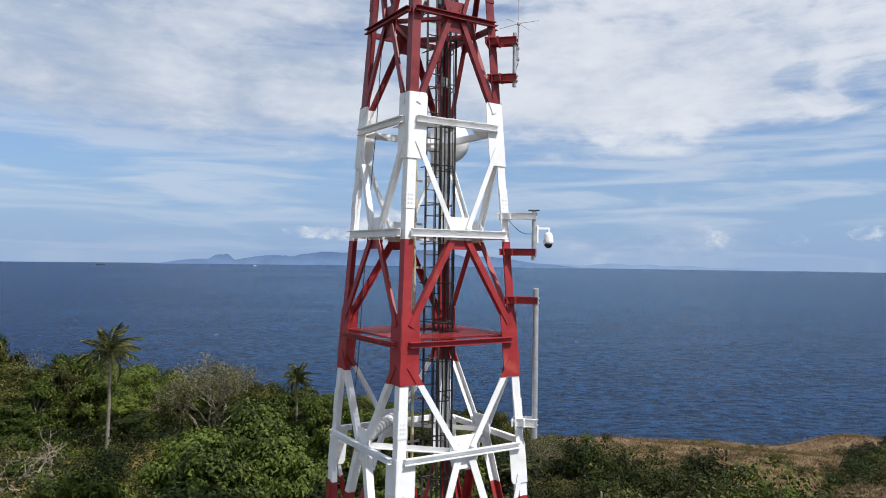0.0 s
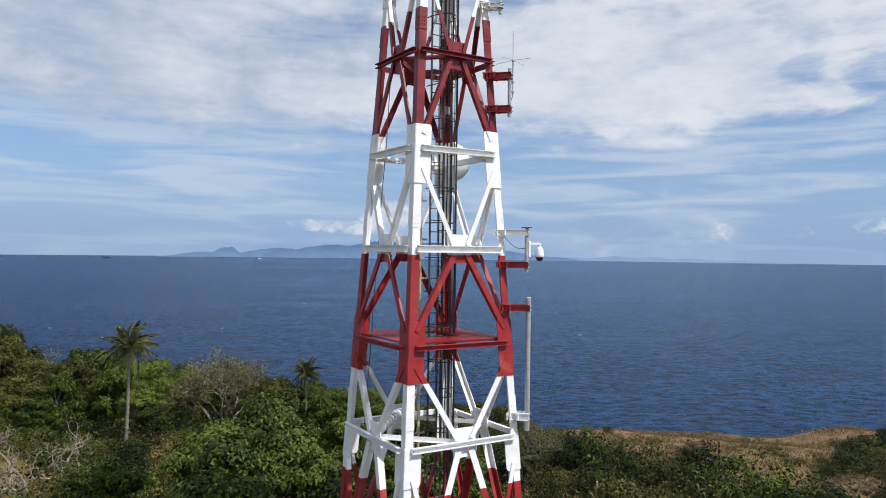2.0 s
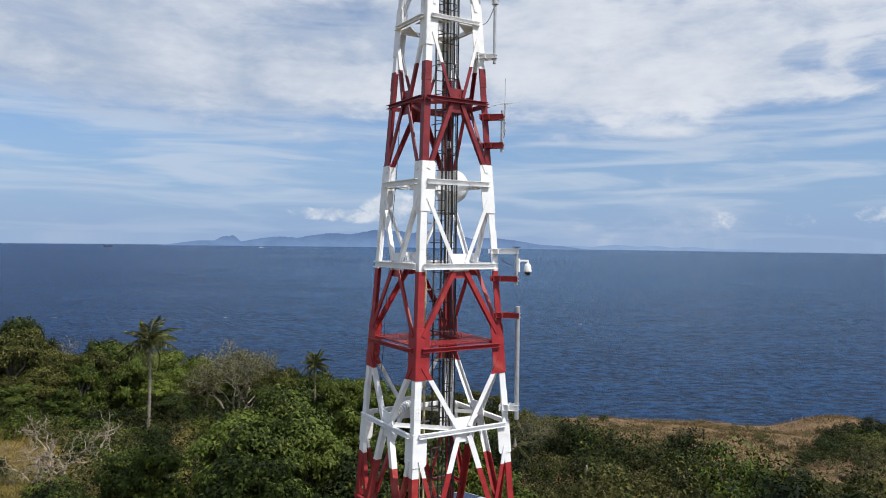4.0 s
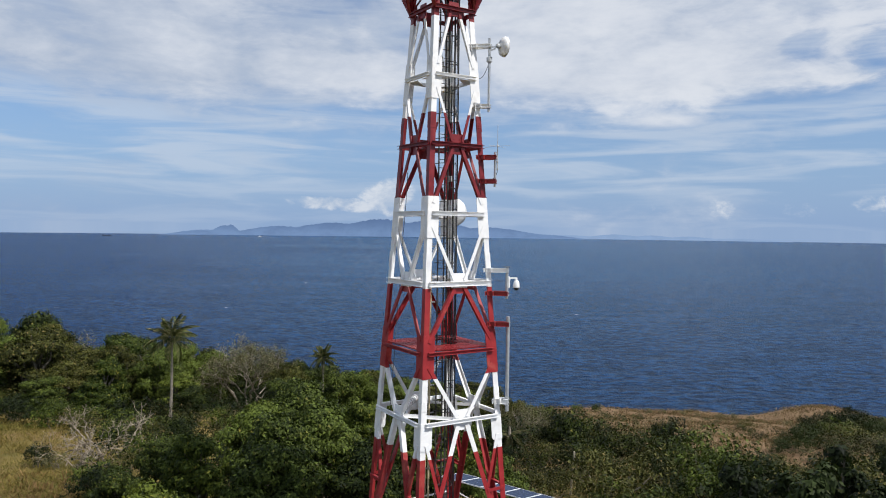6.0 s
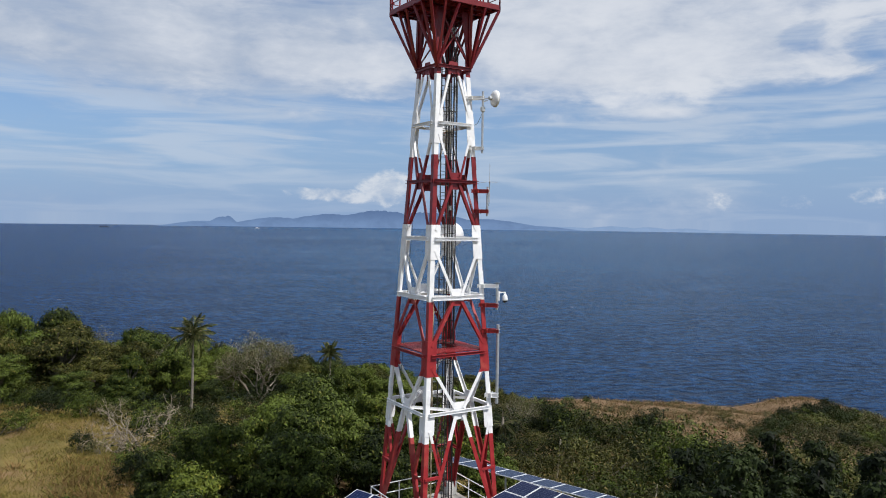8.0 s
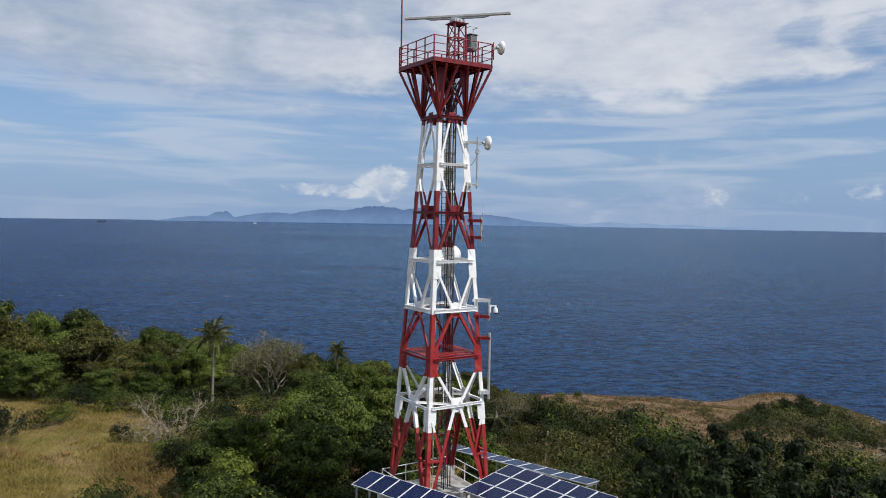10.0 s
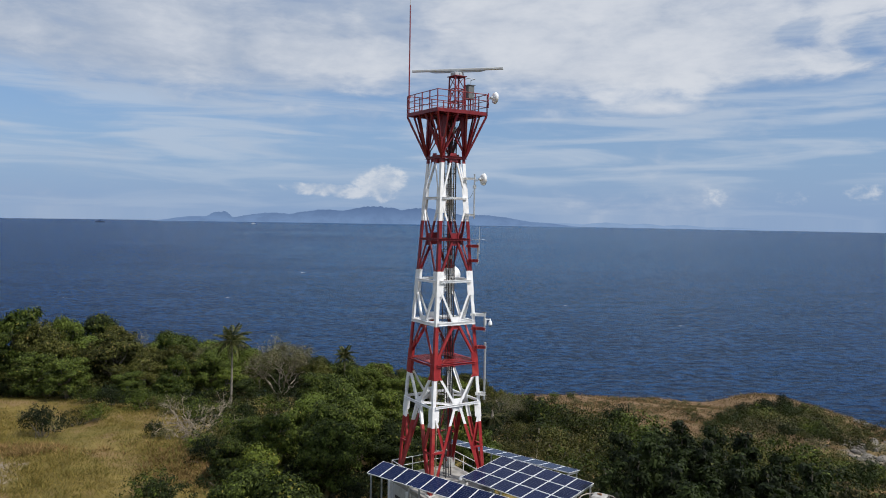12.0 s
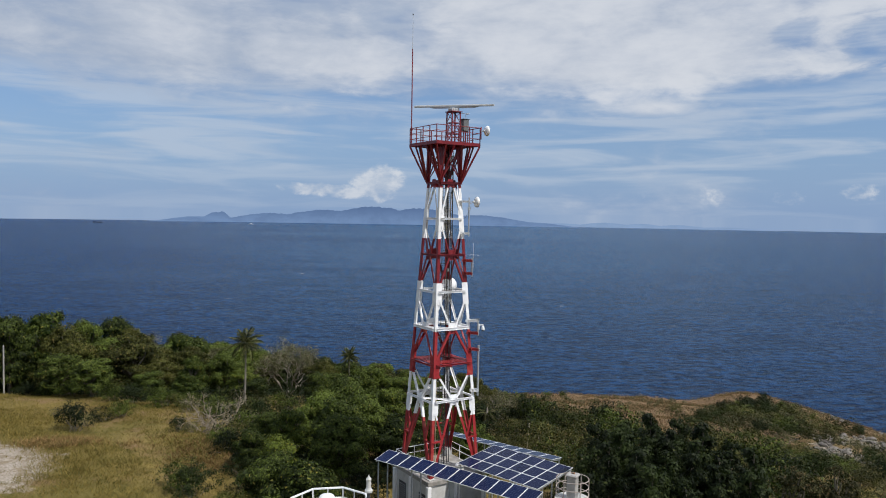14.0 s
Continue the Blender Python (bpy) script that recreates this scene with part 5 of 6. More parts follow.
def bend(rng, a, b, r0, r1, n, wob):
    """A crooked limb from a to b in n pieces."""
    a, b = np.array(a, float), np.array(b, float)
    pts = [a + (b - a) * i / n + (rng.normal(0, wob, 3) if 0 < i < n else 0) for i in range(n + 1)]
    return [(pts[i], pts[i + 1], r0 + (r1 - r0) * i / n, r0 + (r1 - r0) * (i + 1) / n) for i in range(n)]


def fork(rng, a, d, length, r, depth, segs, spread=0.6, tips=None):
    d = d / np.linalg.norm(d)
    b = a + d * length
    segs += bend(rng, a, b, r, r * 0.68, 3, length * 0.09)
    if depth == 0:
        if tips is not None:
            tips.append(b)
        return
    for _ in range(2 if rng.random() < 0.55 else 3):
        nd = d + rng.normal(0, spread, 3)
        nd[2] += 0.12
        fork(rng, b, nd, length * rng.uniform(0.62, 0.85), r * 0.66, depth - 1, segs, spread, tips)




def tree_kind(name, label, seed, height, radius, lobes_n, per_lobe, per_clump, leaf, mat, bark, slim=0.5, tall=1.0, spread=0.30, corners=4):
    rng = np.random.default_rng(seed)
    ob = root(name, Matrix(), label, "tree")
    lobes, segs = [], []
    fork_z = height * 0.34
    segs += bend(rng, (0, 0, -0.5), (rng.normal(0, 0.15), rng.normal(0, 0.15), fork_z), radius * 0.085, radius * 0.06, 4, 0.08)
    for k in range(lobes_n):
        a = 2 * np.pi * (k * 0.382 + rng.uniform(-0.05, 0.05))
        f = np.sqrt((k + 0.4) / lobes_n)
        r = radius * 0.66 * f
        z = height * (0.88 - 0.50 * f ** 1.6 * rng.uniform(0.45, 1.25)) * rng.uniform(0.84, 1.06)
        c = np.array([r * np.cos(a), r * np.sin(a), z])
        s = radius * rng.uniform(0.20, 0.42)
        lobes.append((c, (s, s, s * 0.66 * tall)))
        segs += bend(rng, segs[3][1] - np.array([0, 0, 0.25 * (k % 3)]), c, radius * 0.042, radius * 0.014, 4, 0.14)
    lobes.append((np.array([0, 0, height * 0.45]), (radius * 0.5, radius * 0.5, height * 0.2)))
    for k in range(6):
        a = 2 * np.pi * (k + rng.uniform(-0.3, 0.3)) / 6
        c = np.array([radius * 0.55 * np.cos(a), radius * 0.55 * np.sin(a), height * rng.uniform(0.16, 0.34)])
        lobes.append((c, (radius * 0.30, radius * 0.30, height * 0.13)))
        segs += bend(rng, (0, 0, height * 0.12), c, radius * 0.02, radius * 0.008, 2, 0.08)
    tr = new("trunk", limb_mesh("trunk", segs, bark))
    tr.parent = ob
    p, w = crown_points(rng, lobes, per_lobe, per_clump, spread)
    co = leaves(rng, p, leaf, 0.42, slim, w, corners)
    cr = new("crown", raw_mesh("crown", co, quads_for(co, corners), mat))
    cr.parent = ob
    return ob


BROAD = "dense broadleaf tree with a rounded dark green crown"
KINDS = {
    "A": tree_kind("broadleaf_tree", BROAD, 11, 7.0, 2.9, 19, 27, 29, 0.19, LEAF_A, BARK, 0.55, 1.0, 0.18, 3),
    "A2": tree_kind("broadleaf_tree", BROAD, 12, 6.4, 3.1, 20, 26, 29, 0.185, LEAF_A, BARK, 0.55, 1.0, 0.19, 3),
    "E": tree_kind("broadleaf_tree", "large broadleaf tree with a deep green shaded crown", 19, 7.0, 3.0, 20, 27, 30, 0.195, LEAF_E, BARK, 0.55, 1.0, 0.19, 3),
    "C": tree_kind("broadleaf_tree", "broadleaf tree with a bright green leafy crown", 13, 6.2, 2.7, 18, 23, 24, 0.21, LEAF_C, BARK, 0.5, 1.0, 0.16, 3),
    "B": tree_kind("broadleaf_tree", "olive green tree with small fine leaves", 14, 6.6, 3.0, 22, 26, 26, 0.17, LEAF_B, BARK, 0.5, 0.85, 0.16, 3),
    "T": tree_kind("thorn_tree", "grey-green thorn tree with small dry leaves", 25, 6.6, 2.1, 15, 20, 20, 0.145, LEAF_T, BARK, 0.5, 0.9, 0.13, 3),
    "T2": tree_kind("thorn_tree", "sparse thorn tree with dull grey-green leaves", 26, 6.2, 2.3, 14, 18, 20, 0.15, LEAF_T, BARK, 0.5, 0.8, 0.13, 3),
    "B2": tree_kind("broadleaf_tree", "spreading olive green tree with small leaves", 15, 5.6, 3.2, 22, 25, 26, 0.18, LEAF_B, BARK, 0.5, 0.75, 0.17, 3),
}


def column_tree(name, label, seed, height, radius, levels, per_clump, leaf, mat, bark):
    """A narrow tree: a straight stem hung with small clumps from foot to tip."""
    rng = np.random.default_rng(seed)
    ob = root(name, Matrix(), label, "tree")
    segs = bend(rng, (0, 0, -0.5), (rng.normal(0, 0.1), rng.normal(0, 0.1), height * 0.95), radius * 0.11, radius * 0.03, 6, 0.05)
    lobes = []
    for k in range(levels):
        f = (k + 0.5) / levels
        a = 2.4 * k + rng.uniform(-0.4, 0.4)
        wide = radius * (0.45 + 0.55 * np.sin(np.pi * min(1.0, 0.25 + 0.75 * f)) ** 0.7) * rng.uniform(0.75, 1.15)
        c = np.array([0.45 * wide * np.cos(a), 0.45 * wide * np.sin(a), height * (0.06 + 0.90 * f)])
        lobes.append((c, (wide * 0.55, wide * 0.55, height / levels * 0.95)))
        segs += bend(rng, (0, 0, c[2] - 0.3), c, 0.03, 0.012, 2, 0.03)
    for n, me in (("trunk", limb_mesh("trunk", segs, bark)), ("crown", None)):
        if me is None:
            p, w = crown_points(rng, lobes, 20, per_clump, 0.11)
            co = leaves(rng, p, leaf * 1.1, 0.42, 0.55, w, 3)
            me = raw_mesh("crown", co, quads_for(co, 3), mat)
        new(n, me).parent = ob
    return ob


KINDS["D"] = column_tree("slender_tree", "tall dark green tree with a narrow columnar crown", 16, 8.8, 0.95, 20, 24, 0.15, LEAF_D, BARK)
KINDS["D2"] = column_tree("slender_tree", "tall dark green tree draped with dense leaves", 17, 8.2, 1.15, 17, 26, 0.155, LEAF_D, BARK)
KINDS["D3"] = column_tree("slender_tree", "tall dark green tree with a ragged narrow crown", 18, 8.0, 0.80, 22, 20, 0.145, LEAF_D, BARK)


def dry_tree(seed, height, leafy, mat, name, label, r=0.17, spread=0.55, depth=5, bark=None, splay=0.55, stems=4):
    rng = np.random.default_rng(seed)
    ob = root(name, Matrix(), label, "tree")
    segs, tips = [], []
    for k in range(stems):
        a = 2 * np.pi * k / stems + rng.uniform(0, 1)
        fork(rng, np.array([0, 0, -0.2]), np.array([np.cos(a) * splay, np.sin(a) * splay, 1.0]), height * 0.27, r, depth, segs, spread, tips)
    tr = new("trunk", limb_mesh("trunk", segs, bark or PALE_BARK, 4))
    tr.parent = ob
    if leafy:
        tips = np.array(tips)
        p = np.repeat(tips, leafy, 0) + rng.normal(0, 0.19, (len(tips) * leafy, 3))
        co = leaves(rng, p, 0.12, 0.6, 0.4)
        cr = new("crown", raw_mesh("crown", co, quads_for(co), mat))
        cr.parent = ob
    return ob


KINDS["dry"] = dry_tree(21, 5.2, 17, LEAF_DRY, "dry_tree", "half-bare grey-brown tree with thin twigs", 0.085, 0.50, 6)
KINDS["dead"] = dry_tree(23, 3.9, 0, None, "dead_tree", "leafless dead tree with pale twisted branches", 0.088, 0.85, 5, DEADWOOD, 1.0, 3)
def shrub_kind(name, label, seed, r, h, n, per, leaf, mat, slim=0.5):
    rng = np.random.default_rng(seed)
    lobes = [(np.array([rng.normal(0, r * 0.45), rng.normal(0, r * 0.45), h * rng.uniform(0.24, 0.58)]), (r * rng.uniform(0.4, 0.62),) * 2 + (h * 0.42,)) for _ in range(n)]
    segs = []
    for c, _ in lobes:
        segs += bend(rng, (0, 0, -0.25), c, 0.045, 0.015, 3, 0.08)
    p, w = crown_points(rng, lobes, int(per * 0.75), 15, 0.12)
    p[:, 2] = np.maximum(p[:, 2], 0.03)
    co = leaves(rng, p, leaf, 0.45, slim, w, 3)
    ob = root(name, Matrix(), label, "shrub")
    a = new("stem", limb_mesh("stem", segs, BARK, 4))
    b = new("crown", raw_mesh("crown", co, quads_for(co, 3), mat))
    a.parent = b.parent = ob
    return ob


KINDS["s_green"] = shrub_kind("shrub", "low dark green leafy shrub on the slope", 31, 1.5, 2.2, 8, 26, 0.125, LEAF_A)
KINDS["s_olive"] = shrub_kind("shrub", "low olive green shrub on the slope", 32, 1.6, 1.9, 8, 24, 0.115, LEAF_S)
KINDS["s_bright"] = shrub_kind("shrub", "bright green leafy shrub", 33, 1.3, 1.8, 7, 24, 0.12, LEAF_C)
KINDS["s_dry"] = shrub_kind("shrub", "dry brown shrub with thin twigs", 34, 1.3, 1.6, 6, 14, 0.13, LEAF_DRY, 0.35)
KINDS["s_dark"] = shrub_kind("shrub", "dense very dark green shrub", 35, 1.4, 2.4, 9, 28, 0.125, LEAF_D)
USED = set()


def crown_of(kind):
    return next(o for o in KINDS[kind].children if o.name.startswith("crown")).data


@functools.cache
def top_of(kind):
    """The height that nearly all of a kind's crown stays under."""
    return float(np.percentile([v.co.z for v in crown_of(kind).vertices], 99.8)) + 0.1



def plant(kind, x, y, scale=1.0, turn=0.0, stretch=1.0, sink=0.05):
    m = Matrix.Translation((x, y, at_ground(x, y) - sink)) @ Matrix.Rotation(turn, 4, "Z") @ Matrix.Diagonal((scale, scale, scale * stretch, 1))
    ob = KINDS[kind]
    if kind not in USED:
        USED.add(kind)
        ob.matrix_basis = m
        return ob
    ob = copy_thing(ob, Matrix())
    ob.matrix_basis = m
    return ob


def meadow_edge(x):
    return np.interp(x, [-70, -50, -45, -37.5, -31.6, -26.2, -22, -19.5, -17, -14.7, -13], [56, 53, 50.5, 46.2, 44.4, 42.8, 36.5, 31, 25.5, 20, 6])


def heath_edge(x):
    """Where the scrub ends and the brown grass of the crest begins."""
    return np.interp(x, [6, 11, 16, 19, 30, 36, 42, 46, 50, 60, 70], [90, 80, 64, 53, 54, 66, 76, 76, 66, 54, 46]) - 2.5 * np.sin(x * 0.35)


rnd = random.Random(5)
spots = []


def free(x, y, gap):
    if any((x - a) ** 2 + (y - b) ** 2 < (gap * (0.5 + 0.5 * g)) ** 2 for a, b, g in spots):
        return False
    dx, dy = x + 0.4, y - 17.0
    if dx * dx + dy * dy < 5.6 ** 2:
        return False
    u, v = (x - 0.5) * 0.75 + (y - 13.0) * -0.66, (x - 0.5) * 0.66 + (y - 13.0) * 0.75
    if -7.5 < u < 8.5 and -4.5 < v < 5.2:
        return False
    if (x - 4.5) * 0.79 - (y - 19.5) * 0.61 > -7 and (x - 4.5) * 0.79 - (y - 19.5) * 0.61 < 7 and abs((x - 4.5) * 0.61 + (y - 19.5) * 0.79) < 3.0:
        return False
    if 22 < y < 47.2 and abs(x - 4.95 + (47.2 - y) * 0.09) < 1.9:
        return False
    if 14 < y < 40 and abs(x - 8.3 + (39.0 - y) * 0.16) < 1.8:
        return False
    if (x - 6.2) ** 2 + (y - 4.1) ** 2 < 2.6 ** 2 or (x + 4.9) ** 2 + (y + 3) ** 2 < 3.4 ** 2:
        return False
    return True


def put(kind, x, y, scale, gap=1.0, stretch=1.0):
    spots.append((x, y, gap))
    return plant(kind, x, y, scale, rnd.uniform(0, 6.28), stretch)


# single plants that stand out
put("dead", -19.9, 33.2, 1.12, 1.6)
put("dead", -20.9, 32.0, 0.8, 0.8)
put("dead", -18.6, 34.6, 0.85, 0.8)
put("dead", -21.9, 36.0, 1.0, 1.4)
put("dry", -20.0, 63.5, 1.55, 2.4)
put("dry", 5.9, 52.6, 1.0)
put("dry", -33.0, 76.0, 1.5, 1.5)
put("dry", -45.0, 75.0, 1.9, 1.5)
put("dry", -30.5, 71.0, 1.0, 1.5)
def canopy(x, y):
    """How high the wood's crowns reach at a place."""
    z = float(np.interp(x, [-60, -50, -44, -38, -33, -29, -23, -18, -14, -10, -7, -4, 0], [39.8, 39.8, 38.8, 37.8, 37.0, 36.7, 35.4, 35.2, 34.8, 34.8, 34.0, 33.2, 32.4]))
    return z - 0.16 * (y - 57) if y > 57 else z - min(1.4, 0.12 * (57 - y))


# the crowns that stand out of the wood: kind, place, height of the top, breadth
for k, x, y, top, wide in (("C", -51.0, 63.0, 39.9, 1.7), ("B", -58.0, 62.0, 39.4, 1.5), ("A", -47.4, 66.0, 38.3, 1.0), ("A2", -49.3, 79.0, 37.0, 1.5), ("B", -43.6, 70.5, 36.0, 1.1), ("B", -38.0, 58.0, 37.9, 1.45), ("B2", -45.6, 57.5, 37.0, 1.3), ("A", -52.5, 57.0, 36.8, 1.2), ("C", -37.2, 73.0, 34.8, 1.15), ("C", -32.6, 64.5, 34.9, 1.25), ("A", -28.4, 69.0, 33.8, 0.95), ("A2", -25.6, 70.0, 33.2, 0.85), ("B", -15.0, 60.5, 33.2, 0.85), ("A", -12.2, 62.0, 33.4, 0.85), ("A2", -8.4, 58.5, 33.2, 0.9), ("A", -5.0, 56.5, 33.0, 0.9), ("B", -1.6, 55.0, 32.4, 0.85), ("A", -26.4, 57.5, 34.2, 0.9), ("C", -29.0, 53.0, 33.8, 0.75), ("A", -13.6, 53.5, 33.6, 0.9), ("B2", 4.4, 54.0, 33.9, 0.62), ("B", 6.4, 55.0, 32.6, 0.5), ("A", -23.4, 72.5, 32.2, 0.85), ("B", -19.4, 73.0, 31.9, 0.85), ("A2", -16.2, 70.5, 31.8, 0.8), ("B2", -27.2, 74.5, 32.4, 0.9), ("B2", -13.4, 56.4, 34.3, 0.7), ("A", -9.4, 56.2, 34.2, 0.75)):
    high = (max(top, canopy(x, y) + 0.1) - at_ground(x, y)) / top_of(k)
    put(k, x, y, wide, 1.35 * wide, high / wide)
# tall dark trees beside the pillar
for i in range(5):
    for j in range(7):
        x, y = 8.4 + 1.70 * i + rnd.uniform(-0.4, 0.4) + 0.8 * (j % 2), 4.8 + 1.70 * j + rnd.uniform(-0.4, 0.4)
        if (x - 6.2) ** 2 + (y - 4.1) ** 2 < 3.0 ** 2 or x < 9.4 and y > 13.6:
            continue
        put(("D", "D2", "D3")[(i + 2 * j) % 3], x, y, rnd.uniform(1.0, 1.18) * (0.93 if y > 12 or x < 9.6 else 1.0), 0.5)
# drier thorn trees next to them
for i in range(4):
    for j in range(4):
        x, y = 17.4 + 2.3 * i + rnd.uniform(-0.6, 0.6), 4.6 + 3.0 * j + rnd.uniform(-0.7, 0.7)
        put(("T", "T2")[(i + j) % 2], x, y, rnd.uniform(0.85, 1.15) * (1.0 - 0.05 * i), 0.9, rnd.uniform(0.95, 1.2))
# leafy trees round the house
for k, x, y, s in (("E", -8.6, 27.5, 0.86), ("C", -12.0, 25.0, 0.78), ("E", -6.8, 31.0, 0.90), ("A", -10.5, 31.5, 0.88), ("A2", -14.5, 28.5, 0.56), ("A2", -8.4, 11.6, 0.92), ("A", -11.0, 14.0, 0.82), ("E", -7.6, 22.8, 0.84), ("E", -3.6, 26.0, 0.84), ("C", -11.8, 19.0, 0.75), ("A", -14.4, 22.5, 0.56), ("B", -12.6, 9.5, 0.66), ("C", -5.0, 35.0, 0.98), ("E", -1.5, 30.5, 0.86), ("s_green", -15.0, 34.0, 0.9), ("E", -9.0, 36.5, 0.96), ("A", -9.6, 7.0, 0.8), ("E", 2.6, 28.5, 0.70), ("C", 0.4, 35.5, 0.90)):
    put(k, x, y, s, 1.0)
# the wood on the seaward side
tries = 0
while tries < 4200:
    tries += 1
    x, y = rnd.uniform(-84, 5), rnd.uniform(20, 88)
    if y < meadow_edge(x) + 1.5 or not free(x, y, 3.9):
        continue
    if 31 < y < 50 and abs(x + 0.45 * y - 0.4) < 5.2:
        continue
    if 46 < y < 66 and abs(x + 20.3 - 0.27 * (65.0 - y)) < 4.4:
        continue
    k = rnd.choice(("A", "A2", "B", "B", "B2", "C", "A", "B2"))
    s = rnd.uniform(0.78, 1.25) * np.interp(x, [-60, -42, -30, -14, 0], [1.35, 1.3, 1.15, 0.95, 0.90])
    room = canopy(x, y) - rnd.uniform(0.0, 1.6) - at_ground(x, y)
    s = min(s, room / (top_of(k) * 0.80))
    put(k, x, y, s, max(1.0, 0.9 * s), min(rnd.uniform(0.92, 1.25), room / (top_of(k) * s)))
# bushes along the meadow's edge and below the palm
tries = 0
while tries < 900:
    tries += 1
    x, y = rnd.uniform(-66, -10), rnd.uniform(8, 58)
    if abs(x + 20.4 - 0.3 * (35.4 - y)) < 3.4 and 28 < y < 39:
        continue
    if not (0.8 < y - meadow_edge(x) < 5.5 or (32 < y < 50 and abs(x + 0.45 * y - 0.4) < 5.2 and y > meadow_edge(x))) or not free(x, y, 1.9):
        continue
    put(rnd.choice(("s_green", "s_olive", "s_dark", "s_bright", "s_green")), x, y, rnd.uniform(0.75, 1.15), 0.6, rnd.uniform(0.8, 1.15))
n_trees = len(spots)


# bushes by the house and the meadow
for k, x, y, s in (("s_olive", -17.6, 40.0, 1.1), ("s_dark", -7.2, 26.4, 0.9), ("s_dark", -17.4, 27.0, 0.9), ("s_green", -18.6, 28.4, 0.8),
                   ("s_green", -18.4, 18.6, 1.15), ("s_dark", -17.2, 17.4, 1.0), ("s_dark", -14.8, 21.6, 0.9), ("s_dark", -7.8, 14.6, 0.9),
                   ("s_green", -7.2, 17.6, 0.9), ("s_dark", -6.4, 20.4, 1.0), ("s_dark", -5.8, 24.0, 1.0), ("s_green", -9.4, 18.2, 1.1),
                   ("s_dark", -6.6, 12.2, 1.0), ("s_dark", -5.6, 10.4, 0.9), ("s_green", -7.6, 9.8, 0.9), ("s_dark", -4.9, 8.6, 0.8),
                   ("s_dark", -5.9, 14.4, 0.9), ("s_dark", -10.0, 22.4, 1.0), ("s_dark", -9.2, 25.0, 1.0), ("s_dark", -23.0, 31.7, 0.62),
                   ("s_dry", -21.6, 31.4, 0.7), ("s_olive", -18.2, 31.0, 0.9), ("s_green", -17.4, 33.6, 1.0)):
    put(k, x, y, s, 0.6)
# bushes along the far wood's edge
for k, x, y, s in (("s_bright", -22.6, 44.5, 0.8), ("s_green", -19.6, 43.2, 1.0), ("s_dark", -56.0, 58.5, 1.4), ("s_green", -58.5, 60.0, 1.4),
                   ("s_dark", -61.5, 61.0, 1.4), ("s_green", -53.6, 60.0, 1.3), ("s_dark", -55.0, 66.0, 1.6), ("s_dark", -19.4, 67.2, 1.3),
                   ("s_green", -21.6, 68.0, 1.3), ("s_dark", -17.4, 66.0, 1.2), ("s_dark", -32.8, 33.4, 1.2), ("s_dry", -33.0, 36.0, 0.9),
                   ("s_olive", -32.2, 38.0, 1.0), ("s_green", -31.2, 39.2, 0.9), ("s_dry", -38.4, 40.0, 0.6)):
    put(k, x, y, s, 0.6)
# bushes on the slope and its crest
for k, x, y, s in (("s_dark", 51.6, 83.0, 0.8), ("s_dark", 47.6, 80.0, 0.8), ("s_dark", 49.8, 86.5, 0.8), ("s_olive", 46.0, 84.0, 0.7),
                   ("s_dark", 53.4, 88.0, 0.7), ("s_dry", 51.0, 79.0, 0.8), ("s_green", 54.7, 74.6, 0.75), ("s_olive", 55.0, 79.0, 0.8), ("s_dark", 45.0, 76.0, 0.8),
                   ("s_dark", 54.2, 82.0, 0.8), ("s_dry", 56.6, 83.6, 0.8), ("s_olive", 49.0, 83.5, 0.8), ("s_green", 19.0, 97.0, 0.6),
                   ("s_green", 22.0, 97.5, 0.7), ("s_olive", 15.0, 97.0, 0.6), ("s_olive", 33.0, 26.0, 1.1), ("s_dry", 35.4, 24.4, 1.0),
                   ("s_dark", 36.4, 28.0, 1.1), ("s_olive", 31.0, 22.8, 1.0), ("s_dry", 38.6, 30.2, 1.0), ("s_green", 33.6, 29.0, 0.9),
                   ("s_dark", 43.0, 69.0, 1.3), ("s_green", 40.0, 66.0, 1.3), ("s_dark", 46.0, 73.0, 1.25), ("s_olive", 48.0, 76.0, 1.2),
                   ("s_green", 37.0, 65.0, 1.2), ("s_dark", 44.6, 66.0, 1.2), ("s_olive", 42.0, 72.0, 1.1), ("s_green", 49.6, 72.6, 1.1),
                   ("s_dark", 39.4, 69.6, 1.0), ("s_dry", 46.6, 69.4, 1.1)):
    put(k, x, y, s, 0.6)
FAR_LABELS = {"s_dark": "very dark green bushes on the far slope", "s_green": "dark green bushes on the far slope", "s_olive": "olive green bushes on the far slope", "s_dry": "dry brown bushes on the far slope"}
far_scrub = {k: [] for k in FAR_LABELS}
tries = 0
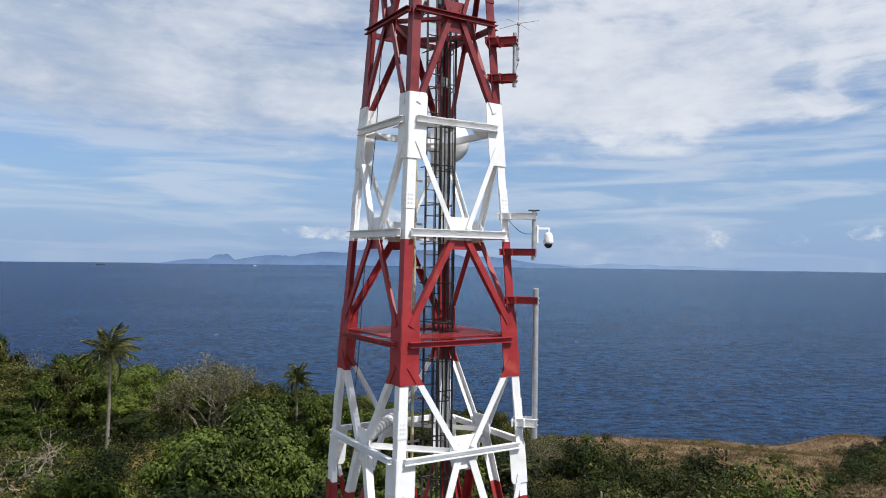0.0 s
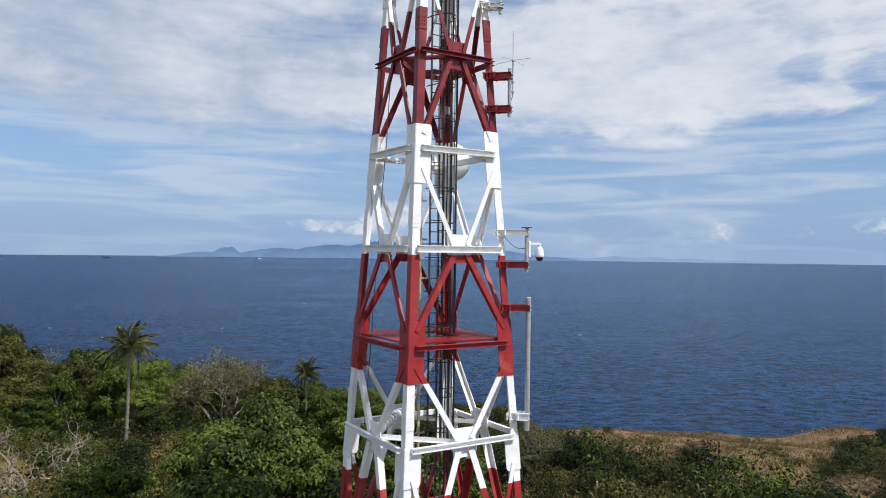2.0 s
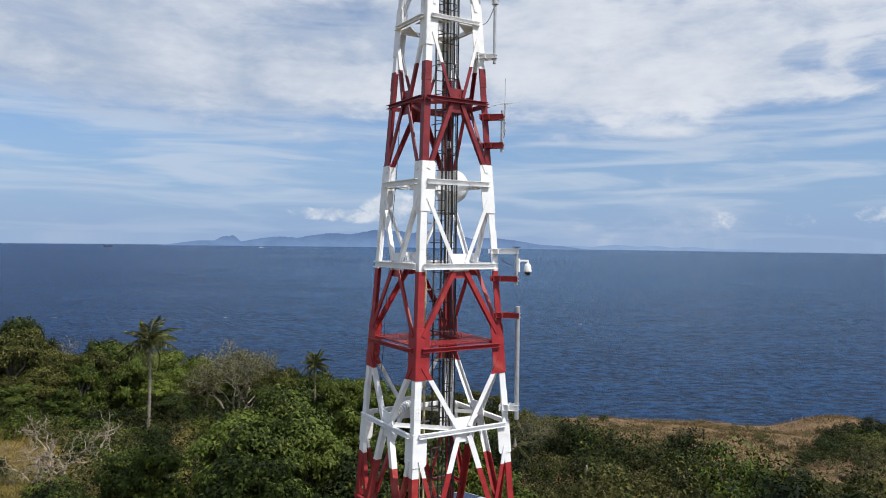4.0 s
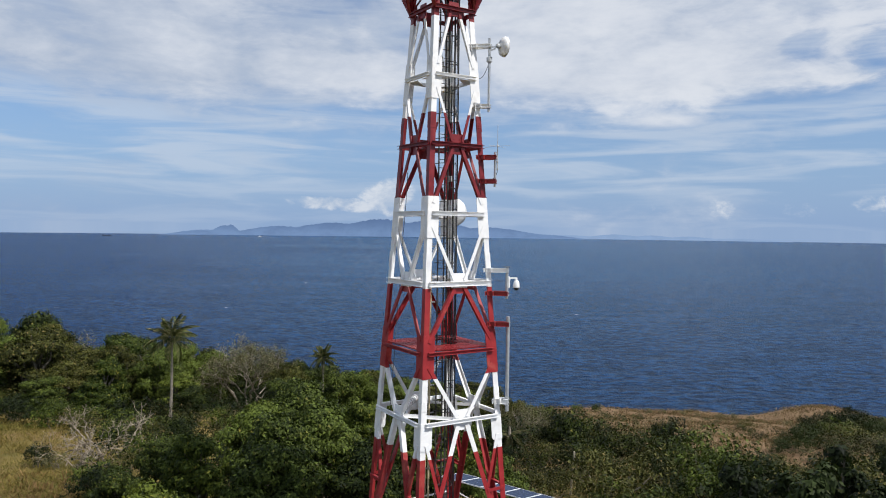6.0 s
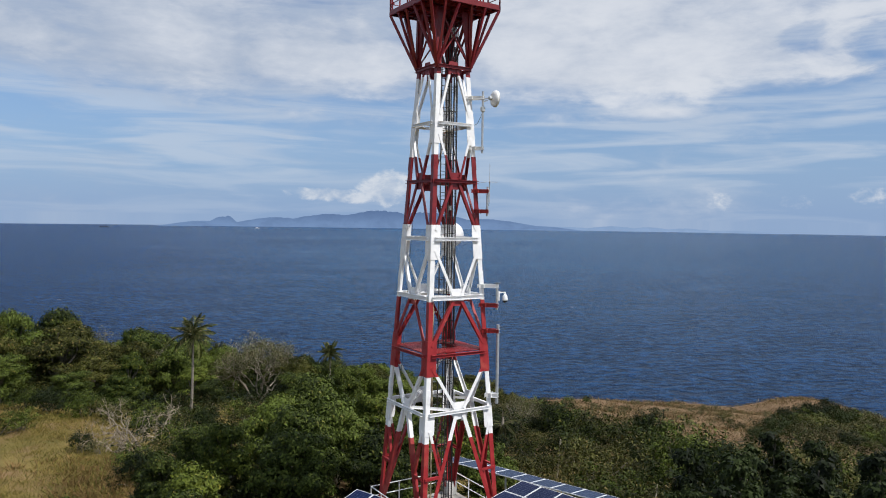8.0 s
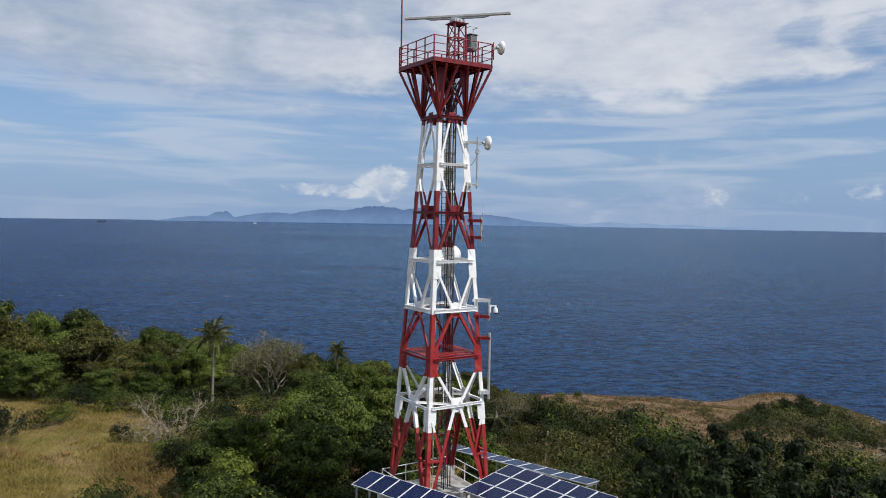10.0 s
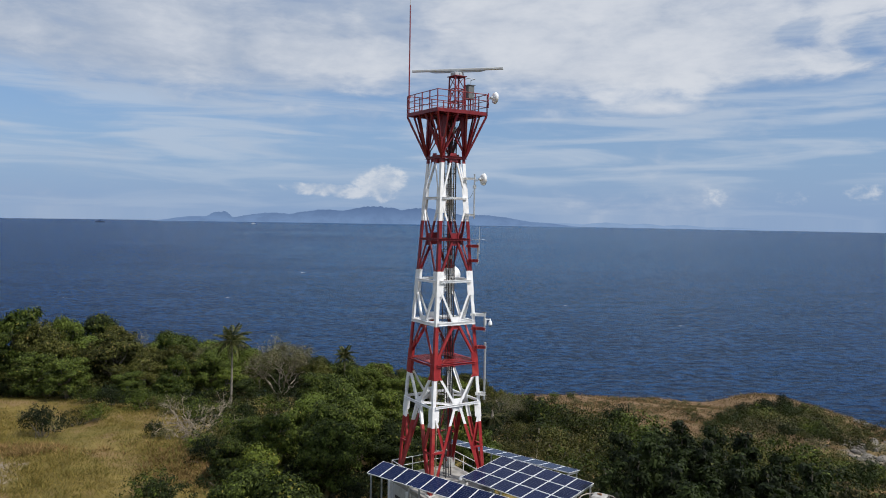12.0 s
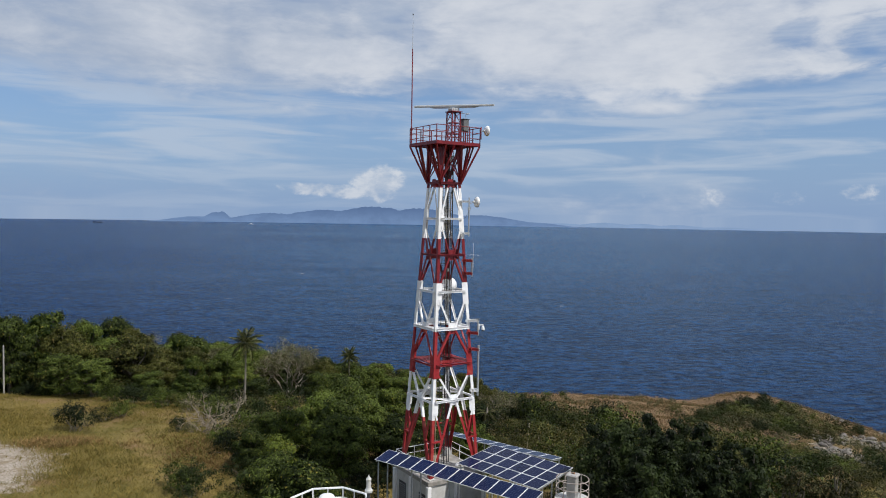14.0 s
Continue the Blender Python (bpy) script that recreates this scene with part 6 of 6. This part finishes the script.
while tries < 16000 and len(spots) < n_trees + 520:
    tries += 1
    x, y = rnd.uniform(2, 92), rnd.uniform(14, 94)
    if x > 38 + (y - 16) * 0.7 or not free(x, y, 2.5):
        continue
    edge = heath_edge(x)
    if x > 48 and (y > 62 or rnd.random() < 0.8):
        continue
    crest = y > edge
    if crest and (y > 82 and x > 40 or rnd.random() < 0.5) and rnd.random() < 0.85 or crest and rnd.random() < (0.93 if x < 58 else 0.85):
        continue
    if ((x - 41.0) / 3.2) ** 2 + ((y - 43.5) / 6.0) ** 2 < 1 or ((x - 50.5) / 8.5) ** 2 + ((y - 54.5) / 4.4) ** 2 < 1:
        continue
    k = rnd.choice(("s_dark", "s_green", "s_olive", "s_olive", "s_green" if x < 18 else "s_olive", "s_olive" if x < 22 else "s_dry", "s_dry" if y > 30 else "s_green", "s_olive" if x < 30 else "s_dry", "s_olive") if not crest else ("s_olive", "s_dry", "s_dry"))
    s = rnd.uniform(0.7, 1.9) * (0.42 if crest else np.interp(edge - y, [0, 6, 22], [0.55, 0.9, 1.2]))
    if x > 27 and y < 52:
        s *= 0.55
    if y < 44 and x < 34:
        put(k, x, y, s, 0.35 + 0.35 * s, rnd.uniform(0.75, 1.15))
    else:
        spots.append((x, y, 0.35 + 0.35 * s))
        far_scrub[k].append(pose(x, y, at_ground(x, y) - 0.05, 0, 0, rnd.uniform(0, 360)) @ Matrix.Diagonal((s, s, s * rnd.uniform(0.75, 1.15), 1)))
for k, places in far_scrub.items():
    src = crown_of(k)
    v = np.array([p.co for p in src.vertices])
    for i in range(4):
        co = np.concatenate([v @ np.array(m.to_3x3()).T + np.array(m.translation) for m in places[i::4]])
        tagged(new("far_scrub", raw_mesh("far_scrub", co, quads_for(co, 3), src.materials[0])), FAR_LABELS[k], "scrub", kind="stuff")
for x, y, s in ((22.0, 40.0, 0.55), (27.5, 44.0, 0.5), (31.0, 33.0, 0.6), (36.0, 45.0, 0.55), (41.0, 52.0, 0.6), (15.0, 44.0, 0.5), (46.0, 60.0, 0.55), (25.0, 28.0, 0.55)):
    put("dead", x, y, s, 0.6)


# ---- palms ----
def frond_mesh(seed, length, droop, mat):
    rng = np.random.default_rng(seed)
    n = 24
    t = np.linspace(0, 1, n + 1)
    spine = np.stack([length * t * (1 - 0.18 * droop * t), np.zeros(n + 1), length * (0.22 * t - droop * 0.75 * t ** 2)], -1)
    co = []
    for i in range(n):
        a, b = spine[i], spine[i + 1]
        w = 0.022 * (1 - 0.8 * t[i])
        co += [a + [0, -w, 0], a + [0, w, 0], b + [0, w * 0.9, 0], b + [0, -w * 0.9, 0]]
    for i in range(3, n + 1):
        L = length * 0.27 * math.sin(math.pi * (0.12 + 0.82 * t[i])) ** 0.7
        for s in (-1, 1):
            for q in range(2):
                p = spine[i] - (spine[i] - spine[i - 1]) * 0.5 * q
                d = np.array([0.55 + rng.normal(0, 0.07), s * 0.75, -0.55 - 0.25 * droop + rng.normal(0, 0.10)])
                d /= np.linalg.norm(d)
                e = np.array([0.027, 0, 0.0])
                tip = p + d * L + np.array([0, 0, -0.12 * L])
                co += [p - e * 0.6, p + d * L * 0.5 - e, tip, p + d * L * 0.5 + e]
    return raw_mesh("frond", np.array(co), quads_for(np.array(co)), mat)


def palm(x, y, z_crown, label, seed, count, length, mat, r=0.15, droopy=0.0):
    rng = random.Random(seed)
    g = at_ground(x, y)
    ob = root("palm_tree", pose(x, y, g), label, "palm")
    h = z_crown - g
    segs = []
    pts = [np.array([0.10 * math.sin(2.2 * f) * h / 8, 0.15 * math.sin(1.5 * f), h * f - 0.3 * (f == 0)]) for f in [i / 14 for i in range(15)]]
    for i in range(14):
        segs.append((pts[i], pts[i + 1], r * (1.25 - 0.55 * i / 14) + 0.012, r * (1.25 - 0.55 * (i + 1) / 14)))
    tr = new("trunk", limb_mesh("trunk", segs, PALM_BARK, 9))
    tr.parent = ob
    top = Vector(pts[-1])
    meshes = [frond_mesh(seed + k, length * f, dr + droopy, mat) for k, (f, dr) in enumerate(((1.0, 0.55), (0.95, 0.8), (1.05, 1.05), (0.8, 0.3)))]
    for k in range(count):
        f = new("frond", meshes[3] if k % 5 == 4 else meshes[k % 3])
        f.parent = ob
        lift = -82 + 125 * (k / count) ** 1.1 + 60 * droopy
        f.matrix_basis = Matrix.Translation(top) @ pose(0, 0, 0, 0, lift * (0.9 if k % 2 else 1.0), 137.5 * k + rng.uniform(-10, 10)) @ pose(0, 0, 0, rng.uniform(-25, 25))
    for k in range(7):
        a = 2 * math.pi * k / 7
        part("coconut", lathe(bmesh.new(), top + Vector((0.16 * math.cos(a), 0.16 * math.sin(a), -0.28 - 0.08 * (k % 2))), (0, 0, 1), [(0, 0.02), (0.05, 0.08), (0.12, 0.10), (0.20, 0.06), (0.23, 0.01)], 8), LEAF_PALM if not droopy else PALE_BARK, ob)
    part("crown_shaft", lathe(bmesh.new(), top + Vector((0, 0, -0.25)), (0, 0, 1), [(0, r * 0.75), (0.3, r * 1.1), (0.7, r * 0.7), (0.95, 0.03)], 10), LEAF_PALM if not droopy else PALE_BARK, ob)
    return ob


palm(-21.35, 47.0, 38.8, "tall coconut palm with a slim grey trunk above the wood", 51, 30, 2.1, LEAF_PALM, 0.10)
palm(-11.4, 57.6, 35.5, "smaller coconut palm rising out of the wood", 61, 24, 1.5, LEAF_PALM, 0.09)
palm(4.95, 47.2, 31.5, "withered palm with drooping grey fronds", 71, 16, 1.5, LEAF_DRY, 0.12, 0.55)


# ---- posts ----
def post(x, y, h, r, lean, label, mat):
    ob = root("wooden_post", pose(x, y, at_ground(x, y) - 0.15, lean, lean * 0.7, 0), label, "post")
    part("shaft", tube(bmesh.new(), (0, 0, 0), (0, 0, h), r, 8, r * 0.8), mat, ob)
    part("top_collar", tube(bmesh.new(), (0, 0, h), (0, 0, h + 0.04), r * 0.7, 8), mat, ob)
    part("foot_collar", tube(bmesh.new(), (0, 0, 0.1), (0, 0, 0.3), r * 1.15, 8), mat, ob)


post(8.3, 39.0, 3.1, 0.075, 5, "leaning weathered wooden post in the scrub", WOOD)
post(-50.8, 53.0, 6.0, 0.10, 0, "pale concrete utility post at the wood's edge", RAWCON)


# ---- grass and undergrowth ----
def tussocks(rng, x0, x1, y0, y1, clumps, per):
    """Blades in tufts: places, and the ways in which they lean."""
    m = rng.integers(per // 2, per * 3 // 2, clumps)
    c = np.stack([rng.uniform(x0, x1, clumps), rng.uniform(y0, y1, clumps)], -1)
    off = rng.normal(0, 0.26, (m.sum(), 2))
    p = np.repeat(c, m, 0) + off
    return p[:, 0], p[:, 1], off * 1.9, np.repeat(rng.uniform(0.65, 1.4, clumps), m)


def blades(rng, x, y, h, w, lean=0.35, way=None):
    n = len(x)
    z = ground_z(x, y) - 0.03
    a = rng.uniform(0, 2 * np.pi, n)
    side = np.stack([np.cos(a), np.sin(a), np.zeros(n)], -1) * (w / 2)[:, None]
    tip = np.stack([rng.normal(0, lean, n), rng.normal(0, lean, n), np.ones(n)], -1)
    if way is not None:
        tip[:, :2] += way
    tip *= h[:, None]
    p = np.stack([x, y, z], -1)
    mid = p + tip * 0.55
    tip[:, 2] *= 0.92
    return np.stack([p, mid - side, p + tip, mid + side], 1).reshape(-1, 3)


rng = np.random.default_rng(8)
gx, gy, way, big = tussocks(rng, -72, -12, 8, 58, 30000, 13)
n = len(gx)
keep = (gy < meadow_edge(gx) + 2.0)
bare = ((gx + 39.0) / 10.2) ** 2 + ((gy - 20.0) / 8.2) ** 2 + rng.normal(0, 0.25, n) < 0.9
keep &= ~bare
patch = wave(gx, gy, 0.35) + rng.normal(0, 0.5, n)
keep &= patch > -1.0
gx, gy, way, big = gx[keep], gy[keep], way[keep], big[keep]
tall = np.clip(big * (0.21 + 0.07 * wave(gx, gy, 0.22) + rng.normal(0, 0.06, len(gx))), 0.08, 0.6)
co = blades(rng, gx, gy, tall, tall * rng.uniform(0.07, 0.15, len(gx)), 0.45, way)
tagged(new("meadow_grass", raw_mesh("meadow_grass", co, quads_for(co), GRASS)), "dry yellow-green meadow grass", "grass", kind="stuff")
gx, gy, way, big = tussocks(rng, 2, 118, 38, 106, 19000, 12)
n = len(gx)
keep = (gy > heath_edge(gx) - rng.exponential(3, n)) & (ground_z(gx, gy) > 6)
gx, gy, way, big = gx[keep], gy[keep], way[keep], big[keep]
tall = np.clip(big * (0.34 + 0.10 * wave(gx, gy, 0.3) + rng.normal(0, 0.10, len(gx))), 0.12, 0.9)
co = blades(rng, gx, gy, tall * 0.85, tall * rng.uniform(0.07, 0.17, len(gx)), 0.5, way)
tagged(new("heath_grass", raw_mesh("heath_grass", co, quads_for(co), HEATH)), "dry brown grass on the headland's crest", "grass", kind="stuff")
# withered patches beside the bushes and round the bare ground
for cx, cy, rx, ry, count in ((-18.0, 24.6, 3.2, 3.2, 300), (-22.5, 28.2, 4.6, 2.2, 120), (-31.4, 28.0, 3.2, 2.0, 320)):
    gx, gy, way, big = tussocks(rng, cx - 1.3 * rx, cx + 1.3 * rx, cy - 1.3 * ry, cy + 1.3 * ry, count, 15)
    keep = ((gx - cx) / rx) ** 2 + ((gy - cy) / ry) ** 2 + rng.normal(0, 0.3, len(gx)) < 1
    co = blades(rng, gx[keep], gy[keep], 0.40 * big[keep], 0.05 * big[keep], 0.35, way[keep])
    tagged(new("brown_grass", raw_mesh("brown_grass", co, quads_for(co), BROWN_GRASS)), "patch of withered brown grass in the meadow", "grass", kind="stuff")


def undergrowth(name, label, seed, n_clump, x0, x1, y0, y1, keepf, mat, leaf, r, h, per):
    rng = np.random.default_rng(seed)
    x, y = rng.uniform(x0, x1, n_clump), rng.uniform(y0, y1, n_clump)
    k = keepf(x, y)
    x, y = x[k], y[k]
    c = np.stack([x, y, ground_z(x, y) + h * rng.uniform(0.15, 0.7, len(x))], -1)
    q = np.repeat(c, per, 0)
    q = q + rng.normal(0, 1, q.shape) * np.array([r, r, h * 0.28])
    q[:, 2] = np.maximum(q[:, 2], ground_z(q[:, 0], q[:, 1]) + 0.02)
    co = leaves(rng, q, leaf, 0.6, 0.5, None, 3)
    return tagged(new(name, raw_mesh(name, co, quads_for(co, 3), mat)), label, "undergrowth", kind="stuff")


in_wood = lambda x, y: (y > meadow_edge(x) + 0.5) & ~((np.abs(x - 1) < 5.5) & (np.abs(y - 15) < 6.5))
on_slope = lambda x, y: (x < 36 + (y - 14) * 0.5) & (y < heath_edge(x)) & ~((np.abs(x - 3) < 6.5) & (np.abs(y - 15) < 7.5)) & ~((np.abs(x - 6.2) < 1.6) & (np.abs(y - 4.1) < 1.6)) & ~((y > 18) & (y < 40) & (np.abs(x - 8.3 + (39.0 - y) * 0.16) < 1.3)) & ~((y > 22) & (y < 47.5) & (np.abs(x - 4.95 + (47.2 - y) * 0.09) < 1.2))
undergrowth("wood_undergrowth", "leafy green undergrowth between the trees", 41, 7500, -84, 4, 18, 90, in_wood, LEAF_D, 0.22, 0.45, 2.0, 16)
undergrowth("slope_undergrowth", "tangled olive scrub covering the slope", 42, 2600, 3, 90, 8, 80, on_slope, LEAF_S, 0.17, 0.40, 0.7, 15)
undergrowth("slope_brush", "dry brown brush among the scrub", 43, 2200, 3, 100, 20, 90, lambda x, y: x < 40 + y * 0.7, LEAF_DRY, 0.14, 0.35, 0.6, 14)

# pale stones where the slope breaks off
rng2 = random.Random(9)
for k in range(150):
    x, y = (rng2.uniform(62, 104), rng2.uniform(74, 97)) if k < 60 else (rng2.uniform(44, 58), rng2.uniform(51, 59)) if k < 125 else (rng2.gauss(42.0, 1.4), rng2.gauss(45.0, 2.4))
    bm = bmesh.new()
    bmesh.ops.create_icosphere(bm, subdivisions=2, radius=1.0)
    for v in bm.verts:
        v.co *= 1 + 0.35 * noise.noise(v.co * 1.3 + Vector((k * 3.1, 0, 0)))
    ob = new("rock", mesh_of("rock", bm, ROCK))
    s = rng2.uniform(0.16, 0.55)
    ob.matrix_basis = pose(x, y, at_ground(x, y) + 0.1 * s, rng2.uniform(0, 40), 0, rng2.uniform(0, 360)) @ Matrix.Diagonal((s * 1.4, s, s * 0.7, 1))
    tagged(ob, "pale grey weathered rock on the grassy slope", "rock", "rocks on the slope")


# ---- a ship far out ----
# the haze in front of the far ship is painted into this navy
HULL = surface("hazed_blue_hull", (0.030, 0.045, 0.075), (0.055, 0.075, 0.115), 0.2, 0.6, bump=0.05)


def ship():
    az, d = radians(-24.9), 3600
    ob = root("cargo_ship", pose(math.sin(az) * d, math.cos(az) * d - 15, 0, 0, 0, 8) @ Matrix.Scale(0.62, 4), "dark cargo ship far out at sea", "ship")
    bm = bmesh.new()
    outline = [(-32, -4.5), (24, -4.5), (33, 0), (24, 4.5), (-32, 4.5)]
    extrude(bm, outline, (0, 0, -1), (0, 0, 6.5), (1, 0, 0), (0, 1, 0))
    part("hull", bm, HULL, ob)
    bm = bmesh.new()
    slab(bm, -30, -4, 6.5, -21, 4, 12)
    part("deckhouse", bm, HULL, ob)
    bm = bmesh.new()
    slab(bm, -18, -3.6, 6.5, 20, 3.6, 8.6)
    part("hatch_cover", bm, HULL, ob)
    part("mast", tube(bmesh.new(), (-25, 0, 11), (-25, 0, 16), 0.5, 6), GREY, ob)


ship()


def boat():
    az, d = radians(-14.3), 3700
    ob = root("fishing_boat", pose(math.sin(az) * d, math.cos(az) * d - 15, 0, 0, 0, -12), "small pale boat far out at sea", "boat")
    bm = bmesh.new()
    extrude(bm, [(-11, -2.2), (8, -2.2), (12, 0), (8, 2.2), (-11, 2.2)], (0, 0, -0.6), (0, 0, 2.4), (1, 0, 0), (0, 1, 0))
    part("hull", bm, GREY, ob)
    bm = bmesh.new()
    slab(bm, -6, -1.6, 2.4, 2, 1.6, 5.0)
    part("cabin", bm, RADOME, ob)
    part("mast", tube(bmesh.new(), (3, 0, 2.4), (3, 0, 8.0), 0.2, 6), GREY, ob)


boat()
